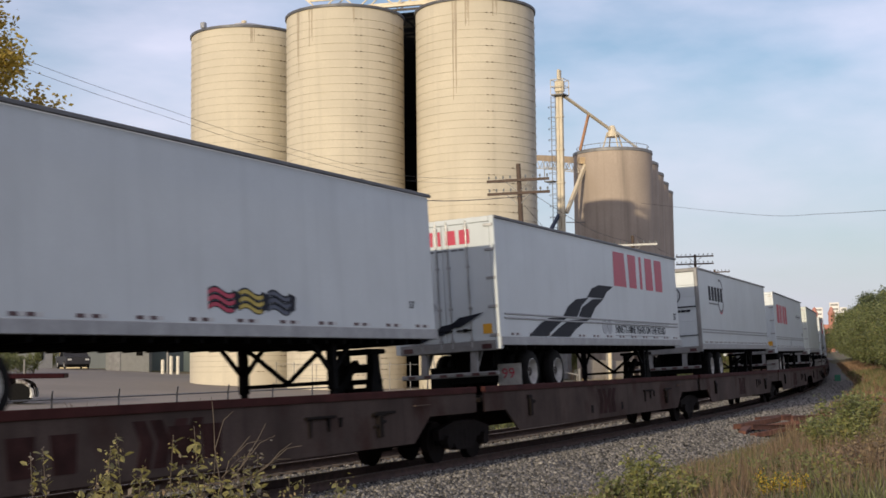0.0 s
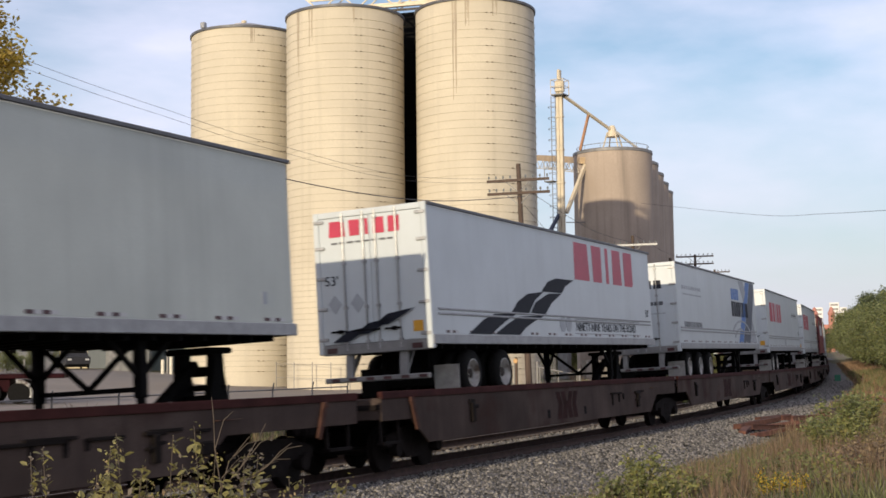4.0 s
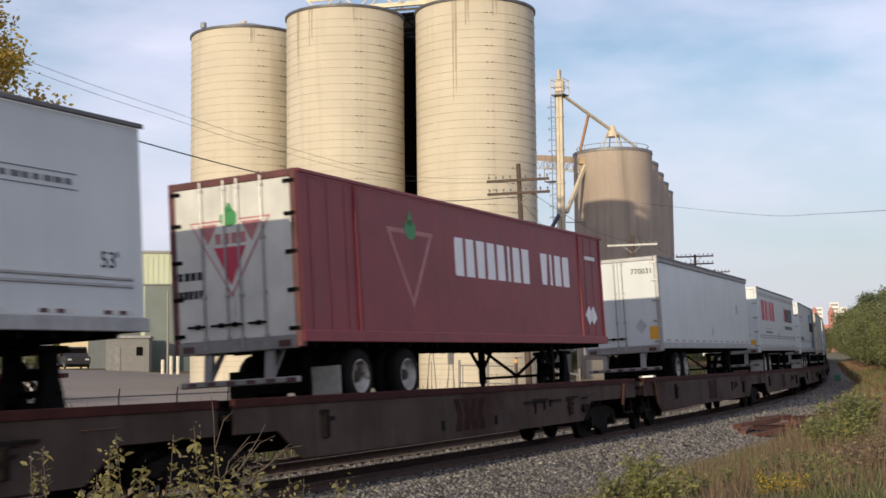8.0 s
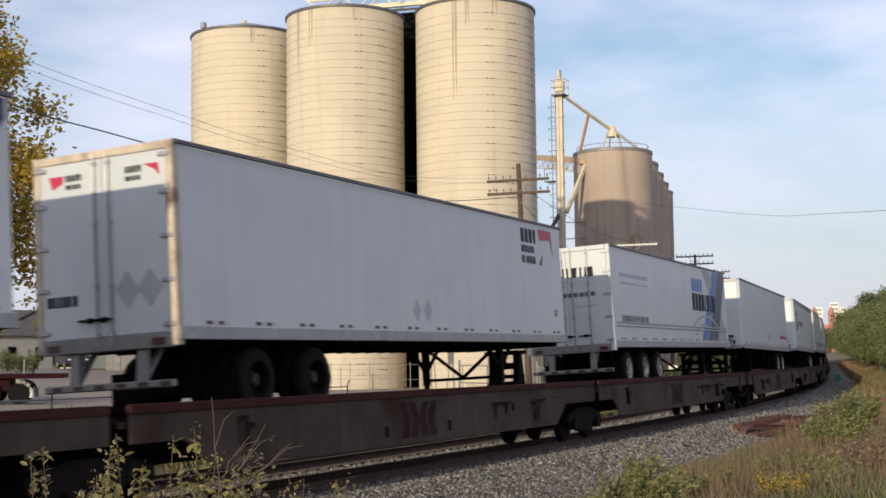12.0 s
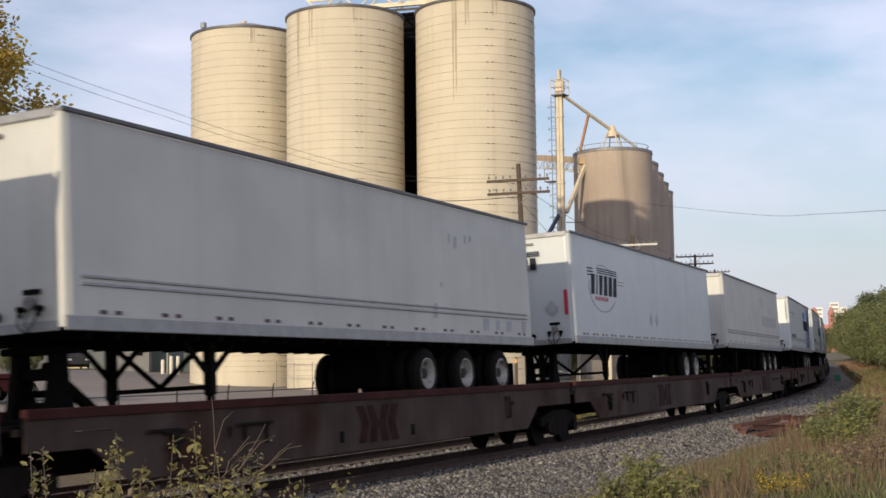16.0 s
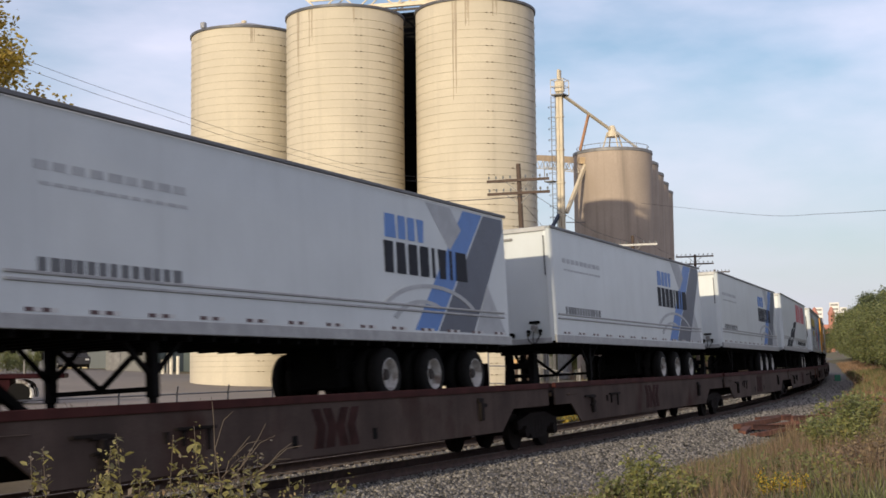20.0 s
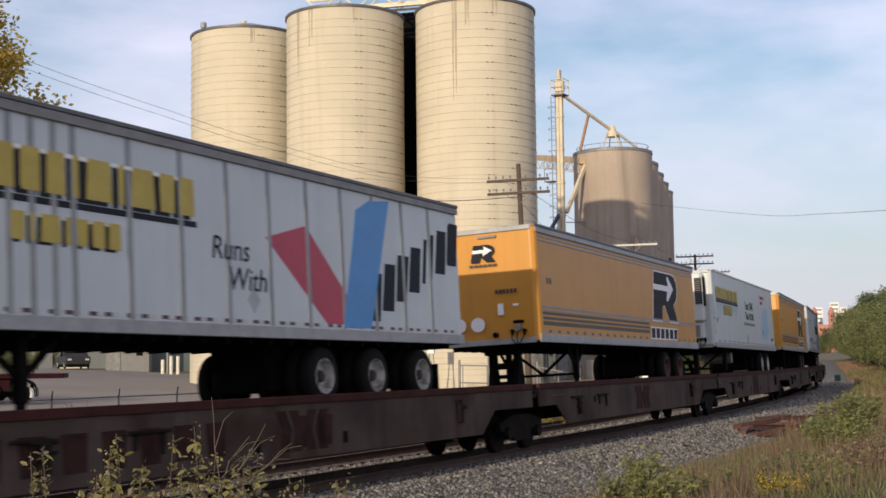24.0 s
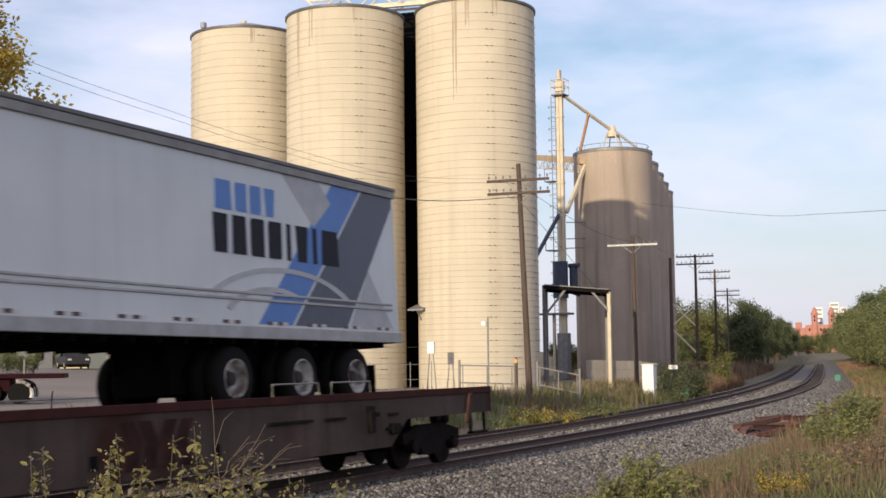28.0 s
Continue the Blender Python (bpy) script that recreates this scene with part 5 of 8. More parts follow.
    if i == 29:
        for x, w in ((12.07, 1.4), (13.9, 1.35)):
            put("deck_handrail", shared("hoop%.2f" % w, lambda bm: tube(bm, [(0, -1.39, 0.04), (0.02, -1.39, 0.26), (w, -1.39, 0.26), (w + 0.02, -1.39, 0.04)], 0.014, 5)), GALV, car, m=pose(x, 0, 0))
    # stanchion that holds the trailer's king pin
    nose = LEAD[i] - (FIRST + k * PITCH_SET + j * PITCH_CAR) + ((LEN - 0.95) if i < 15 else 0.95)

    def hitch(bm):
        box(bm, -0.34, 0.34, -0.46, 0.46, -0.17, -0.05, 0.02)
        for yy in (-0.33, 0.33):
            prism(bm, [(-0.28, -0.06), (0.28, -0.06), (0.15, 0.5), (0.13, 0.85), (-0.13, 0.85), (-0.15, 0.5)], yy - 0.07, yy + 0.07)
        box(bm, -0.32, 0.34, -0.45, 0.45, 0.82, 0.92, 0.03)
        box(bm, -0.1, 0.12, -0.3, 0.3, 0.46, 0.62, 0.02)
        box(bm, -0.1, 0.12, -0.3, 0.3, -0.05, 0.16, 0.02)
        rod(bm, (0.14, -0.42, 0.28), (0.14, 0.42, 0.28), 0.05, 8)
    put("trailer_hitch", shared("hitch", hitch), BLACK, car, "black trailer hitch stanchion", pose(nose, 0, 0))
    sgn = -1 if i < 15 else 1
    put("hitch_strut", shared("hstrut%d" % sgn, lambda bm: beam(bm, (sgn * 0.1, 0, 0.66), (sgn * 1.3, 0, -0.13), 0.13, 0.13)), BLACK, car, m=pose(nose, 0, 0))
    return car


def wheel(parent, x, z, side, rim, dual=True):
    """A tyre with its rim; side -1 faces the camera."""
    r, w = 0.515, 0.26

    def tyre(bm):
        prof = [(0.30, -w / 2), (0.44, -w / 2), (0.50, -w / 2 + 0.04), (r, -w / 2 + 0.08), (r, w / 2 - 0.08), (0.50, w / 2 - 0.04), (0.44, w / 2), (0.30, w / 2)]
        seg = 28
        rs = [[bm.verts.new((a * math.cos(2 * math.pi * i / seg), y, a * math.sin(2 * math.pi * i / seg))) for i in range(seg)] for a, y in prof]
        for j in range(len(prof) - 1):
            for i in range(seg):
                bm.faces.new((rs[j][i], rs[j + 1][i], rs[j + 1][(i + 1) % seg], rs[j][(i + 1) % seg]))

    def disc(bm):
        prof = [(0.31, -w / 2 + 0.0), (0.295, -w / 2 - 0.005), (0.285, -w / 2 + 0.02), (0.262, -0.02), (0.25, 0.03), (0.20, 0.055), (0.15, 0.05)]
        seg = 24
        rs = [[bm.verts.new((a * math.cos(2 * math.pi * i / seg), y, a * math.sin(2 * math.pi * i / seg))) for i in range(seg)] for a, y in prof]
        for j in range(len(prof) - 1):
            for i in range(seg):
                bm.faces.new((rs[j][i], rs[j][(i + 1) % seg], rs[j + 1][(i + 1) % seg], rs[j + 1][i]))

    def hub(bm):
        lathe(bm, [(0.0, 0.075), (0.085, 0.075), (0.105, 0.06), (0.11, -0.045), (0.15, -0.05)], 18)
        bm.transform(Matrix.Rotation(math.pi / 2, 4, "X"))
    rot = 0 if side < 0 else 180
    for q in ((0, 1) if dual else (0,)):
        yy = side * (1.06 - q * 0.32)
        t = put("tyre", shared("tyre", tyre), RUBBER, parent, m=pose(x, yy, z, 0, 0, rot))
        smooth(t, 0.7)
        if q == 0:
            smooth(put("rim", shared("rim" + rim.name, disc), rim, t, "dished painted steel wheel rim"), 0.6)
            put("hub", shared("hub", hub), HUB, t, "grimy dark wheel hub")


def build_trailer(i, spec):
    """A road trailer; x runs from its leading end, y = -1.3 is the side towards the camera, z from the deck."""
    nose_first = i >= 15
    paint = spec.get("paint", WHITE)
    L, H, W = LEN, TALL + spec.get("dh", 0.0), WID
    tr = holder("semi_trailer", spec["label"], "trailer", "piggyback trailers")
    zb = BASE_Z + 0.0
    zt = zb + H
    X = (lambda q: L - q) if nose_first else (lambda q: q)
    tag = ("n" if nose_first else "d") + "%.2f" % H
    rail_h = 0.2
    # box body: walls and roof
    post = 0.11

    def body(bm):
        box(bm, 0.03, L - 0.03, -W / 2 + 0.012, W / 2 - 0.012, zb + 0.08, zt - 0.05, 0.03)
    smooth(put("body", shared("body" + tag, body), paint, tr), 0.5)
    put("roof", shared("roof" + tag, lambda bm: prism(bm, [(0.0, zt - 0.05), (0.02, zt), (L - 0.02, zt), (L, zt - 0.05)], -W / 2 + 0.05, W / 2 - 0.05)), spec.get("roof", ALU), tr)
    for sg in (-1, 1):
        put("bottom_rail", shared("brail%d" % sg + tag, lambda bm: box(bm, 0, L, sg * W / 2 - 0.03, sg * W / 2 + 0.008, zb, zb + rail_h, 0.012)), spec.get("rail", ALU), tr, "grey aluminium bottom rail")
        put("top_rail", shared("trail%d" % sg + tag, lambda bm: box(bm, 0, L, sg * W / 2 - 0.04, sg * W / 2 + 0.006, zt - 0.065, zt + 0.006, 0.012)), spec.get("top", DARK_RAIL), tr)
        if spec.get("cove"):
            put("roof_cove", shared("cove%d" % sg + tag, lambda bm: box(bm, 0.02, L - 0.02, sg * W / 2 - 0.03, sg * W / 2 + 0.003, zt - 0.2, zt - 0.066, 0.01)), spec.get("covem", GREY_FRAME), tr, "dull grey cove rail under the roof edge")
    # end facing the train's front
    if nose_first:
        for sg in (-1, 1):
            def cpost(bm, sg=sg):
                n = 5
                pts = []
                for a in range(n + 1):
                    t = math.pi / 2 * a / n
                    pts.append((0.16 - 0.16 * math.sin(t), sg * (W / 2 - 0.16 + 0.16 * math.cos(t) + 0.006)))
                pts += [(0.05, sg * (W / 2 - 0.17)), (0.16, sg * (W / 2 - 0.08))]
                a = [bm.verts.new((x, y, zb + 0.05)) for x, y in pts]
                b = [bm.verts.new((x, y, zt - 0.01)) for x, y in pts]
                for q in range(len(pts)):
                    bm.faces.new((a[q], a[(q + 1) % len(pts)], b[(q + 1) % len(pts)], b[q]))
            smooth(put("corner_post", shared("cpost%d" % sg + tag, cpost), spec.get("post", paint), tr), 0.6)
        for e, (z0, z1) in enumerate(((zb, zb + 0.14), (zt - 0.12, zt))):
            put("nose_rail", shared("nrail%d" % e + tag, lambda bm: box(bm, -0.015, 0.03, -W / 2 + 0.1, W / 2 - 0.1, z0, z1, 0.01)), spec.get("rail", ALU), tr)
        put("connector_plate", shared("cplate", lambda bm: box(bm, -0.03, 0.02, -0.90, -0.62, zb + 0.50, zb + 0.57, 0.01)), BLACK, tr, "black plate over the connectors")
        put("socket", shared("csock", lambda bm: (rod(bm, (-0.09, -0.76, zb + 0.38), (0.01, -0.76, zb + 0.38), 0.08, 12), box(bm, -0.1, -0.02, -0.83, -0.69, zb + 0.38, zb + 0.47, 0.02))), GREY_FRAME, tr, "grey electric socket with a flap")
        for y in (-0.92, -0.60):
            put("glad_hand", shared("ghand", lambda bm: (rod(bm, (-0.09, 0, zb + 0.31), (0.01, 0, zb + 0.31), 0.042, 10), box(bm, -0.09, -0.04, -0.03, 0.03, zb + 0.20, zb + 0.31, 0.012))), BLACK, tr, "black air coupling", m=pose(0, y, 0))
        for y, z in ((-0.92, 0.22), (-0.76, 0.32), (-0.60, 0.22)):
            hose = [(-0.07 - 0.05 * math.sin(q * math.pi / 5), -0.76 + (y + 0.76) * math.cos(q * math.pi / 10) + 0.02 * math.sin(q * math.pi / 5), zb + z - (z + 0.05) * q / 5) for q in range(6)]
            put("hose", shared("chose%.2f" % y, lambda bm: [rod(bm, hose[q], hose[q + 1], 0.012, 6) for q in range(5)]), BLACK, tr, "thin black hose hanging down")
        put("hose_coupling", shared("hcoup", lambda bm: rod(bm, (-0.06, -0.15, zb + 0.24), (0.01, -0.15, zb + 0.24), 0.07, 10)), BLACK, tr)
        put("vent_slot", shared("vslot", lambda bm: box(bm, -0.02, 0.02, -0.3, 0.2, zt - 0.30, zt - 0.24, 0.01)), GREY_FRAME, tr)
        if spec.get("reefer"):
            def unit(bm):
                box(bm, -0.42, 0.03, -1.02, 1.02, zb + 0.95, zt - 0.1, 0.09)
                box(bm, -0.3, 0.03, -0.95, 0.95, zb + 0.35, zb + 0.95, 0.04)
            cool = put("cooling_unit", shared("reefer", unit), WHITE, tr, "white cooling unit with a dark side grille")
            put("side_grille", shared("grille2", lambda bm: (box(bm, -0.36, -0.04, -1.045, -1.015, zb + 1.55, zt - 0.28, 0.03), box(bm, -0.44, -0.41, -0.98, -0.72, zb + 1.62, zt - 0.32, 0.03))), BLACK, cool)
            for z in np.arange(zb + 1.62, zt - 0.36, 0.085):
                put("grille_slat", shared("slat", lambda bm: box(bm, -0.455, -0.43, -0.96, -0.74, 0.0, 0.03, 0.006)), GREY_FRAME, cool, m=pose(0, 0, z))
            put("name_plate", shared("nplate", lambda bm: box(bm, -0.432, -0.415, -0.45, 0.15, zb + 1.82, zb + 2.02, 0.005)), INK, cool)
            put("lower_hatch", shared("hatch", lambda bm: (box(bm, -0.32, -0.295, -0.8, 0.1, zb + 0.42, zb + 0.85, 0.02), rod(bm, (-0.36, -0.3, zb + 0.62), (-0.3, -0.3, zb + 0.62), 0.05, 8))), GREY_FRAME, cool)
            put("fuel_tank", shared("ftank", lambda bm: rod(bm, (5.9, -0.85, 0.62), (5.9, 0.3, 0.62), 0.22, 14)), GREY_FRAME, tr)
    else:
        fr = spec.get("frame", paint)
        for sg in (-1, 1):
            put("door_post", shared("dpost%d" % sg + tag, lambda bm: box(bm, -0.04, 0.12, sg * (W / 2 - 0.05) - 0.062, sg * (W / 2 - 0.05) + 0.062, zb - 0.08, zt, 0.015)), fr, tr)
        put("door_header", shared("dhead" + tag, lambda bm: box(bm, -0.04, 0.1, -W / 2 + 0.11, W / 2 - 0.11, zt - 0.13, zt - 0.003, 0.012)), spec.get("head", fr), tr)
        put("door_sill", shared("dsill" + tag, lambda bm: box(bm, -0.06, 0.1, -W / 2 + 0.11, W / 2 - 0.11, zb - 0.1, zb + 0.12, 0.015)), spec.get("sill", GREY_FRAME), tr)
        if spec.get("rollup"):
            for q in range(6):
                put("door_panel", shared("rdoor%d" % q + tag, lambda bm: box(bm, -0.005, 0.03, -W / 2 + 0.12, W / 2 - 0.12, zb + 0.13 + q * 0.44, zb + 0.13 + q * 0.44 + 0.435, 0.006)), paint, tr, "panel of a white roll-up door")
        else:
            for sg in (-1, 1):
                y0, y1 = (0.004, W / 2 - 0.115) if sg > 0 else (-W / 2 + 0.115, -0.004)
                d = put("cargo_door", shared("door%d" % sg + tag, lambda bm: box(bm, -0.025, 0.03, y0, y1, zb + 0.125, zt - 0.135, 0.008)), spec.get("door", paint), tr)
                for yy in ((0.14, 0.62) if spec.get("rods", 2) == 2 else (0.13,)):
                    put("lock_rod", shared("rod%d%.2f" % (sg, yy) + tag, lambda bm: (rod(bm, (-0.055, sg * yy, zb - 0.02), (-0.055, sg * yy, zt - 0.05), 0.019, 6), [box(bm, -0.07, -0.025, sg * yy - 0.045, sg * yy + 0.045, zb + f * H - 0.03, zb + f * H + 0.03, 0.008) for f in (0.05, 0.3, 0.62, 0.93)])), STEEL, d)
                    put("door_handle", shared("hand%d%.2f" % (sg, yy) + tag, lambda bm: (box(bm, -0.08, -0.05, sg * yy - 0.02, sg * yy + 0.36, zb + 0.36, zb + 0.40, 0.008), box(bm, -0.075, -0.025, sg * yy + 0.1, sg * yy + 0.2, zb + 0.34, zb + 0.42, 0.01))), BLACK, d)
                for f in (0.08, 0.3, 0.52, 0.74, 0.93):
                    put("hinge", shared("hinge%d" % sg, lambda bm: box(bm, -0.055, -0.02, min(sg * (W / 2 - 0.01), sg * (W / 2 - 0.24)), max(sg * (W / 2 - 0.01), sg * (W / 2 - 0.24)), -0.035, 0.035, 0.01)), spec.get("hinge", STEEL), d, m=pose(0, 0, zb + f * H))
        # underride guard, lights and flaps
        put("rear_bumper", shared("bumper", lambda bm: box(bm, -0.05, 0.06, -1.2, 1.2, 0.29, 0.40, 0.02)), GREY_FRAME, tr, "steel underride bumper with striped tape")
        for yy in (-0.62, 0.62):
            put("bumper_strut", shared("bstrut", lambda bm: (beam(bm, (0.0, 0, 0.38), (0.06, 0, zb - 0.05), 0.16, 0.1), beam(bm, (0.05, 0, 0.40), (0.5, 0, zb - 0.02), 0.08, 0.06))), GREY_FRAME, tr, m=pose(0, yy, 0))
        for sg in (-1, 1):
            put("tail_lamp", shared("tlamp", lambda bm: box(bm, -0.075, -0.058, -0.12, 0.12, zb - 0.06, zb + 0.05, 0.01)), LENS_RED, tr, m=pose(0, sg * 0.98, 0))
        for q in range(6):
            put("bumper_tape", shared("btape", lambda bm: box(bm, -0.056, -0.048, 0.0, 0.18, 0.315, 0.38)), LENS_RED, tr, m=pose(0, q * 0.4 - 1.15, 0))
    # reflective strips along the lower side
    m = spec.get("dash", 13)

    def dashes(bm):
        for q in range(m):
            x = 0.7 + (L - 1.6) * q / (m - 1)
            for e in (0.0, 0.30):
                box(bm, x + e, x + e + 0.15, -W / 2 + 0.005, -W / 2 + 0.02, zb + rail_h + 0.03, zb + rail_h + 0.085)

    def dashes2(bm):
        for q in range(m):
            x = 0.7 + (L - 1.6) * q / (m - 1)
            for e in (0.0, 0.30):
                box(bm, x + e + 0.15, x + e + 0.30, -W / 2 + 0.005, -W / 2 + 0.02, zb + rail_h + 0.03, zb + rail_h + 0.085)
    if spec.get("tape", True):
        put("reflective_tape", shared("dash%d" % m + tag, dashes), LENS_RED, tr, "red reflective tape dashes")["kind"] = "stuff"
        put("reflective_tape", shared("dashw%d" % m + tag, dashes2), LENS_WHITE, tr, "white reflective tape dashes")["kind"] = "stuff"
    if spec.get("belt"):
        for z in (0.60, 0.70):
            put("rub_rail", shared("belt%.2f" % z + tag, lambda bm: box(bm, 0.35, L - 0.3, -W / 2 - 0.012, -W / 2 + 0.02, zb + z, zb + z + 0.045, 0.008)), spec.get("beltm", ALU), tr, "grey rub rail")
    if spec.get("posts"):
        for x in (0.75, 1.15, 1.55, 1.95, 2.35, 2.73, 3.1, 3.5, 3.9, 4.27, *np.arange(5.4, L - 0.3, 1.17)):
            put("wall_post", shared("wpost" + tag, lambda bm: box(bm, -0.055, 0.055, -W / 2 + 0.004, -W / 2 + 0.02, zb + rail_h, zt - 0.2)), spec.get("postm", paint), tr, m=pose(x, 0, 0))
    # running gear
    axles = spec.get("axles", (2.2, 4.0))
    rim = spec.get("rim", RIM)
    for q in axles:
        for sd in (-1, 1):
            wheel(tr, X(q), 0.35, sd, rim)
        put("axle", shared("axle", lambda bm: rod(bm, (0, -0.95, 0), (0, 0.95, 0), 0.07, 10)), BLACK, tr, m=pose(X(q), 0, 0.35))
    a0, a1 = min(axles) - 0.9, max(axles) + 0.9
    for sg in (-0.5, 0.5):
        put("slider_beam", shared("slider%.1f" % (a1 - a0), lambda bm: box(bm, 0, a1 - a0, -0.05, 0.05, 0.5, zb + 0.04, 0.01)), BLACK, tr, m=pose(min(X(a0), X(a1)), sg, 0))
    put("suspension", shared("susp%.1f" % (a1 - a0), lambda bm: box(bm, 0.1, a1 - a0 - 0.1, -0.58, 0.58, 0.12, zb - 0.06, 0.03)), BLACK, tr, m=pose(min(X(a0), X(a1)), 0, 0))
    for x in (0.5, (a1 - a0) / 2, a1 - a0 - 0.5):
        put("air_spring", shared("aspring", lambda bm: rod(bm, (0, -0.72, 0.45), (0, 0.72, 0.45), 0.16, 10)), BLACK, tr, m=pose(min(X(a0), X(a1)) + x, 0, 0))
    put("floor_frame", shared("floorf" + tag, lambda bm: (box(bm, 0.1, L - 0.1, -W / 2 + 0.05, W / 2 - 0.05, zb - 0.0, zb + 0.09), [box(bm, x, x + 0.07, -W / 2 + 0.06, W / 2 - 0.06, zb - 0.09, zb) for x in np.arange(0.5, L - 0.4, 0.6)])), BLACK, tr)
    for sg in (-0.88, 0.88):
        put("mud_flap", shared("flap", lambda bm: box(bm, -0.012, 0.012, -0.29, 0.29, -0.05, 0.56, 0.005)), spec.get("flap", BLACK) if sg < 0 else BLACK, tr, m=pose(X(max(0.85, min(axles) - 0.72)), sg, 0))
    # landing gear
    g = X(12.55)
    for sg in (-1, 1):
        leg = put("landing_leg", shared("leg", lambda bm: (box(bm, -0.085, 0.085, -0.07, 0.07, 0.08, zb, 0.01), box(bm, -0.055, 0.055, -0.05, 0.05, -0.06, 0.1, 0.005))), BLACK, tr, m=pose(g, sg * 0.95, 0))
        put("foot", shared("foot", lambda bm: box(bm, -0.14, 0.14, -0.13, 0.13, -0.11, -0.05, 0.02)), BLACK, leg)
        put("leg_brace", shared("lbrace", lambda bm: (beam(bm, (0, 0, 0.36), (0.75, 0, zb), 0.06, 0.07), beam(bm, (0, 0, 0.36), (-0.75, 0, zb), 0.06, 0.07))), BLACK, tr, m=pose(g, sg * 0.95, 0))
    put("cross_brace", shared("xbrace", lambda bm: (beam(bm, (0, -0.95, 0.2), (0, 0.95, 0.2), 0.06, 0.07), beam(bm, (0, -0.95, zb), (0, 0.0, 0.22), 0.06, 0.07), beam(bm, (0, 0.95, zb), (0, 0.0, 0.22), 0.06, 0.07))), BLACK, tr, m=pose(g, 0, 0))
    put("kingpin_plate", shared("kplate", lambda bm: box(bm, -0.6, 0.6, -0.9, 0.9, zb - 0.06, zb, 0.01)), BLACK, tr, m=pose(X(L - 0.95), 0, 0))
    for fn in spec.get("art", ()):
        fn(tr, zb, zt)
    return tr
# ---- signs and marks on the trailers
INK = surf("dark_navy_sign_paint", (0.012, 0.014, 0.022), 0.65, vary=0.15, shine=0.2)
GREY_INK = surf("dark_grey_sign_paint", (0.10, 0.105, 0.115), 0.5, vary=0.2)
PALE_INK = surf("pale_grey_sign_paint", (0.36, 0.38, 0.40), 0.55, vary=0.15)
FADED_INK = surf("faded_grey_sign_paint", (0.42, 0.42, 0.42), 0.6, vary=0.2, scale=5, stain=(0.6, 0.6, 0.6))
CRIMSON = surf("crimson_sign_paint", (0.42, 0.02, 0.06), 0.45, vary=0.12)
BLUE = surf("blue_sign_paint", (0.05, 0.16, 0.45), 0.45, vary=0.1)
NAVY = surf("slate_navy_sign_paint", (0.045, 0.055, 0.09), 0.45, vary=0.12)
YELLOW = surf("mustard_yellow_sign_paint", (0.45, 0.34, 0.05), 0.5, vary=0.12)
GREEN = surf("green_sign_paint", (0.03, 0.22, 0.06), 0.5, vary=0.1)
SKY_BLUE = surf("pale_blue_sign_paint", (0.30, 0.46, 0.58), 0.5, vary=0.12)
MID_BLUE = surf("clear_blue_sign_paint", (0.05, 0.24, 0.55), 0.45, vary=0.1)
SIGN_WHITE = surf("white_sign_paint", (0.80, 0.80, 0.80), 0.45, vary=0.05)
BROWN_INK = surf("dark_brown_stripe_paint", (0.05, 0.032, 0.02), 0.5, vary=0.15)
AMBER = surf("amber_placard", (0.60, 0.30, 0.02), 0.5, vary=0.1)

PLAIN_SHAPE = {
    "n": [(0, 0), (1, 0), (0.96, 1), (0.04, 1)],
    "u": [(0.05, 0), (0.95, 0), (1, 1), (0, 1)],
    "i": [(0.2, 0), (0.8, 0), (0.8, 1), (0.2, 1)],
    "c": [(0, 0.08), (0.1, 0), (1, 0), (1, 1), (0.1, 1), (0, 0.92)],
    "t": [(0.15, 0), (0.85, 0), (1, 1), (0, 1)],
    "z": [(0, 0), (0.92, 0), (1, 0.1), (1, 1), (0.08, 1), (0, 0.9)],
    "m": [(0, 0), (1, 0), (0.94, 1), (0.06, 1)],
}


def side_slab(tr, name, pts, zb, m, lift=0.0, label=""):
    """A flat sign piece on the side wall: (metres from the leading end, metres above the wall's foot)."""
    bm = bmesh.new()
    prism(bm, [(x, z + zb) for x, z in pts], -WID / 2 + 0.016, -WID / 2 + 0.007 - lift)
    return part(name, bm, m, tr, label)


def end_slab(tr, name, pts, zb, m, at_x=-0.03, lift=0.0, label=""):
    """The same on the end wall: (metres from its far edge, metres above the foot)."""
    bm = bmesh.new()
    a = [bm.verts.new((at_x + 0.004, WID / 2 - h, z + zb)) for h, z in pts]
    b = [bm.verts.new((at_x - 0.004 - lift, WID / 2 - h, z + zb)) for h, z in pts]
    bm.faces.new(a)
    bm.faces.new(b[::-1])
    for i in range(len(a)):
        bm.faces.new((a[i], b[i], b[(i + 1) % len(a)], a[(i + 1) % len(a)]))
    return part(name, bm, m, tr, label)


def rect(x0, z0, x1, z1, lean=0.0):
    return [(x0, z0), (x1, z0), (x1 + lean, z1), (x0 + lean, z1)]


def blocks(fn, tr, zb, x0, z0, x1, z1, kinds, m, gap=0.34, lean=0.0, lift=0.0, rise=0.0, name="sign_block"):
    """A word's room filled with plain shapes of its colour."""
    wide = {"i": 0.5, "m": 1.5, " ": 0.5}
    tot = sum(wide.get(k, 1.0) for k in kinds) + gap * (len(kinds) - 1)
    u = (x1 - x0) / tot
    x = x0
    for k in kinds:
        w = wide.get(k, 1.0) * u
        if k != " ":
            dz = rise * (x - x0) / (x1 - x0)
            fn(tr, name, [(x + a * w + lean * b, z0 + dz + b * (z1 - z0)) for a, b in PLAIN_SHAPE[k]], zb, m, lift=lift)
        x += w + gap * u


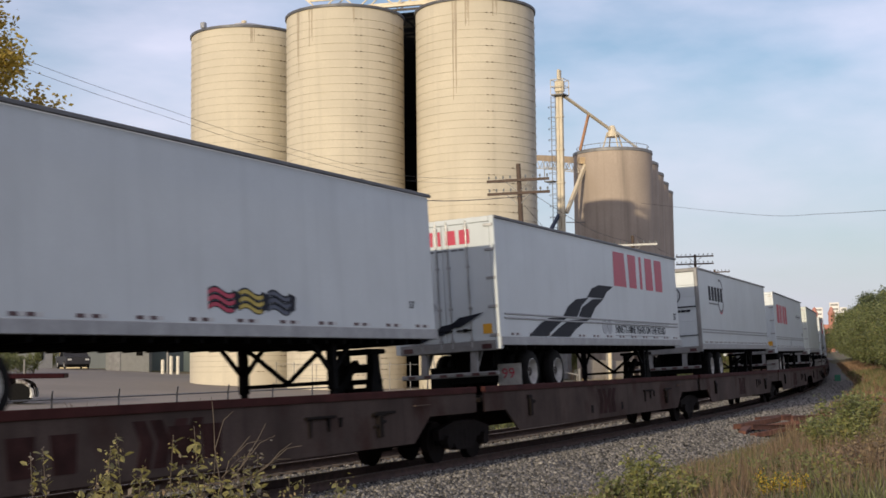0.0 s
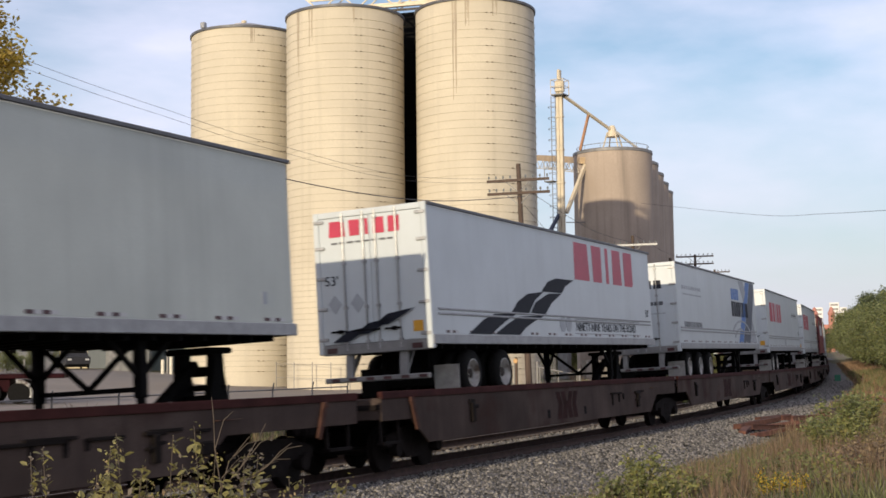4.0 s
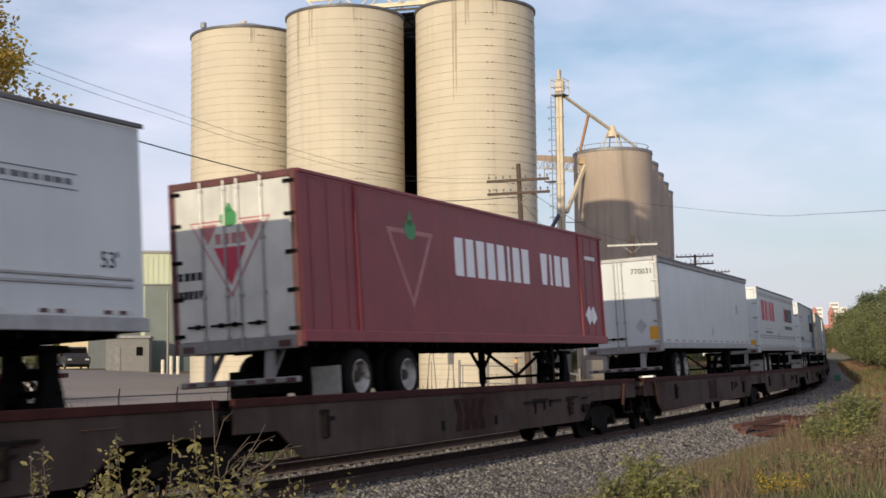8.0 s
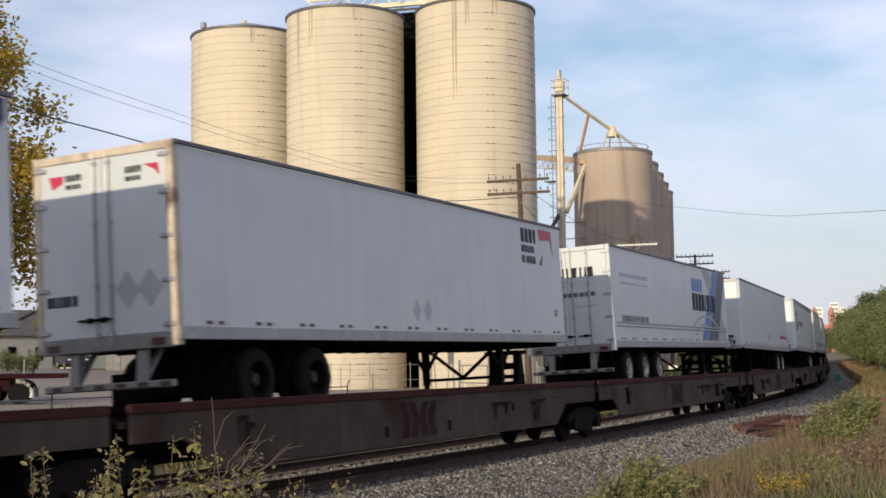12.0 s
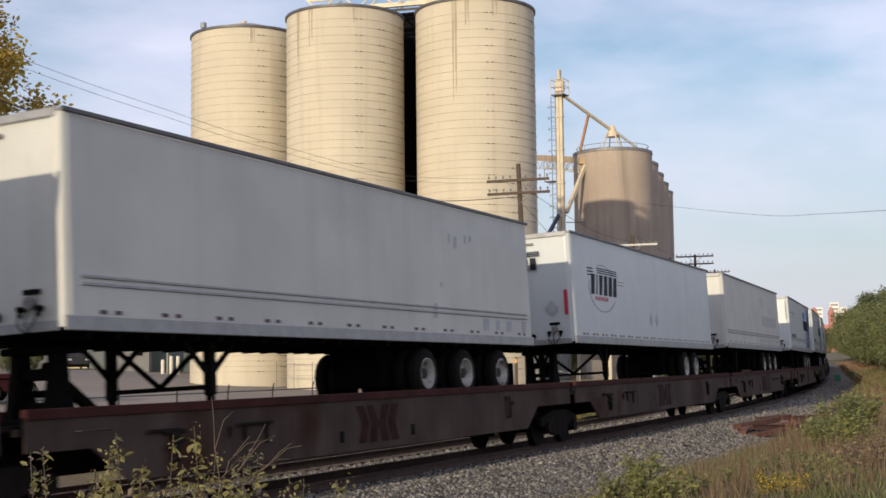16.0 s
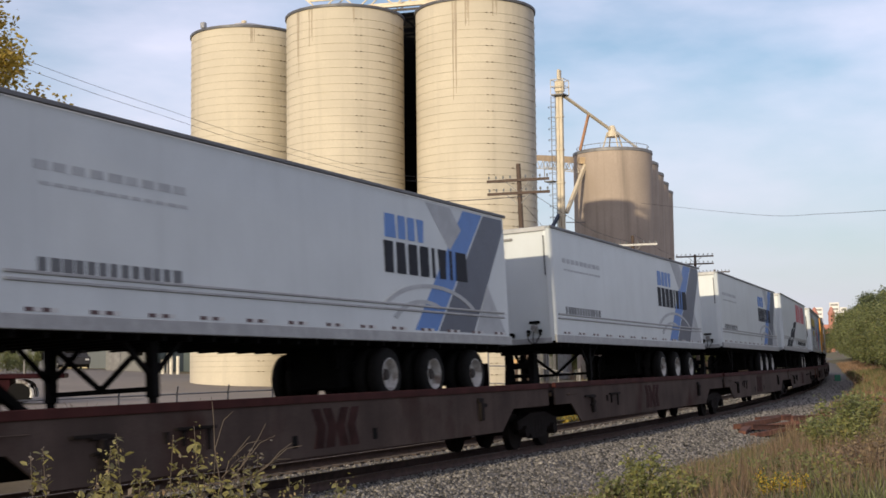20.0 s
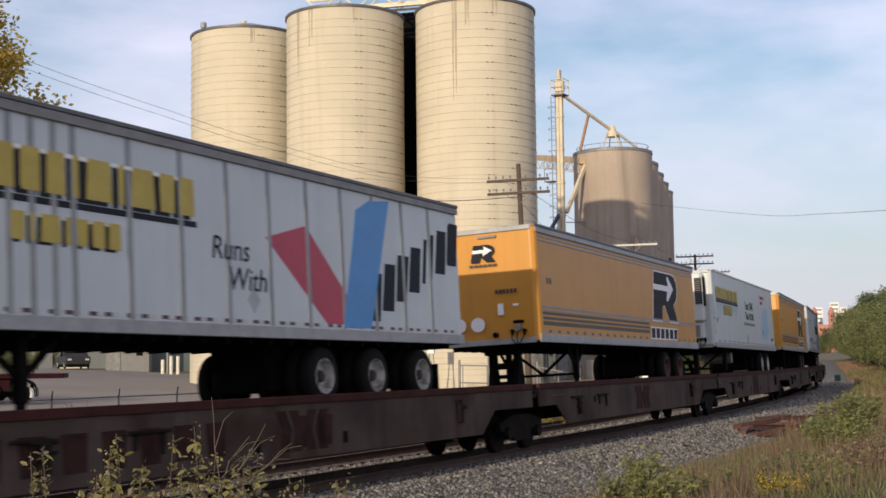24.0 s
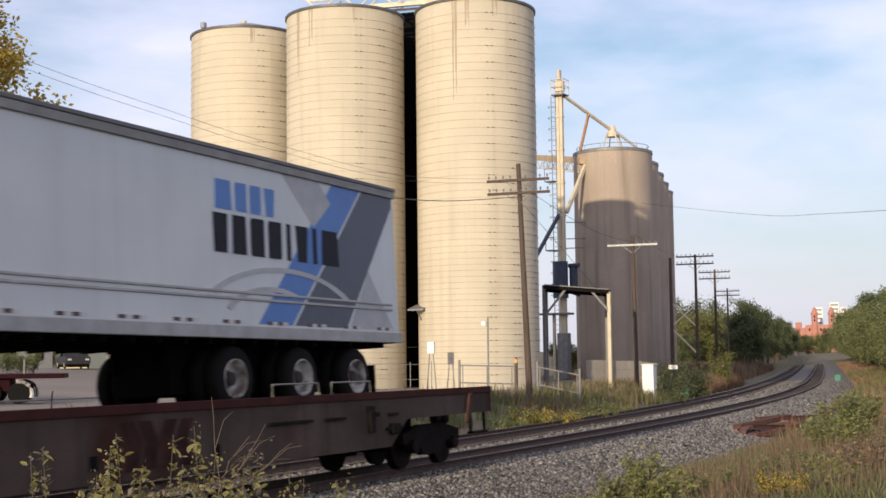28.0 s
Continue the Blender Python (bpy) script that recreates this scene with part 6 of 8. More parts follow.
def bars(fn, tr, zb, x0, z0, x1, z1, n, m, name="sign_bar"):
    rng = random.Random(int(x0 * 100) + n)
    step = (x1 - x0) / n
    for i in range(n):
        fn(tr, name, rect(x0 + i * step, z0, x0 + (i + 0.62 + 0.25 * rng.random()) * step, z1), zb, m)


def lettering(tr, text, x, z, size, m, zb, end=None, slant=0.0):
    """Readable words, in the built-in font, laid on the side (or on the end wall at x = end)."""
    if end is None:
        mat = pose(x, -WID / 2 + 0.006, zb + z, 90, 0, 0)
    else:
        mat = pose(end - 0.005, WID / 2 - x, zb + z, 90, 0, -90)
    me = WORDS[text].copy()
    me.materials.clear()
    return put("lettering", me, m, tr, m=mat @ Matrix.Diagonal((size, size, 0.4, 1)))


def ellipse(cx, cz, rx, rz, n=28, a0=0, a1=360):
    return [(cx + rx * math.cos(radians(a0 + (a1 - a0) * i / n)), cz + rz * math.sin(radians(a0 + (a1 - a0) * i / n))) for i in range(n if a1 - a0 == 360 else n + 1)]


def arc_band(cx, cz, rx, rz, w, a0, a1, n=16):
    return ellipse(cx, cz, rx, rz, n, a0, a1) + ellipse(cx, cz, rx - w, rz - w * rz / rx, n, a0, a1)[::-1]


def diamond(tr, zb, x, z, s, m=PALE_INK, fn=side_slab, end=None):
    fn(tr, "placard_holder", [(x - s * 0.8, z), (x, z - s), (x + s * 0.8, z), (x, z + s)], zb, m)


def swoosh_road(tr, zb, fn=side_slab):
    for pts in ([(1.85, 0.22), (2.67, 0.53), (3.34, 0.68), (4.65, 0.71), (3.97, 0.53), (3.39, 0.34), (3.05, 0.22)],
                [(3.29, 0.22), (3.96, 0.43), (4.8, 0.65), (6.57, 0.72), (5.77, 0.55), (5.18, 0.39), (4.8, 0.22)],
                [(4.35, 0.72), (4.83, 1.01), (5.49, 1.21), (6.53, 1.29), (5.9, 1.06), (5.45, 0.74)],
                [(5.62, 0.76), (5.98, 1.02), (6.9, 1.26), (7.87, 1.30), (7.06, 1.03), (6.57, 0.73)],
                [(6.44, 1.30), (6.92, 1.56), (7.51, 1.67), (8.85, 1.68), (8.19, 1.5), (7.87, 1.31)]):
        fn(tr, "road_stripe", pts, zb, INK, lift=0.012)


def muir_doors(tr, zb, zt):
    blocks(end_slab, tr, zb, 0.35, 2.35, 2.0, 2.68, "muinz", CRIMSON)
    bars(end_slab, tr, zb, 0.4, 2.2, 1.9, 2.24, 8, GREY_INK)
    for h, z in ((0.35, 0.16), (0.85, 0.3), (1.3, 0.46)):
        end_slab(tr, "road_stripe", [(h, z), (h + 0.35, z + 0.22), (h + 0.95, z + 0.3), (h + 0.6, z + 0.12), (h + 0.35, z)], zb, INK, -0.075)
    lettering(tr, "53'", 0.2, 1.35, 0.28, INK, zb, -0.03)
    diamond(tr, zb, 0.42, 0.95, 0.2, PALE_INK, end_slab)
    diamond(tr, zb, 0.95, 0.95, 0.2, PALE_INK, end_slab)
    end_slab(tr, "orange_placard", rect(2.2, 0.28, 2.42, 0.5), zb, AMBER)


def muir_side(big=True):
    def fn(tr, zb, zt):
        blocks(side_slab, tr, zb, 1.44, 1.43, 6.5, 2.36, "muinz", CRIMSON, 0.34)
        bars(side_slab, tr, zb, 12.05, 1.92, 14.75, 2.0, 14, GREY_INK)
        side_slab(tr, "sign_line", rect(12.0, 2.06, 14.8, 2.075), zb, GREY_INK)
        side_slab(tr, "sign_line", rect(12.0, 1.85, 14.8, 1.865), zb, GREY_INK)
        diamond(tr, zb, 7.65, 0.42, 0.19)
        diamond(tr, zb, 8.05, 0.42, 0.19)
        lettering(tr, "53'", 15.2, 0.86, 0.32, INK, zb)
    return fn


def muir_road(tr, zb, zt):
    blocks(side_slab, tr, zb, 9.0, 1.72, 14.3, 2.72, "muinz", CRIMSON, 0.34)
    swoosh_road(tr, zb)
    lettering(tr, "NINETY-NINE YEARS ON THE ROAD", 8.85, 0.36, 0.33, INK, zb)
    for z in (0.28, 0.66):
        side_slab(tr, "sign_line", rect(8.8, z, 14.7, z + 0.015), zb, GREY_INK)
    side_slab(tr, "emblem", ellipse(7.85, 0.52, 0.22, 0.2), zb, PALE_INK)
    side_slab(tr, "emblem", ellipse(8.3, 0.52, 0.22, 0.2), zb, PALE_INK)
    lettering(tr, "53'", 15.4, 0.86, 0.3, INK, zb)


def muir_echo(tr, zb, zt):
    blocks(side_slab, tr, zb, 1.45, 1.43, 6.52, 2.36, "muinz", CRIMSON, 0.34)
    bars(side_slab, tr, zb, 2.63, 0.84, 5.3, 0.92, 14, GREY_INK)
    for z in (0.7, 1.04):
        side_slab(tr, "sign_line", rect(2.6, z, 5.3, z + 0.015), zb, GREY_INK)
    for q in range(4):
        x = 10.75 + q * 0.22
        side_slab(tr, "slash_bar", rect(x, 1.5, x + 0.06 + 0.05 * q, 2.22, 0.12), zb, CRIMSON)
    blocks(side_slab, tr, zb, 11.7, 1.5, 14.7, 2.2, "ccnu", INK, 0.34, 0.1)
    lettering(tr, "OUTDOOR POWER EQUIPMENT", 10.8, 1.1, 0.26, GREY_INK, zb)
    diamond(tr, zb, 7.6, 0.77, 0.2)
    diamond(tr, zb, 8.2, 0.77, 0.2)
    side_slab(tr, "upper_rub_rail", rect(0.3, 2.55, 15.9, 2.59), zb, ALU, 0.012)
    side_slab(tr, "upper_rub_rail", rect(0.3, 2.64, 15.9, 2.68), zb, ALU, 0.012)


def metz_side(tr, zb, zt, u=1.0):
    blocks(side_slab, tr, zb, 10.28, 2.0, 11.95, 2.46, "mczt", BLUE, lift=0.004)
    blocks(side_slab, tr, zb, 10.22, 1.32, 13.95, 1.93, "unczitim", INK, 0.34, lift=0.008)
    side_slab(tr, "brace_stroke", [(12.1, 2.86), (13.25, 2.86), (13.75, 2.42), (13.15, 1.95)], zb, PALE_INK)
    side_slab(tr, "brace_stroke", [(14.25, 0.24), (15.9, 0.24), (15.0, 1.3)], zb, PALE_INK, 0.0)
    side_slab(tr, "blue_stroke", [(13.9, 2.86), (14.9, 2.86), (12.36, 0.24), (11.37, 0.24)], zb, BLUE, -0.002)
    side_slab(tr, "navy_stroke", [(14.97, 2.86), (16.02, 2.86), (16.02, 2.6), (14.15, 0.24), (12.44, 0.24)], zb, NAVY, -0.002)
    side_slab(tr, "swoosh", arc_band(12.2, 0.2, 2.5, 0.98, 0.2, 35, 148), zb, PALE_INK, 0.006)
    side_slab(tr, "swoosh", arc_band(11.8, 0.1, 1.5, 0.75, 0.16, 60, 150), zb, PALE_INK, 0.006)
    bars(side_slab, tr, zb, u - 0.05, 0.74, u + 2.95, 0.93, 13, GREY_INK)
    bars(side_slab, tr, zb, u - 0.1, 2.06, u + 3.15, 2.18, 9, PALE_INK)
    bars(side_slab, tr, zb, u, 1.86, u + 3.15, 1.91, 12, PALE_INK)


def metz_last(tr, zb, zt):
    metz_side(tr, zb, zt, 2.05)


def metz_doors(tr, zb, zt):
    blocks(end_slab, tr, zb, 0.35, 2.38, 1.2, 2.62, "mctz", BLUE)
    blocks(end_slab, tr, zb, 0.32, 2.06, 2.1, 2.34, "unczitim", INK)
    end_slab(tr, "swoosh", arc_band(1.0, 1.72, 0.75, 0.26, 0.06, 30, 150), zb, PALE_INK)
    bars(end_slab, tr, zb, 0.3, 1.5, 2.15, 1.62, 11, GREY_INK)
    bars(end_slab, tr, zb, 0.25, 1.2, 1.0, 1.24, 5, PALE_INK)
    bars(end_slab, tr, zb, 1.5, 1.2, 2.2, 1.24, 5, PALE_INK)


def metz_nose(tr, zb, zt):
    blocks(end_slab, tr, zb, 0.65, 2.3, 1.35, 2.52, "mctz", BLUE, name="sign_block")
    bars(end_slab, tr, zb, 2.42, 1.7, 2.46, 2.7, 1, GREY_INK)


def remco(tr, zb, zt):
    blocks(side_slab, tr, zb, 2.02, 1.82, 4.9, 2.36, "nczcn", INK, 0.34)
    side_slab(tr, "underline", rect(2.0, 1.68, 4.0, 1.74), zb, GREY_INK)
    side_slab(tr, "arc", arc_band(4.45, 2.1, 0.72, 0.62, 0.1, 20, 110), zb, GREY_INK)
    side_slab(tr, "arc", arc_band(4.45, 2.0, 0.65, 0.62, 0.12, 200, 345), zb, GREY_INK)
    side_slab(tr, "arc", arc_band(4.45, 1.95, 0.6, 0.6, 0.06, 235, 315), zb, CRIMSON)
    blocks(end_slab, tr, zb, 0.42, 1.9, 1.75, 2.16, "nczcn", INK, 0.34, lift=0.004)
    end_slab(tr, "arc", arc_band(1.6, 1.98, 0.36, 0.34, 0.05, 200, 430), zb, GREY_INK)
    end_slab(tr, "red_line", rect(0.12, 1.52, 1.4, 1.57), zb, CRIMSON)
    end_slab(tr, "dark_line", rect(1.4, 1.52, 2.48, 1.57), zb, INK)
    for h in (0.2, 0.95, 1.75):
        bars(end_slab, tr, zb, h, 1.36, h + 0.55, 1.44, 3, INK)
    end_slab(tr, "lower_dark_line", rect(0.12, 0.5, 2.48, 0.53), zb, INK)
    end_slab(tr, "door_handle_plate", rect(1.1, 0.4, 1.5, 0.48), zb, GREY_INK)


RUSTY_FRAME = surf("rust_stained_cream_frame", (0.50, 0.43, 0.33), 0.6, vary=0.3, scale=3, stain=(0.14, 0.08, 0.05), stain_at=0.55)
FADED_PINK = surf("faded_pink_sign_paint", (0.42, 0.17, 0.17), 0.6, vary=0.25, scale=4)


def container(tr, zb, zt):
    side_slab(tr, "triangle", [(3.22, 2.22), (5.3, 2.22), (4.26, 0.66)], zb, FADED_PINK)
    side_slab(tr, "triangle", [(3.42, 2.13), (5.1, 2.13), (4.26, 0.86)], zb, RED, 0.004)
    side_slab(tr, "leaf", ellipse(4.26, 2.22, 0.26, 0.2, 10), zb, GREEN, 0.008)
    side_slab(tr, "leaf", [(4.1, 2.3), (4.42, 2.3), (4.26, 2.62)], zb, GREEN, 0.008)
    blocks(side_slab, tr, zb, 6.34, 1.42, 10.6, 2.24, "cnunninu", SIGN_WHITE, 0.34)
    blocks(side_slab, tr, zb, 11.4, 1.45, 13.4, 2.22, "tinc", SIGN_WHITE, 0.34)
    for x in (14.75, 15.1):
        side_slab(tr, "white_patch", [(x - 0.25, 0.75), (x, 0.5), (x + 0.3, 0.7), (x + 0.05, 1.0)], zb, SIGN_WHITE, 0.02)
    for q in range(5):
        side_slab(tr, "sign_bar", rect(14.7 + q * 0.17, 2.25, 14.82 + q * 0.17, 2.35), zb, SIGN_WHITE, 0.02)
    for x in (0.02, 2.05, 14.25, 15.95):
        for d in ((-0.05, 0.05) if 1 < x < 15 else (0.0,)):
            side_slab(tr, "corner_column", rect(x + d, 0.0, x + d + 0.07, 2.9), zb, RED, 0.03)
    for x in np.arange(0.4, 15.9, 0.62):
        if not (2.0 < x < 14.2):
            side_slab(tr, "corrugation", rect(x, 0.22, x + 0.12, 2.82), zb, RED, 0.004)
    side_slab(tr, "lower_side_rail", rect(2.3, 0.0, 14.1, 0.2), zb, GREY_FRAME, 0.02)
    end_slab(tr, "triangle", [(0.42, 2.2), (2.08, 2.2), (1.25, 0.85)], zb, FADED_PINK, -0.03)
    end_slab(tr, "triangle", [(0.47, 2.17), (2.03, 2.17), (1.25, 0.92)], zb, DIRTY_WHITE, -0.034)
    end_slab(tr, "triangle", [(0.92, 1.72), (1.58, 1.72), (1.25, 1.05)], zb, CRIMSON, -0.038)
    for cx in (0.8, 1.7):
        end_slab(tr, "faded_patch", [(cx - 0.2, 2.14), (cx + 0.2, 2.14), (cx, 1.78)], zb, FADED_PINK, -0.038)
    end_slab(tr, "leaf", ellipse(1.25, 2.22, 0.19, 0.15, 9), zb, GREEN, -0.042)
    end_slab(tr, "leaf", [(1.15, 2.34), (1.35, 2.34), (1.25, 2.5)], zb, GREEN, -0.042)
    blocks(end_slab, tr, zb, 0.95, 1.78, 1.58, 1.96, "tncn", FADED_PINK, lift=0.012)
    bars(end_slab, tr, zb, 0.14, 1.2, 0.68, 1.34, 4, INK)
    bars(end_slab, tr, zb, 0.14, 0.88, 0.68, 1.02, 5, INK)
    bars(end_slab, tr, zb, 0.6, -0.06, 1.2, 0.04, 5, INK)
    bars(end_slab, tr, zb, 1.4, -0.06, 2.0, 0.04, 5, CRIMSON)


def plain_5311(tr, zb, zt):
    lettering(tr, "5311", 0.4, 2.42, 0.24, INK, zb, -0.03)
    bars(end_slab, tr, zb, 0.05, 2.55, 0.2, 2.7, 2, GREY_INK)
    side_slab(tr, "repair_patch", rect(15.2, 0.5, 15.35, 0.7), zb, PALE_INK)


def plain_770031(tr, zb, zt):
    lettering(tr, "770031", 1.72, 2.42, 0.24, INK, zb, -0.03)
    diamond(tr, zb, 1.95, 0.75, 0.24, PALE_INK, end_slab)
    end_slab(tr, "amber_placard", rect(2.22, 0.3, 2.5, 0.72), zb, AMBER)
    side_slab(tr, "grey_patch", rect(13.35, 1.42, 13.75, 1.75), zb, PALE_INK)
    diamond(tr, zb, 8.25, 0.62, 0.18)


def flags(tr, zb, zt):
    for q, (x, m) in enumerate(((8.45, CRIMSON), (9.25, YELLOW), (10.05, NAVY))):
        for r in range(3):
            z = 0.42 + r * 0.11
            pts = [(x + 0.085 * k, z + 0.05 * math.sin(k * 0.75)) for k in range(9)]
            side_slab(tr, "ribbon_shade", [(a, b - 0.015) for a, b in pts] + [(a, b + 0.09) for a, b in pts[::-1]], zb, INK)
            side_slab(tr, "ribbon", pts + [(a, b + 0.06) for a, b in pts[::-1]], zb, m, 0.004)
        side_slab(tr, "star", [(x + 0.6, 0.40), (x + 0.8, 0.45), (x + 0.83, 0.68), (x + 0.64, 0.73), (x + 0.7, 0.56)], zb, INK, 0.008)
    lettering(tr, "53'", 15.0, 0.6, 0.2, INK, zb)


def apex(tr, zb, zt):
    blocks(side_slab, tr, zb, 13.5, 2.4, 14.45, 2.74, "nnct", INK)
    blocks(side_slab, tr, zb, 13.5, 2.16, 14.3, 2.33, "munun", INK)
    blocks(side_slab, tr, zb, 13.5, 1.9, 14.35, 2.08, "cxncz".replace("x", "i"), INK)
    side_slab(tr, "red_flag", [(14.62, 2.78), (15.5, 2.78), (15.56, 2.15), (15.4, 2.55), (14.7, 2.5)], zb, CRIMSON)
    side_slab(tr, "sign_tick", [(14.6, 1.9), (14.85, 2.15), (14.75, 1.9)], zb, INK)
    diamond(tr, zb, 7.75, 0.62, 0.24)
    diamond(tr, zb, 8.25, 0.62, 0.24)
    lettering(tr, "53'", 15.4, 0.66, 0.22, INK, zb)
    for h in (0.62, 1.75):
        blocks(end_slab, tr, zb, h, 2.52, h + 0.3, 2.62, "nnct", INK)
        blocks(end_slab, tr, zb, h, 2.4, h + 0.28, 2.47, "mun", INK)
    end_slab(tr, "red_flag", [(0.3, 2.62), (0.58, 2.62), (0.56, 2.5), (0.36, 2.42)], zb, CRIMSON)
    end_slab(tr, "red_flag", [(2.1, 2.62), (2.36, 2.62), (2.38, 2.42), (2.3, 2.52)], zb, CRIMSON)
    diamond(tr, zb, 1.72, 0.8, 0.28, PALE_INK, end_slab)
    diamond(tr, zb, 2.14, 0.8, 0.28, PALE_INK, end_slab)
    bars(end_slab, tr, zb, 0.2, 0.62, 0.8, 0.78, 6, INK)


def web_bars(tr, zb, zt):
    bars(side_slab, tr, zb, 12.68, 0.62, 15.8, 0.78, 12, CRIMSON)
    diamond(tr, zb, 8.2, 0.6, 0.24)
    diamond(tr, zb, 8.85, 0.6, 0.24)


def oval_emblem(fn, tr, zb, cx, cz, r):
    fn(tr, "oval_emblem", ellipse(cx, cz, r, r * 1.08), zb, INK)
    for k in range(3):
        z = cz + r * (0.42 - 0.27 * k)
        for sg in (-1, 1):
            fn(tr, "emblem_wing", [(cx + sg * r * 0.12, z - r * 0.22), (cx + sg * r * (0.78 - 0.12 * k), z + 0.05 * r), (cx + sg * r * (0.78 - 0.12 * k), z + 0.18 * r), (cx + sg * r * 0.12, z - 0.05 * r)], zb, SIGN_WHITE, lift=0.004)
    fn(tr, "emblem_point", [(cx - 0.12 * r, cz - 0.1 * r), (cx, cz - 0.75 * r), (cx + 0.12 * r, cz - 0.1 * r), (cx, cz - 0.35 * r)], zb, SIGN_WHITE, lift=0.004)


def vitran_oval(tr, zb, zt):
    oval_emblem(side_slab, tr, zb, 2.1, 1.74, 0.56)
    blocks(side_slab, tr, zb, 3.12, 1.48, 6.4, 1.76, "nitnnn", GREY_INK, 0.34, -0.04)
    lettering(tr, "53'", 0.5, 0.56, 0.24, GREY_INK, zb)
    bars(side_slab, tr, zb, 13.2, 0.58, 14.6, 0.64, 7, PALE_INK)
    bars(side_slab, tr, zb, 0.12, 0.75, 0.22, 1.4, 1, INK)
    oval_emblem(end_slab, tr, zb, 1.25, 2.12, 0.34)
    blocks(end_slab, tr, zb, 0.7, 1.62, 1.85, 1.74, "nitnnn", GREY_INK, 0.34)
    lettering(tr, "53'", 1.15, 0.95, 0.26, INK, zb, 0.026)
    for h, z in ((0.6, 0.75), (1.85, 0.8), (1.7, 0.4)):
        end_slab(tr, "pale_sticker", ellipse(h, z, 0.15, 0.14, 10), zb, PALE_INK)


def vitran_express(tr, zb, zt):
    blocks(side_slab, tr, zb, 1.62, 1.36, 4.05, 1.92, "nitnnn", INK, 0.34, 0.12)
    for k in range(3):
        side_slab(tr, "speed_bar", rect(2.3 - 0.02 * k, 1.96 + 0.06 * k, 4.2, 1.99 + 0.06 * k), zb, INK)
        side_slab(tr, "speed_bar", rect(1.4, 1.86 + 0.09 * k, 1.9, 1.90 + 0.09 * k), zb, INK)
    for k in range(2):
        side_slab(tr, "speed_bar", rect(4.25, 1.72 + 0.09 * k, 4.85, 1.74 + 0.09 * k), zb, GREY_INK)
    side_slab(tr, "ring", arc_band(2.75, 1.55, 1.28, 0.66, 0.035, 35, 110), zb, GREY_INK)
    side_slab(tr, "ring", arc_band(2.75, 1.55, 1.28, 0.66, 0.035, 165, 330), zb, GREY_INK)
    blocks(side_slab, tr, zb, 2.0, 1.2, 3.2, 1.31, "cxncczz".replace("x", "i"), CRIMSON, 0.34)
    diamond(tr, zb, 7.7, 0.83, 0.22)
    diamond(tr, zb, 8.4, 0.83, 0.22)
    blocks(end_slab, tr, zb, 0.4, 1.98, 1.65, 2.3, "nitnnn", INK, 0.34)
    for k in range(3):
        end_slab(tr, "speed_bar", rect(0.7, 2.34 + 0.05 * k, 1.75, 2.365 + 0.05 * k), zb, INK)
    bars(end_slab, tr, zb, 0.7, 1.85, 1.3, 1.92, 5, GREY_INK)
    diamond(tr, zb, 2.0, 0.95, 0.22, PALE_INK, end_slab)
    end_slab(tr, "red_number_plate", rect(2.36, 0.75, 2.46, 1.4), zb, CRIMSON)
    end_slab(tr, "yellow_placard", rect(1.15, 0.45, 1.35, 0.7), zb, AMBER, 0.0)


def worn_express(tr, zb, zt):
    blocks(side_slab, tr, zb, 10.15, 1.12, 14.85, 1.58, "czcnczz", FADED_INK, 0.3)
    rng = random.Random(4)
    for q in range(16):
        x = 9.2 + q * 0.42
        side_slab(tr, "peeled_patch", rect(x, 0.3 + 0.1 * rng.random(), x + 0.12 + 0.14 * rng.random(), 0.52), zb, FADED_INK)
    for x, z in ((9.9, 2.1), (10.5, 2.15), (10.9, 2.0), (13.0, 1.75)):
        side_slab(tr, "peeled_patch", rect(x, z, x + 0.12, z + 0.28), zb, FADED_INK)


def worn_patches(tr, zb, zt):
    for x, z, w, h in ((11.7, 2.1, 0.1, 0.2), (11.95, 2.0, 0.16, 0.26), (12.5, 2.15, 0.1, 0.18), (12.75, 2.2, 0.12, 0.14), (10.85, 0.5, 0.18, 0.3), (11.2, 1.15, 0.12, 0.1), (13.3, 0.3, 0.3, 0.26), (14.0, 0.32, 0.2, 0.22), (14.6, 0.3, 0.3, 0.24), (15.5, 0.3, 0.24, 0.26)):
        side_slab(tr, "worn_patch", rect(x, z, x + w, z + h, 0.03), zb, PALE_INK)


def smith_words(tr, zb, x0, z0, x1, z1):
    blocks(side_slab, tr, zb, x0 - 0.1, z0 - 0.06, x1 - 0.1, z1 - 0.06, "nnucc nimimun".replace(" ", ""), INK, 0.1)
    blocks(side_slab, tr, zb, x0, z0, x1, z1, "nnuccnimimun", YELLOW, 0.34, lift=0.006)
    side_slab(tr, "underline", rect(x0 - 0.15, z0 - 0.16, x1 + 0.05, z0 - 0.07), zb, INK)
    side_slab(tr, "overline", rect(x0 + 0.6, z1 - 0.05, x1 - 0.4, z1 + 0.0), zb, SIGN_WHITE, 0.004)


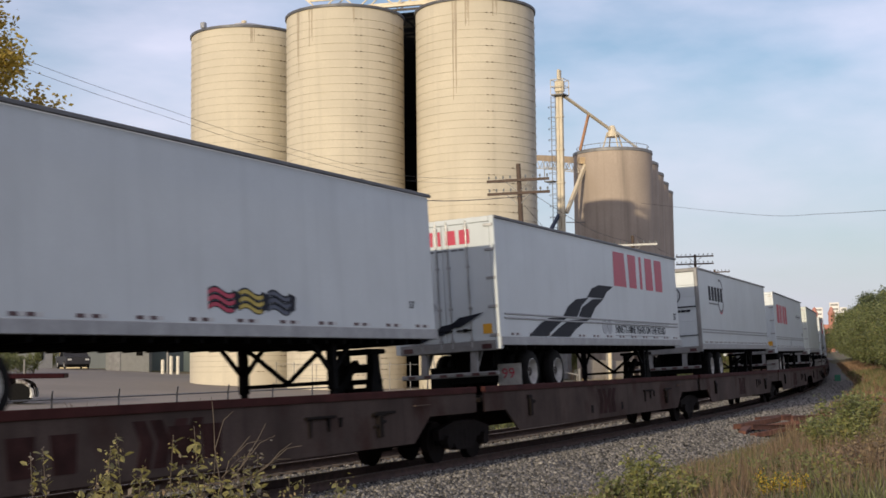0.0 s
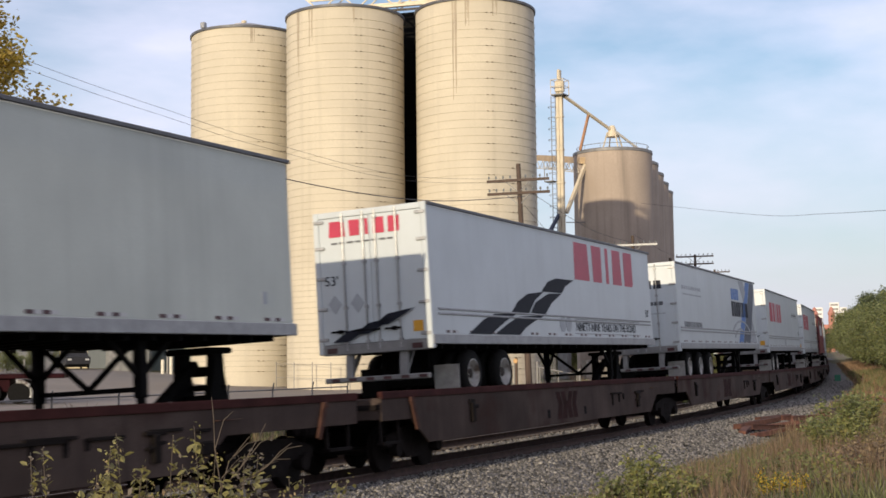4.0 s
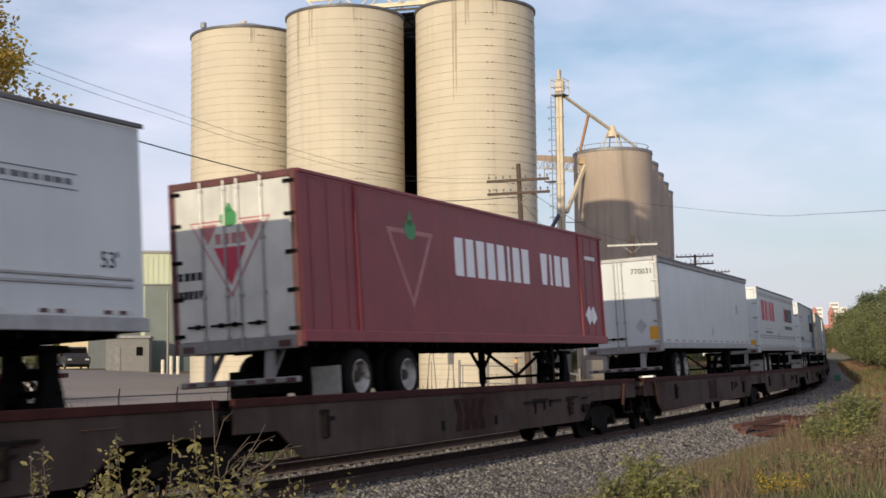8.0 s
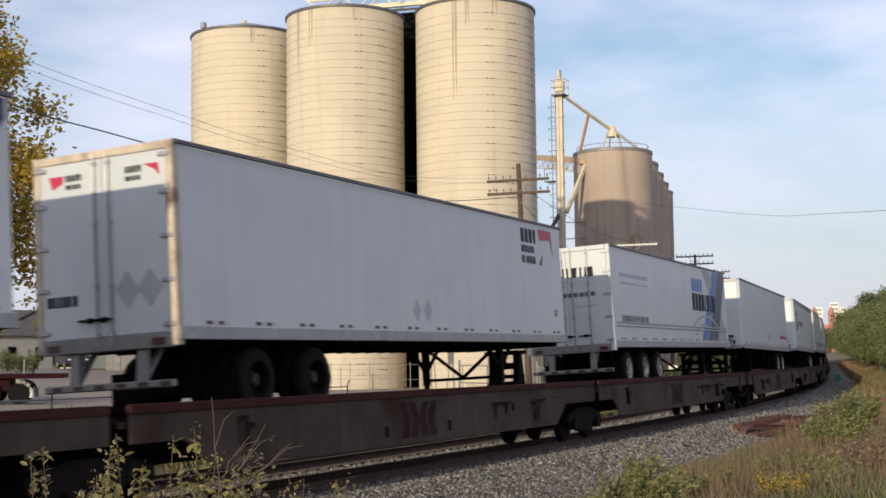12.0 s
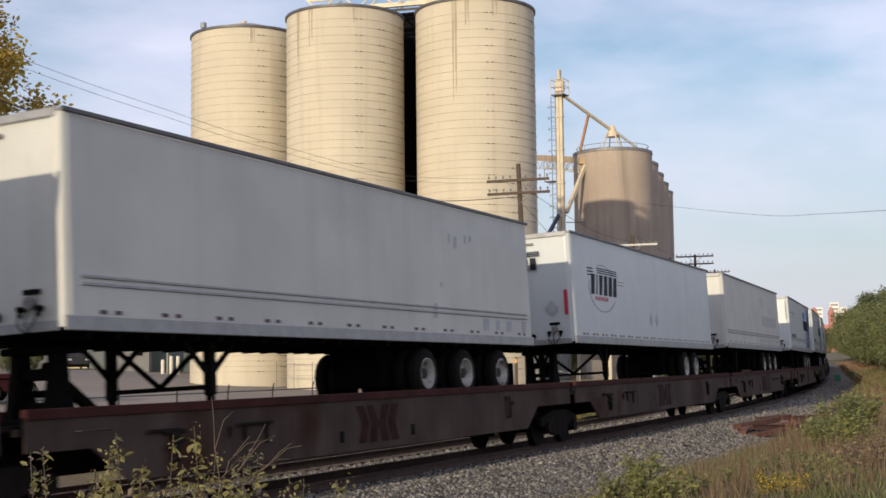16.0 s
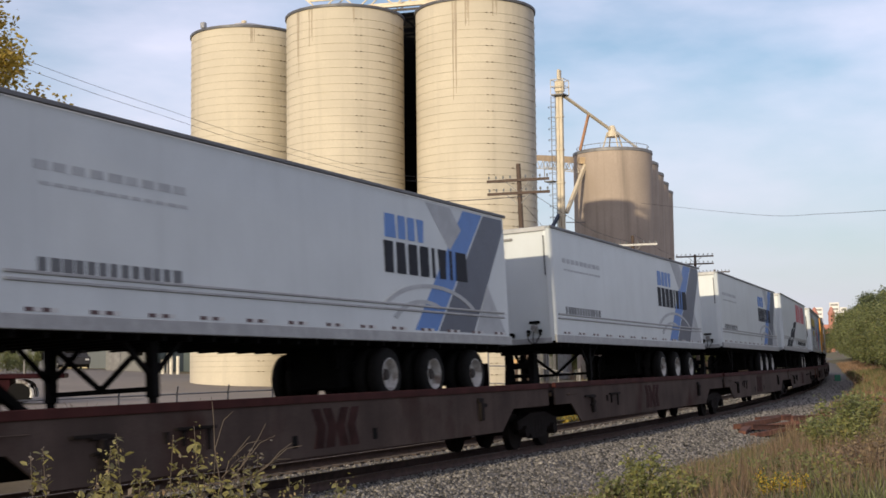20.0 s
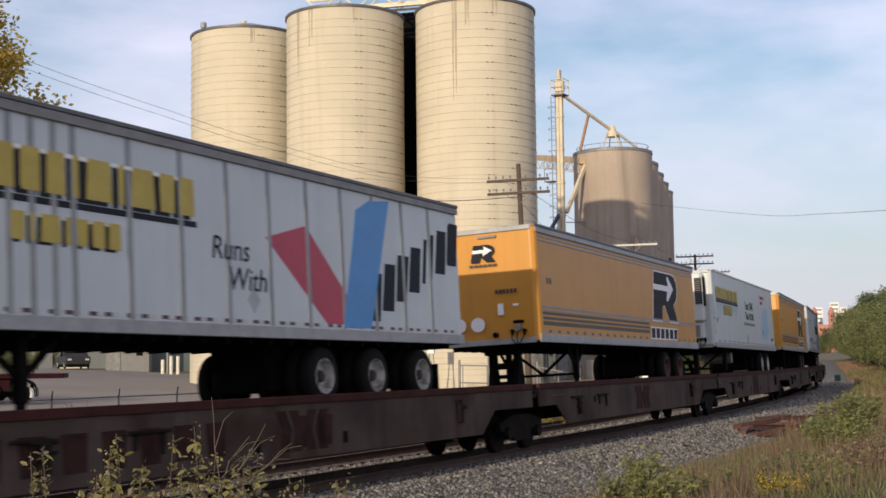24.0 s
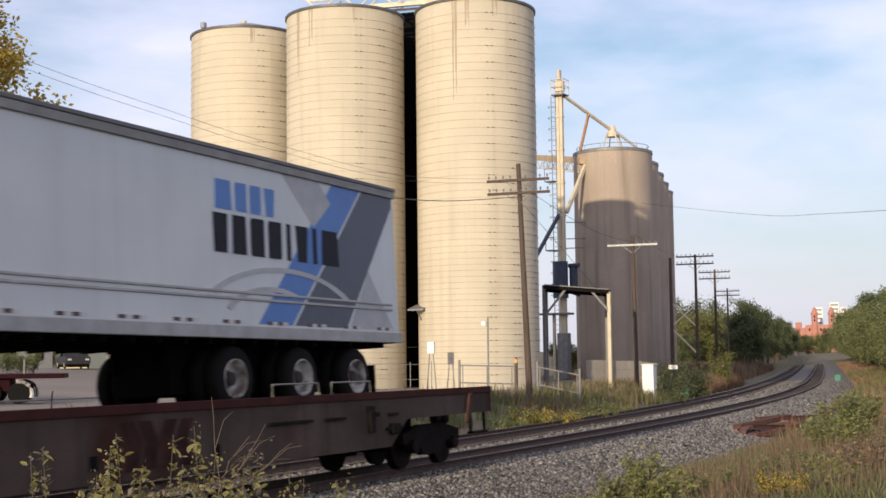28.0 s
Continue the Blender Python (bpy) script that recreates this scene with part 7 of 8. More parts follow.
def smith_valve(tr, zb, zt):
    smith_words(tr, zb, 1.45, 1.78, 6.9, 2.34)
    blocks(side_slab, tr, zb, 3.05, 1.1, 5.1, 1.45, "uimitcn", INK, 0.34)
    blocks(side_slab, tr, zb, 3.12, 1.14, 5.2, 1.5, "uimitcn", YELLOW, 0.34, lift=0.006)
    lettering(tr, "Runs", 7.28, 1.2, 0.52, INK, zb, slant=0.15)
    lettering(tr, "With", 7.7, 0.74, 0.52, INK, zb, slant=0.15)
    side_slab(tr, "red_stroke", [(8.79, 1.64), (10.04, 1.94), (12.02, 0.24), (10.7, 0.24)], zb, CRIMSON, 0.0)
    side_slab(tr, "blue_stroke", [(11.8, 2.4), (12.3, 2.62), (13.1, 2.7), (12.2, 0.24), (11.2, 0.24)], zb, MID_BLUE, 0.004)
    blocks(side_slab, tr, zb, 12.1, 0.38, 16.0, 1.28, "nnuniinc", INK, 0.2, 0.16, rise=1.42)
    diamond(tr, zb, 8.4, 0.6, 0.22)
    lettering(tr, "53", 0.95, 0.46, 0.26, INK, zb)
    end_slab(tr, "dark_placard", rect(0.7, 2.35, 1.15, 2.5), zb, GREY_INK)
    bars(end_slab, tr, zb, 0.55, 2.08, 1.25, 2.16, 5, GREY_INK)
    lettering(tr, "53", 0.75, 1.15, 0.24, INK, zb, 0.026)
    bars(end_slab, tr, zb, 2.3, 1.0, 2.36, 2.4, 1, INK)


def smith_reefer(tr, zb, zt):
    smith_words(tr, zb, 0.85, 1.9, 5.7, 2.36)
    blocks(side_slab, tr, zb, 2.25, 1.3, 4.15, 1.66, "uimitcn", INK, 0.34)
    blocks(side_slab, tr, zb, 2.3, 1.34, 4.23, 1.7, "uimitcn", YELLOW, 0.34, lift=0.006)
    rng = random.Random(8)
    for q in range(22):
        x = 0.8 + q * 0.22
        d = 0.2 + 0.5 * rng.random()
        side_slab(tr, "icicle", [(x, 1.74), (x + 0.12, 1.74), (x + 0.07, 1.74 - d)], zb, SKY_BLUE)
    lettering(tr, "Your LINK", 7.6, 1.72, 0.5, INK, zb)
    lettering(tr, "to", 7.6, 1.5, 0.26, INK, zb)
    lettering(tr, "the FUTURE", 7.75, 1.28, 0.42, INK, zb)
    bars(side_slab, tr, zb, 7.13, 1.03, 10.15, 1.14, 13, GREY_INK)
    lettering(tr, "Refrigerated", 12.1, 2.36, 0.26, CRIMSON, zb)
    lettering(tr, "Service", 12.15, 2.12, 0.26, CRIMSON, zb)
    side_slab(tr, "blue_backdrop", [(12.3, 0.6), (12.35, 1.2), (12.8, 1.75), (13.5, 2.0), (14.2, 1.85), (14.3, 0.9), (13.4, 0.5)], zb, SKY_BLUE)
    side_slab(tr, "blue_mark", [(12.3, 0.68), (12.62, 0.72), (12.5, 1.0), (12.35, 1.0)], zb, BLUE, 0.004)
    diamond(tr, zb, 7.9, 0.46, 0.22)
    lettering(tr, "53'", 0.55, 0.95, 0.26, INK, zb)
    lettering(tr, "53RD48", 14.9, 0.46, 0.2, INK, zb)
    for k, c in enumerate("53RD48"):
        lettering(tr, c, 0.06, 1.75 - 0.25 * k, 0.26, INK, zb)
    lettering(tr, "53RD48", 0.98, 1.46, 0.24, INK, zb, -0.42)
    lettering(tr, "53'", 1.25, 1.12, 0.24, INK, zb, -0.42)


def robert(tr, zb, zt):
    # dark letter-shaped emblem with a white arrow
    outline = [(10.5, 0.86), (11.62, 0.86), (11.72, 1.32), (12.0, 1.38), (12.55, 0.86), (13.6, 0.86), (13.15, 1.42), (13.55, 1.6), (13.72, 1.95), (13.66, 2.2), (13.4, 2.38), (12.95, 2.42), (10.92, 2.42)]
    side_slab(tr, "emblem_edge", [(12.1 + (x - 12.1) * 1.035, 1.64 + (z - 1.64) * 1.05) for x, z in outline], zb, SIGN_WHITE, -0.001)
    side_slab(tr, "emblem", outline, zb, INK, 0.002)
    side_slab(tr, "arrow", [(10.74, 1.84), (12.45, 1.84), (12.3, 1.55), (12.42, 1.5), (13.25, 1.95), (12.6, 2.34), (12.45, 2.3), (12.6, 2.02), (10.78, 2.02)], zb, SIGN_WHITE, 0.005)
    blocks(side_slab, tr, zb, 10.1, 0.25, 13.4, 0.64, "nnnnct", SIGN_WHITE, 0.03, 0.06, lift=0.003)
    blocks(side_slab, tr, zb, 10.16, 0.29, 13.34, 0.6, "nnnnct", INK, 0.34, 0.05, lift=0.008)
    for z, h, m, lift in ((2.50, 0.035, ALU, 0.012), (2.60, 0.035, ALU, 0.012), (0.78, 0.035, ALU, 0.012), (0.87, 0.035, ALU, 0.012)):
        side_slab(tr, "rub_rail", rect(0.25, z, 16.0, z + h), zb, m, lift)
    for z, h in ((0.68, 0.07), (0.56, 0.07), (0.42, 0.1)):
        side_slab(tr, "dark_stripe", rect(0.3, z, 10.0, z + h), zb, BROWN_INK)
    for q in range(46):
        side_slab(tr, "tape_dash", rect(0.35 + q * 0.34, 0.24, 0.35 + q * 0.34 + 0.17, 0.31), zb, LENS_RED if q % 2 else FLAP_WHITE)
    bars(side_slab, tr, zb, 0.7, 1.45, 1.1, 1.6, 2, BROWN_INK)
    end_slab(tr, "emblem", [(0.9, 2.05), (1.12, 2.05), (1.18, 2.18), (1.32, 2.05), (1.55, 2.05), (1.45, 2.2), (1.55, 2.3), (1.52, 2.42), (1.4, 2.48), (0.98, 2.48)], zb, INK)
    end_slab(tr, "arrow", [(0.95, 2.28), (1.25, 2.28), (1.22, 2.2), (1.48, 2.33), (1.26, 2.44), (1.28, 2.36), (0.97, 2.36)], zb, SIGN_WHITE, lift=0.005)
    bars(end_slab, tr, zb, 0.86, 1.94, 1.6, 2.0, 6, BROWN_INK)
    bars(end_slab, tr, zb, 1.5, 1.25, 2.1, 1.35, 6, BROWN_INK)
    for h in (0.5, 1.0):
        end_slab(tr, "round_sticker", ellipse(h, 0.52, 0.19, 0.18, 12), zb, SIGN_WHITE if tr.name.endswith("6") else BROWN_INK)
    end_slab(tr, "pale_plate", rect(1.55, 0.72, 1.7, 1.0), zb, SIGN_WHITE)
    end_slab(tr, "pale_plate", rect(1.95, 0.92, 2.1, 0.98), zb, SIGN_WHITE)


def flaps_99(tr, zb, zt):
    for k, c in enumerate(("9", "9")):
        cu = lettering(tr, "99", 1.42, -0.7, 0.34, CRIMSON, zb, None) if k == 0 else None
        if cu:
            cu.matrix_basis = pose(1.46, -0.68, 0.22, 90, 0, -90) @ Matrix.Diagonal((0.34, 0.34, 0.4, 1))


# ---- what each trailer looks like, from the train's front to its rear
def S(label, *art, **kw):
    return dict(label=label, art=art, **kw)


TRI = (1.75, 3.65, 5.5)
POST_GREY = surf("dull_grey_wall_post", (0.27, 0.285, 0.29), 0.6, vary=0.15, scale=3, streak=0.3)
MUIR = "white box trailer with large crimson lettering and grey rails"
MUIR_ROAD = "white box trailer with crimson lettering and dark road-stripe graphic"
METZ_D = "white tri-axle trailer with blue and navy crossed stripes, doors leading"
METZ_N = "white tri-axle trailer with blue and navy crossed stripes, nose leading"
SPECS = [
    S("plain white trailer with small coloured ribbon emblem", flags, dash=13),
    S(MUIR_ROAD, muir_road, muir_doors, flaps_99, belt=True, flap=FLAP_WHITE),
    S("white trailer with navy lettering, grey frame and roll-up door", remco, belt=True, rollup=True, frame=GREY_FRAME, top=GREY_FRAME, dash=16),
    S(MUIR, muir_side(), muir_doors, belt=True, flap=FLAP_WHITE),
    S("plain pale grey-green older box trailer with swing doors", plain_5311, paint=WHITE_GREEN, rods=1, dash=12),
    S(MUIR_ROAD, muir_road, muir_doors, belt=True, flap=FLAP_WHITE, dh=-0.05),
    S(METZ_D, metz_side, metz_doors, belt=True, axles=TRI, flap=FLAP_WHITE),
    S(MUIR, muir_side(), muir_doors, belt=True, flap=FLAP_WHITE),
    S(MUIR, muir_side(), muir_doors, belt=True, flap=FLAP_WHITE),
    S("faded red container on a wheeled chassis with dirty white doors", container, paint=RED, door=DIRTY_WHITE, frame=surf("dull_dark_red_frame", (0.10, 0.03, 0.03), 0.7, vary=0.35, scale=3, stain=(0.05, 0.035, 0.03)), hinge=BLACK, roof=RED, top=RED, rail=RED, tape=False, axles=(2.14, 4.05), flap=FLAP_WHITE),
    S("plain white box trailer with grey metal door frame", plain_770031, frame=ALU, rods=1, axles=(2.39, 3.64), dash=14, dh=0.03, cove=True),
    S("white box trailer with crimson lettering and dark sign blocks", muir_echo, muir_doors, belt=True, flap=FLAP_WHITE, dh=-0.03),
    S(METZ_D, metz_side, metz_doors, belt=True, axles=(2.02, 3.9, 5.75), flap=FLAP_WHITE),
    S("white box trailer with small navy and red sign", apex, frame=RUSTY_FRAME, rim=BLACK, rods=1, dash=12),
    S(METZ_D, metz_side, metz_doors, belt=True, axles=(1.67, 3.54, 5.24)),
    S("plain white nose-first trailer with small crimson lettering bars", web_bars, dash=12),
    S("white nose-first trailer with dark oval emblem", vitran_oval, axles=(2.4, 3.74), dash=14, cove=True, covem=ALU),
    S("older white tri-axle trailer with worn grey patches", worn_patches, paint=WHITE_OLD, belt=True, axles=TRI, dash=12),
    S("white nose-first trailer with slanted navy lettering in a ring", vitran_express, axles=(2.37, 3.79), dash=18),
    S("older white tri-axle trailer with peeling grey lettering", worn_express, paint=WHITE_OLD, belt=True, axles=TRI),
    S(METZ_N, metz_side, metz_nose, belt=True, axles=TRI),
    S(METZ_N, metz_side, metz_nose, belt=True, axles=(1.8, 3.83, 5.73), dh=0.04),
    S(METZ_N, metz_side, metz_nose, belt=True, axles=TRI),
    S(METZ_N, metz_side, metz_nose, belt=True, axles=TRI),
    S(MUIR_ROAD, muir_road, belt=True),
    S("white ribbed trailer with yellow lettering and red and blue strokes", smith_valve, posts=True, postm=POST_GREY, axles=TRI, dash=20, cove=True),
    S("yellow-orange nose-first trailer with dark emblem and white arrow", robert, paint=ORANGE, rim=RIM_RED, cove=True, covem=ALU, tape=False, axles=(2.3, 3.98), dh=-0.05),
    S("white refrigerated trailer with yellow lettering and blue icicles", smith_reefer, reefer=True, dash=14, top=WHITE_OLD),
    S("yellow-orange nose-first trailer with dark emblem and white arrow", robert, paint=ORANGE, rim=RIM_RED, cove=True, covem=ALU, tape=False, axles=(2.3, 3.98)),
    S(METZ_N, metz_last, metz_nose, belt=True, axles=(1.55, 3.37, 5.31), dh=0.03, cove=True),
]
# ---- plants
def leaf_cloud(rng, centres, spread, n, size, flat=0.5, aspect=0.55):
    """n small bent leaves round the given centres."""
    c = np.asarray(centres)[rng.integers(0, len(centres), n)]
    p = c + rng.normal(0, 1, (n, 3)) * spread
    d = rng.normal(0, 1, (n, 3))
    d[:, 2] *= flat
    d /= np.linalg.norm(d, axis=1)[:, None]
    w = np.cross(d, rng.normal(0, 1, (n, 3)))
    w /= np.linalg.norm(w, axis=1)[:, None] + 1e-9
    s = (size * rng.uniform(0.6, 1.3, n))[:, None]
    up = np.cross(d, w)
    v = np.stack([p - d * s, p + w * s * aspect + up * s * 0.12, p + d * s, p - w * s * aspect + up * s * 0.12], 1)
    f = np.arange(n * 4).reshape(n, 4)
    return v.reshape(-1, 3), f


def tree_mesh(key, seed, h, r, leaf, n, material, trunk_r=0.16, low=0.25, clumps=46, loose=0.17):
    """Trunk, limbs and a crown with an uneven outline."""
    rng = np.random.default_rng(seed)
    bm = bmesh.new()
    tips = []
    top = Vector((rng.normal(0, 0.04) * h, rng.normal(0, 0.04) * h, h * 0.8))
    rod(bm, (0, 0, -0.3), top * 0.5, trunk_r, 8, trunk_r * 0.65)
    rod(bm, top * 0.5, top, trunk_r * 0.65, 8, trunk_r * 0.2)
    for k in range(11):
        f = low + (0.9 - low) * rng.random()
        a = rng.uniform(0, 6.283)
        base = top * f
        reach = r * (0.55 + 0.5 * rng.random()) * (1.15 - 0.5 * f)
        tip = base + Vector((math.cos(a) * reach, math.sin(a) * reach, reach * rng.uniform(0.2, 0.8)))
        rod(bm, base, tip, trunk_r * 0.35, 6, trunk_r * 0.08)
        tips.append(tip)
    trunk = bpy.data.meshes.new(key + "_trunk")
    bm.to_mesh(trunk)
    bm.free()
    trunk.materials.append(BARK)
    cs = []
    while len(cs) < clumps:
        q = rng.normal(0, 1, 3)
        q /= np.linalg.norm(q)
        q *= rng.random() ** 0.4 * (0.8 + 0.35 * rng.random())
        z = h * (low + (1 - low) * (q[2] * 0.5 + 0.5))
        k = 1.0 - 0.35 * max(0, q[2])
        cs.append((q[0] * r * k, q[1] * r * k, z))
    v, f = leaf_cloud(rng, cs + [tuple(t) for t in tips], r * loose, n, leaf)
    crown = arrays(key + "_crown", v, f, material)
    return trunk, crown


def plant_tree(kind, x, y, scale, turn, label, group="", sink=0.0, name="tree", squash=1.0):
    ob = holder(name, label, "tree", group, pose(x, y, ground_z(x, y) - sink, 0, 0, turn))
    ob.scale = (scale, scale, scale * squash)
    put("trunk", kind[0], BARK, ob)
    put("crown", kind[1], kind[1].materials[0], ob)
    return ob


def blades(name, xy, z, h, material, label, seed, lean=0.35, width=0.012):
    rng = np.random.default_rng(seed)
    n = len(xy)
    a = rng.uniform(0, 6.283, n)
    hh = h * rng.uniform(0.55, 1.25, n)
    b = np.column_stack([xy, z])
    side = np.column_stack([np.cos(a), np.sin(a), np.zeros(n)]) * (width * rng.uniform(0.6, 1.4, n))[:, None]
    d = rng.uniform(0, 6.283, n)
    bend = np.column_stack([np.cos(d), np.sin(d), np.zeros(n)]) * (hh * lean * rng.random(n))[:, None]
    mid = b + bend * 0.35 + np.array([0, 0, 1.0]) * (hh * 0.6)[:, None]
    tip = b + bend + np.array([0, 0, 1.0]) * hh[:, None]
    v = np.stack([b - side, b + side, mid + side * 0.8, mid - side * 0.8, tip + side * 0.15, tip - side * 0.15], 1)
    i = (np.arange(n) * 6)[:, None]
    f = np.stack([i + [0, 1, 2, 3], i + [3, 2, 4, 5]], 1).reshape(-1, 4)
    return tagged(new(name, arrays(name, v.reshape(-1, 3), f, material)), label, "grass", kind="stuff")


def scatter(seed, n, s0, s1, n0, n1, patch=None, power=1.0):
    """Places beside the track: along s0..s1, across n0..n1; patch thins them by noise."""
    rng = np.random.default_rng(seed)
    s = s0 + (s1 - s0) * rng.random(n) ** power
    nn = rng.uniform(n0, n1, n)
    p = lay(s, nn, 0.0)[:, :2]
    if patch is not None:
        sc, lim = patch
        keep = np.array([noise.noise(Vector((x * sc, y * sc, seed * 3.1))) > lim for x, y in p])
        p = p[keep]
    z = np.array([ground_z(x, y) for x, y in p]) - 0.02
    return p, z


DRY = leafy("dry_tan_grass", (0.21, 0.155, 0.088), 0.5, (0.14, 0.10, 0.06), 0.3)
REDDISH = leafy("reddish_seed_grass", (0.165, 0.11, 0.07), 0.5, (0.24, 0.165, 0.095), 0.3)
OLIVE = leafy("olive_green_grass", (0.115, 0.128, 0.046), 0.5, (0.19, 0.17, 0.07), 0.3)
GREY_STALK = leafy("grey_brown_stalks", (0.10, 0.085, 0.07), 0.5, (0.17, 0.14, 0.11), 0.2)
ORANGE_GRASS = leafy("orange_tan_grass", (0.235, 0.148, 0.085), 0.4, (0.30, 0.185, 0.10), 0.3)
GOLD = leafy("goldenrod_yellow", (0.52, 0.36, 0.035), 0.3, (0.26, 0.20, 0.04), 0.3)
LEAF = leafy("dull_green_leaves", (0.145, 0.165, 0.062), 0.5, (0.23, 0.21, 0.075), 0.4)
LEAF_DARK = leafy("dark_green_leaves", (0.085, 0.105, 0.045), 0.5, (0.14, 0.15, 0.06), 0.35)
LEAF_WARM = leafy("yellow_green_leaves", (0.16, 0.17, 0.055), 0.4, (0.26, 0.21, 0.07), 0.35)
LEAF_AUTUMN = leafy("turning_yellow_leaves", (0.40, 0.30, 0.06), 0.5, (0.58, 0.40, 0.09), 0.55)
WEED_LEAF = leafy("yellowing_weed_leaves", (0.24, 0.215, 0.075), 0.4, (0.29, 0.20, 0.115), 0.35)


def build_grass():
    p, z = scatter(1, 28000, 14, 75, -13, -3.3, (0.5, 0.0), 1.4)
    blades("dry_grass", p, z, 0.34, DRY, "dry tan grass beside the railway", 11, 0.6, 0.009)
    p, z = scatter(2, 92000, 14, 80, -14, -3.0, (0.35, -0.4), 1.4)
    blades("green_grass", p, z, 0.3, OLIVE, "olive green grass beside the railway", 12, 0.7, 0.012)
    p, z = scatter(3, 9000, 14, 75, -13, -3.5, (0.45, 0.02), 1.3)
    blades("seed_grass", p, z, 0.46, REDDISH, "reddish brown seeding grass", 13, 0.5, 0.007)
    p, z = scatter(21, 8500, 16.5, 34, -10.5, -5.0, (0.6, 0.02), 1.0)
    blades("tall_seed_grass", p, z, 0.56, REDDISH, "tall reddish tan seeding grass beside the railway", 31, 0.35, 0.006)
    p, z = scatter(22, 7000, 38, 60, -9.0, -4.2, (0.4, -0.1), 1.0)
    blades("tan_stalks", p, z, 0.75, DRY, "tall tan stalks round the scrap heap", 32, 0.3, 0.009)
    p, z = scatter(8, 15000, 14, 60, -13, -3.3, (0.6, -0.05), 1.4)
    blades("dead_stalks", p, z, 0.40, GREY_STALK, "grey brown dead stalks among the grass", 18, 0.5, 0.006)
    p, z = scatter(4, 30000, 58, 330, -24, -2.9, None, 1.5)
    blades("far_dry_grass", p, z, 0.5, ORANGE_GRASS, "orange tan grass on the far verge", 14, 0.6, 0.03)
    p, z = scatter(9, 16000, 52, 200, -14, -3.0, (0.16, 0.0), 1.3)
    blades("far_green_grass", p, z, 0.6, OLIVE, "dark green grass on the far verge", 19, 0.6, 0.03)
    p, z = scatter(5, 16000, 24, 120, 7.9, 12.8, (0.4, -0.1))
    blades("bank_grass", p, z, 0.6, OLIVE, "grass on the bank below the yard", 15, 0.5, 0.02)
    p, z = scatter(6, 12000, 24, 150, 8.2, 13.5, (0.3, 0.05))
    blades("bank_dry_grass", p, z, 0.7, DRY, "dry grass on the bank below the yard", 16, 0.5, 0.02)
    p, z = scatter(10, 8000, 104, 142, 7.9, 10.5)
    blades("orange_bank_grass", p, z, 1.1, ORANGE_GRASS, "tall orange tan grass on the bank", 20, 0.4, 0.025)
    p, z = scatter(7, 9000, 116, 260, 9.0, 22)
    blades("far_bank_grass", p, z, 1.2, REDDISH, "tall reddish grass on the far bank", 17, 0.4, 0.05)


def leafy_clump(name, label, x, y, h, r, material, n, leaf, seed, stems=9, tips=None, category="shrub", group=""):
    """A low shrub or weed clump: thin stems with leaves along them."""
    rng = np.random.default_rng(seed)
    z = ground_z(x, y)
    ob = holder(name, label, category, group, pose(x, y, z))
    cs = []
    for k in range(stems):
        a, q = rng.uniform(0, 6.283), r * rng.random() ** 0.6
        top = Vector((math.cos(a) * q, math.sin(a) * q, h * rng.uniform(0.6, 1.0)))
        foot = Vector((math.cos(a) * q * 0.3, math.sin(a) * q * 0.3, -0.05))
        bm = bmesh.new()
        rod(bm, foot, foot.lerp(top, 0.5) + Vector((0, 0, 0.04)), 0.012, 5, 0.008)
        rod(bm, foot.lerp(top, 0.5) + Vector((0, 0, 0.04)), top, 0.008, 5, 0.003)
        part("stem", bm, STEM, ob)
        cs += [tuple(foot.lerp(top, f)) for f in (0.35, 0.5, 0.62, 0.74, 0.84, 0.92, 1.0)]
    v, f = leaf_cloud(rng, cs, r * 0.13, n, leaf)
    part_me = arrays("foliage", v, f, material)
    put("foliage", part_me, material, ob)
    if tips:
        v, f = leaf_cloud(rng, [c for c in cs if c[2] > h * 0.55], r * 0.10, n, leaf * 0.6)
        put("flower_heads", arrays("flower_heads", v, f, tips), tips, ob, "small yellow flower heads")
    return ob


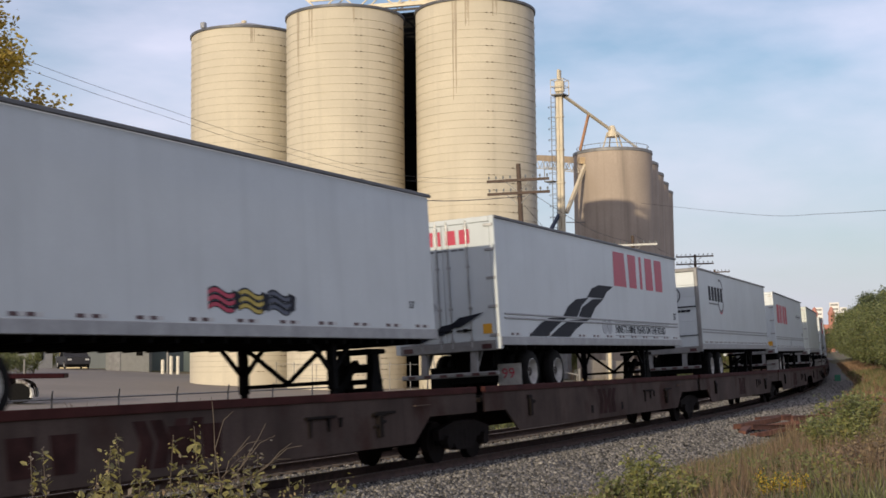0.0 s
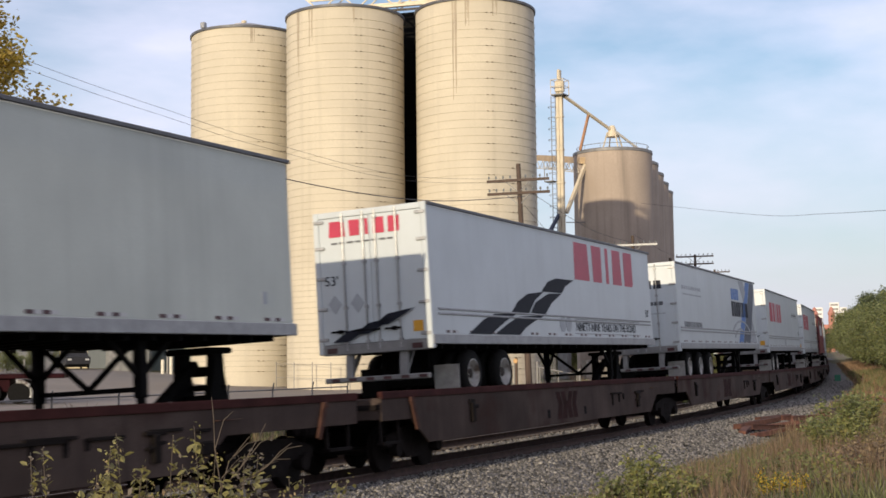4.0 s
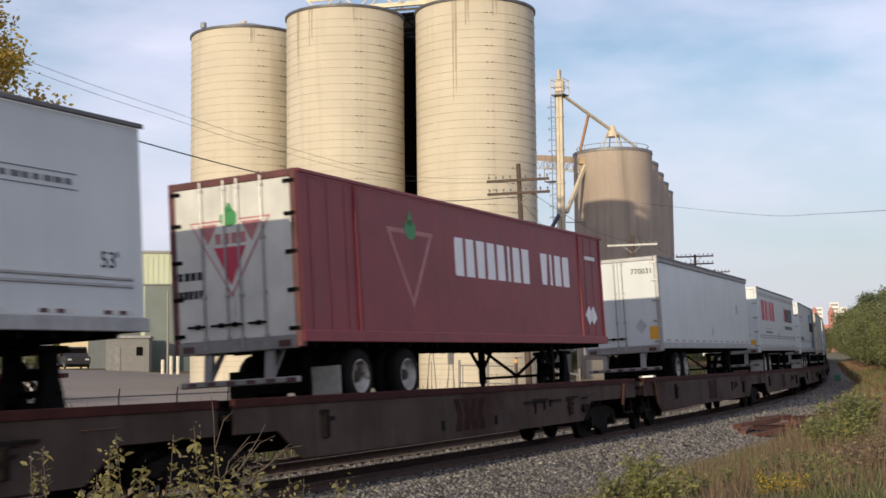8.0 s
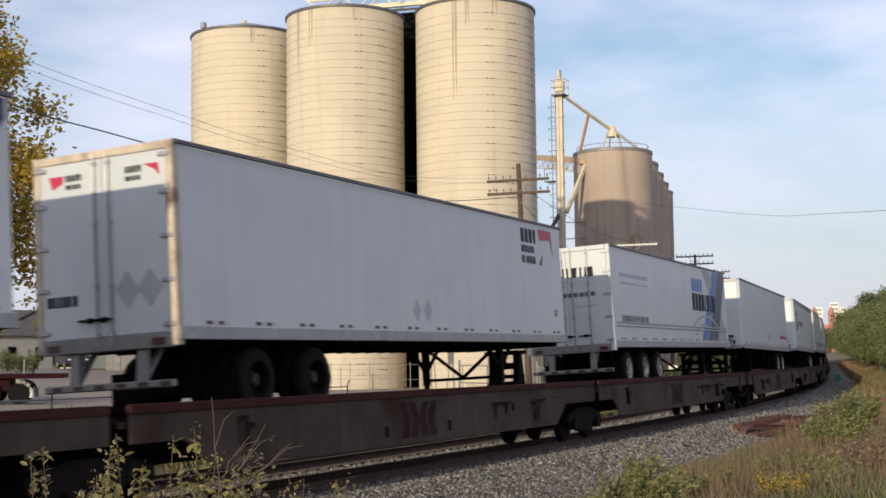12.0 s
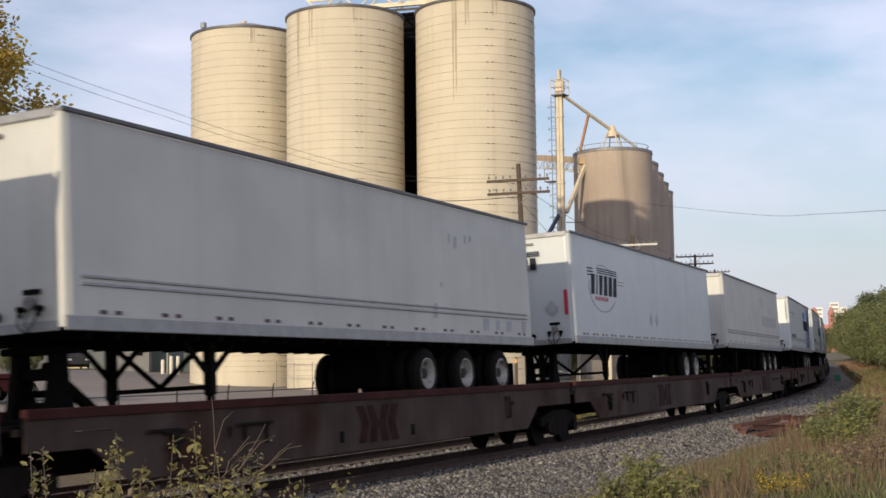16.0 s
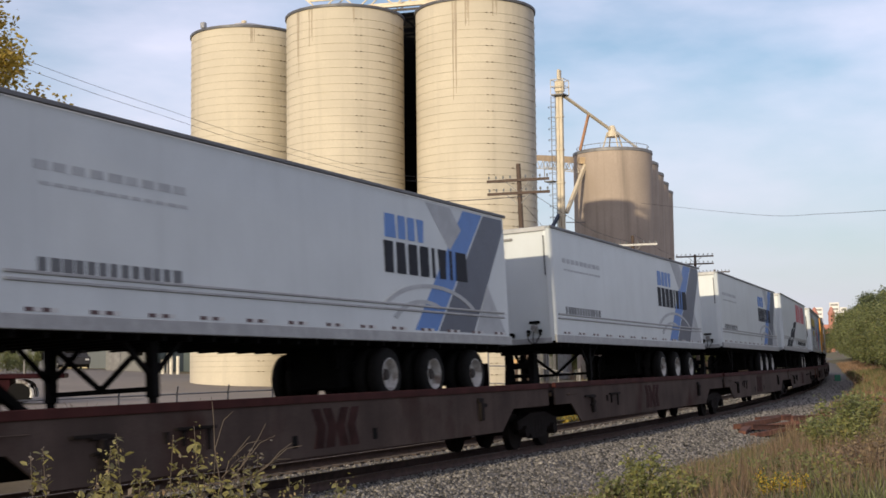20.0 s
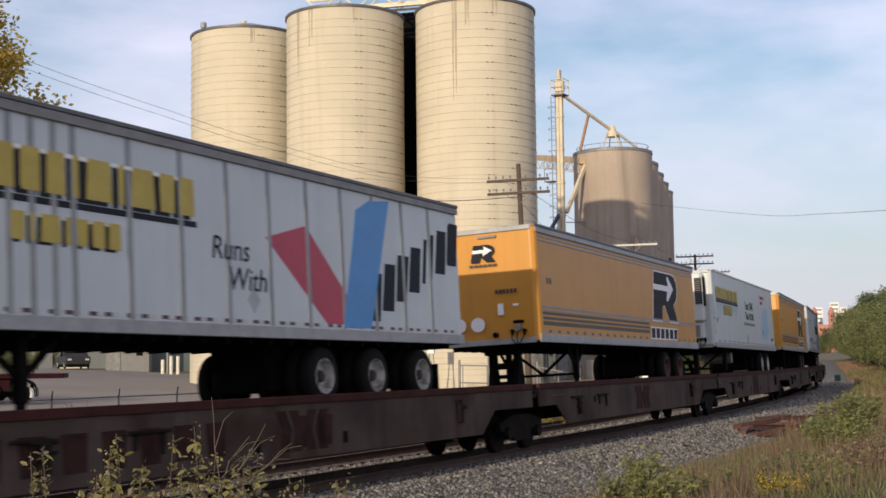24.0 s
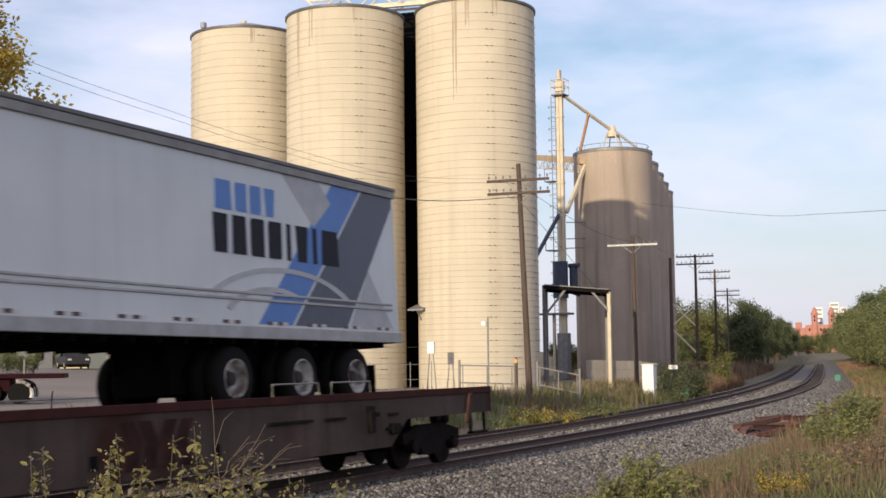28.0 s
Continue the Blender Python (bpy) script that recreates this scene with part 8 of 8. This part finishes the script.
def build_shrubs():
    k = 0
    for b, d, h, r, m, n, leaf, tips in (
            (9.7, 30.5, 1.35, 0.62, LEAF, 1900, 0.042, None), (10.4, 30.0, 0.8, 0.5, LEAF_WARM, 900, 0.04, None), (12.4, 24.5, 0.45, 0.6, LEAF, 900, 0.035, None), (11.6, 25.0, 0.5, 0.6, OLIVE, 900, 0.035, None), (10.9, 23.5, 0.42, 0.55, LEAF, 800, 0.035, None), (14.6, 20.6, 0.5, 0.5, OLIVE, 700, 0.03, None), (16.4, 21.0, 0.5, 0.5, LEAF_WARM, 600, 0.03, None), (9.2, 29.0, 0.85, 0.5, LEAF_WARM, 1100, 0.04, None),
            (10.4, 36.0, 0.9, 0.8, LEAF, 1300, 0.055, None), (9.2, 40.0, 1.2, 0.9, LEAF_WARM, 1500, 0.06, None),
            (18.0, 19.5, 1.05, 0.55, LEAF_WARM, 1300, 0.036, None), (19.2, 20.5, 0.7, 0.5, OLIVE, 800, 0.04, None), (17.2, 19.2, 0.6, 0.5, LEAF_WARM, 700, 0.04, None),
            (12.7, 17.9, 0.55, 0.36, OLIVE, 900, 0.026, GOLD), (12.2, 17.7, 0.52, 0.34, OLIVE, 900, 0.026, GOLD), (11.7, 17.9, 0.45, 0.34, OLIVE, 700, 0.026, GOLD), (10.2, 18.8, 0.55, 0.5, LEAF_WARM, 600, 0.03, None), (13.6, 18.6, 0.34, 0.4, OLIVE, 400, 0.03, None),
            (8.6, 20.0, 0.75, 0.5, DRY, 700, 0.03, None), (9.4, 21.0, 0.7, 0.5, REDDISH, 700, 0.03, None), (14.8, 21.5, 0.55, 0.6, LEAF_WARM, 600, 0.035, None), (15.8, 20.0, 0.5, 0.5, OLIVE, 500, 0.035, None),
            (20.6, 21.5, 0.45, 0.5, LEAF_WARM, 500, 0.035, None), (21.8, 21.0, 0.35, 0.4, OLIVE, 400, 0.03, None)):
        x, y = bearing(b, d)
        k += 1
        lab = "goldenrod clump in yellow flower beside the railway" if tips else "leafy yellow-green shrub in dry grass beside the railway"
        leafy_clump("goldenrod" if tips else "shrub", lab, x, y, h, r, m, n, leaf, 100 + k, 9, tips, "plant", "lineside plants")
    # shrubs in the yard by the parked vehicles
    for b, d in ((44.6, 97), (44.1, 99), (43.7, 98), (45.1, 96)):
        x, y = bearing(b, d)
        k += 1
        leafy_clump("shrub", "green shrub beside parked vehicles in the yard", x, y, 1.7, 0.9, LEAF, 1500, 0.06, 100 + k, 9, None, "plant", "yard shrubs")
    # bank below the yard
    for b, d, h, r, m, n, leaf, tips in ((23.0, 53, 1.0, 1.1, OLIVE, 900, 0.06, GOLD), (22.2, 54, 1.0, 1.1, OLIVE, 900, 0.06, GOLD), (21.5, 55, 0.9, 1.0, OLIVE, 700, 0.06, GOLD), (23.8, 51, 0.8, 1.0, LEAF, 700, 0.06, None),
                                         (20.3, 60, 1.0, 1.0, LEAF_WARM, 1100, 0.05, None), (19.6, 62, 1.2, 1.0, OLIVE, 1200, 0.05, None), (18.9, 66, 0.9, 0.9, LEAF_WARM, 900, 0.05, None), (16.5, 80, 2.2, 1.3, LEAF_DARK, 2200, 0.06, None),
                                         (16.75, 93, 2.5, 1.8, LEAF_DARK, 2600, 0.07, None), (15.75, 97, 2.1, 1.4, LEAF_DARK, 2000, 0.07, None), (14.6, 122, 3.1, 1.5, LEAF_WARM, 2800, 0.09, None), (16.2, 95, 2.4, 1.7, LEAF_DARK, 2600, 0.07, None)):
        x, y = bearing(b, d)
        k += 1
        lab = "goldenrod clump in yellow flower on the bank" if tips else "green shrub on the bank below the yard"
        leafy_clump("goldenrod" if tips else "shrub", lab, x, y, h, r, m, n, leaf, 100 + k, 10, tips, "plant", "bank plants")


def build_weeds():
    """Tall weeds in front of the camera: stems with single leaves."""
    def leaf(bm):
        pts = [(0, 0, 0), (0.35, 0.24, 0.05), (0.7, 0.2, 0.03), (1.0, 0, -0.06), (0.7, -0.2, 0.03), (0.35, -0.24, 0.05)]
        v = [bm.verts.new(p) for p in pts]
        c = [bm.verts.new((x, 0, z)) for x, z in ((0.35, -0.01), (0.7, -0.03))]
        for f in ((v[0], v[1], c[0]), (v[0], c[0], v[5]), (v[1], v[2], c[1], c[0]), (c[0], c[1], v[4], v[5]), (v[2], v[3], c[1]), (c[1], v[3], v[4])):
            bm.faces.new(f)
    me = shared("leaf", leaf)
    me.materials.append(leafy("single_weed_leaf", (0.26, 0.235, 0.075), 0.35, None, 0.35))
    brown = shared("brown_leaf", leaf)
    brown.materials.append(leafy("withered_weed_leaf", (0.21, 0.15, 0.105), 0.3, None, 0.25))
    rng = random.Random(21)

    def weed(b, d, top, tilt, n, low, spread, withered, label, width=0.0055):
        """One stem whose top leans by tilt to the camera's right, with leaves from low upwards."""
        x, y = bearing(b, d)
        z0 = ground_z(x, y)
        h = top - z0
        ob = holder("weed", label, "plant", "foreground weeds", pose(x, y, z0))
        to_right = Vector((math.sin(radians(b)), -math.cos(radians(b)), 0))
        pts = [Vector((0, 0, -0.05))]
        for k in range(1, 9):
            f = k / 8
            pts.append(to_right * tilt * f ** 2.2 + Vector((rng.uniform(-0.012, 0.012), rng.uniform(-0.012, 0.012), h * f)))
        bm = bmesh.new()
        tube(bm, pts, width, 5, 0.0022)
        part("stem", bm, STEM, ob)
        for k in range(int(n * 0.72)):
            f = 1 - (1 - low) * rng.random() ** 0.8
            i = min(int(f * 8), 7)
            p = pts[i].lerp(pts[i + 1], f * 8 - i) + Vector((rng.gauss(0, spread), rng.gauss(0, spread), rng.gauss(0, spread * 0.6)))
            s = rng.uniform(0.034, 0.062)
            put("leaf", brown if rng.random() < withered else me, WEED_LEAF, ob, m=pose(*p, rng.uniform(-50, 50), rng.uniform(-50, 50), rng.uniform(0, 360)) @ Matrix.Diagonal((s, s, s, 1)))
        g2 = np.random.default_rng(int(b * 100))
        cs = [tuple(pts[min(int(f * 8), 7)].lerp(pts[min(int(f * 8), 7) + 1], f * 8 - min(int(f * 8), 7))) for f in np.linspace(low, 0.995, 9)]
        v, fc = leaf_cloud(g2, cs, spread * 0.9, int(n * 1.6), 0.011, 0.9, 0.6)
        mat = GREY_STALK if withered > 0.6 else WEED_LEAF
        put("foliage", arrays("foliage", v, fc, mat), mat, ob)
        return ob

    green = "leggy weed with yellow-green leaves before the track"
    dull = "leggy weed with dull withered leaves before the track"
    for row in (
            (43.2, 6.8, 1.625, -0.06, 22, 0.86, 0.012, 0.8, dull), (42.75, 6.8, 1.665, -0.04, 22, 0.86, 0.012, 0.8, dull),
            (40.6, 6.7, 1.665, 0.02, 40, 0.80, 0.030, 0.35, green), (40.2, 6.8, 1.58, -0.04, 26, 0.80, 0.032, 0.4, green), (41.0, 6.9, 1.52, 0.0, 22, 0.8, 0.034, 0.4, green),
            (39.6, 6.8, 1.73, -0.07, 12, 0.93, 0.014, 0.2, green), (38.2, 6.8, 1.715, 0.04, 8, 0.95, 0.012, 0.3, green), (39.6, 6.7, 1.56, 0.05, 30, 0.82, 0.034, 0.2, green), (39.1, 6.9, 1.54, 0.02, 26, 0.82, 0.034, 0.3, green),
            (37.8, 6.7, 1.575, 0.03, 34, 0.84, 0.034, 0.7, dull), (37.3, 6.9, 1.52, -0.04, 26, 0.82, 0.034, 0.6, dull),
            (36.6, 6.8, 1.755, -0.05, 34, 0.78, 0.024, 0.4, green), (36.2, 6.7, 1.64, 0.0, 28, 0.80, 0.030, 0.4, green), (36.8, 6.9, 1.52, 0.03, 26, 0.82, 0.034, 0.5, green),
            (35.1, 6.8, 1.61, 0.02, 36, 0.82, 0.036, 0.85, dull), (34.7, 6.9, 1.60, 0.04, 34, 0.82, 0.034, 0.85, dull), (34.9, 6.7, 1.52, 0.0, 26, 0.82, 0.036, 0.8, dull),
            (33.0, 7.6, 1.43, 0.0, 12, 0.86, 0.03, 0.2, green), (32.5, 7.8, 1.40, 0.0, 12, 0.86, 0.03, 0.2, green), (31.4, 8.0, 1.37, 0.05, 12, 0.86, 0.03, 0.2, green), (30.7, 8.2, 1.36, 0.0, 12, 0.86, 0.03, 0.1, green),
            (38.4, 6.8, 1.45, 0.03, 26, 0.84, 0.034, 0.3, green), (41.7, 6.8, 1.42, 0.0, 24, 0.84, 0.036, 0.4, green), (38.8, 6.5, 1.41, 0.0, 26, 0.84, 0.036, 0.3, green),
            (40.9, 6.5, 1.40, 0.0, 26, 0.84, 0.036, 0.3, green), (37.5, 6.5, 1.40, 0.0, 26, 0.84, 0.036, 0.5, green), (36.0, 6.5, 1.41, 0.0, 26, 0.84, 0.036, 0.4, green), (35.3, 6.5, 1.42, 0.0, 26, 0.84, 0.036, 0.6, dull)):
        weed(*row)
    # tangled undergrowth at the weeds' feet
    g = np.random.default_rng(77)
    cs = []
    for b in np.arange(34.2, 42.6, 0.16):
        for d in (6.5, 6.75, 7.0):
            x, y = bearing(b + g.normal(0, 0.1), d + g.normal(0, 0.08))
            zt = 1.33 + 0.04 * math.sin(b * 3.1) + g.normal(0, 0.02) - (0.06 if b > 42 or b < 34.7 else 0)
            cs += [(x, y, zt - q) for q in (0.0, 0.07, 0.15, 0.24)]
    for nm, mat, n, lab in (("undergrowth", WEED_LEAF, 2000, "tangle of yellowing weed leaves before the track"), ("dead_undergrowth", GREY_STALK, 1500, "tangle of grey dead leaves among the weeds")):
        v, f = leaf_cloud(g, cs, 0.04, n, 0.026, 0.8, 0.6)
        tagged(new(nm, arrays(nm, v, f, mat)), lab, "weeds", kind="stuff")
    # bare branching twigs
    for b, d, twigs in ((35.9, 6.8, [(1.90, -0.05), (1.70, 0.14), (1.76, 0.22), (1.60, 0.10)]), (35.2, 6.85, [(1.66, 0.27), (1.57, 0.2)])):
        x, y = bearing(b, d)
        z0 = ground_z(x, y)
        ob = holder("bare_shrub", "bare branching twigs among the weeds", "plant", "foreground weeds", pose(x, y, z0))
        to_right = Vector((math.sin(radians(b)), -math.cos(radians(b)), 0))
        fork = Vector((0, 0, 1.44 - z0))
        for top, side in twigs:
            e = to_right * side + Vector((0, 0, top - z0))
            m1 = fork.lerp(e, 0.45) + Vector((rng.uniform(-0.05, 0.05), rng.uniform(-0.05, 0.05), rng.uniform(-0.05, 0.03)))
            m2 = fork.lerp(e, 0.75) + Vector((rng.uniform(-0.02, 0.02), rng.uniform(-0.02, 0.02), 0.012))
            bm = bmesh.new()
            tube(bm, [fork, m1, m2, e], 0.0038, 5, 0.0014)
            tube(bm, [m1, m1.lerp(e, 0.4) + to_right * 0.05 + Vector((0, 0, 0.04)), m1.lerp(e, 0.6) + to_right * 0.10 + Vector((0, 0, 0.03))], 0.003, 4, 0.0012)
            part("twig", bm, STEM, ob)
        bm = bmesh.new()
        rod(bm, (0, 0, -0.05), fork, 0.009, 6, 0.006)
        part("stem", bm, STEM, ob)


def build_trees():
    big = tree_mesh("big_tree", 31, 10.0, 2.9, 0.062, 110000, LEAF_AUTUMN, 0.2, 0.2, 240, 0.08)
    x, y = bearing(48.8, 31.2)
    plant_tree(big, x, y, 1.12, 20, "tall tree with turning yellow-green leaves beyond the track", "", 0.1)
    plant_tree(big, 14.0, 26.5, 1.1, 140, "tree with turning yellow-green leaves beyond the track", "", 0.1)
    kinds = [tree_mesh("tree_a", 41, 7.0, 3.0, 0.11, 15000, LEAF, 0.18, 0.06, 34, 0.13), tree_mesh("tree_b", 42, 7.5, 2.7, 0.11, 15000, LEAF_DARK, 0.18, 0.08, 34, 0.13), tree_mesh("tree_c", 43, 6.2, 3.2, 0.11, 15000, LEAF_WARM, 0.16, 0.05, 34, 0.13)]
    airy = tree_mesh("airy_tree", 44, 9.5, 4.4, 0.13, 4200, LEAF_DARK, 0.22, 0.25, 17, 0.10)
    rng = random.Random(5)
    # wood on the camera's side of the line
    for k in range(80):
        s = 92 + k * 4.0 + rng.uniform(-2, 2)
        n = -rng.uniform(7.8, 9.2) - (k % 3) * 4.5
        p = lay(s, n, 0)
        sc = rng.uniform(1.05, 1.35) * (0.9 + 0.12 * (k % 3)) * (1 + (s - 92) / 420)
        plant_tree(kinds[k % 3], p[0], p[1], sc, rng.uniform(0, 360), "green broadleaf tree in the wood beside the railway", "wood along the line", 0.2)
    # trees beyond the poles
    for b, d, kind, sc in ((14.8, 262, airy, 1.35), (15.6, 255, airy, 1.35), (16.2, 250, airy, 1.3), (14.1, 275, airy, 1.1), (15.9, 215, kinds[1], 0.8), (15.2, 222, kinds[1], 0.85), (14.5, 232, kinds[1], 0.8), (13.8, 262, kinds[0], 0.9), (20.3, 150, kinds[0], 0.6), (21.3, 140, kinds[0], 0.55)):
        x, y = bearing(b, d)
        plant_tree(kind, x, y, sc, rng.uniform(0, 360), "dark green tree beyond the telegraph poles", "trees beyond the poles", 0.2)
    for k in range(40):
        s = 214 + k * 8 + rng.uniform(-3, 3)
        n = rng.uniform(10.8, 13) + (k % 3) * 7
        p = lay(s, n, 0)
        plant_tree(kinds[(k + 1) % 3], p[0], p[1], rng.uniform(1.25, 1.6), rng.uniform(0, 360), "rounded green tree on the far bank", "trees on the far bank", 0.2)
    for k in range(26):
        x, y = bearing(27 + k * 1.15, 190 + rng.uniform(-12, 40))
        plant_tree(kinds[k % 3], x, y, rng.uniform(0.8, 1.1), rng.uniform(0, 360), "green tree behind the yard", "trees behind the yard", 0.2)
    for k in range(34):
        x, y = bearing(3.5 + k * 0.42, 560 + rng.uniform(-40, 60))
        plant_tree(kinds[k % 3], x, y, rng.uniform(1.3, 1.7), rng.uniform(0, 360), "distant green tree before the town", "trees before the town", 0.2)


build_grass()
build_shrubs()
build_weeds()
build_trees()
build_stones()


TRAILERS = [build_trailer(i, SPECS[i]) for i in range(30)]
CARS = [build_flatcar(i) for i in range(30)]


def motions():
    times = [0.5 * q for q in range(57)]
    for i, ob in enumerate(TRAILERS):
        tip = 0.33 if i >= 15 else -0.33
        rows = []
        for t in times:
            m = ride(LEAD[i] - gone(t), LEN, DECK)
            if i >= 15:
                m = m @ pose(LEN, 0, 0, 0, tip, 0) @ pose(-LEN, 0, 0)
            else:
                m = m @ pose(0, 0, 0, 0, tip, 0)
            rows.append((t, m))
        walk(ob, rows)
    for i, ob in enumerate(CARS):
        k, j = divmod(i, 5)
        walk(ob, [(t, ride(FIRST + k * PITCH_SET + j * PITCH_CAR - gone(t), 19.4, DECK)) for t in times])


motions()
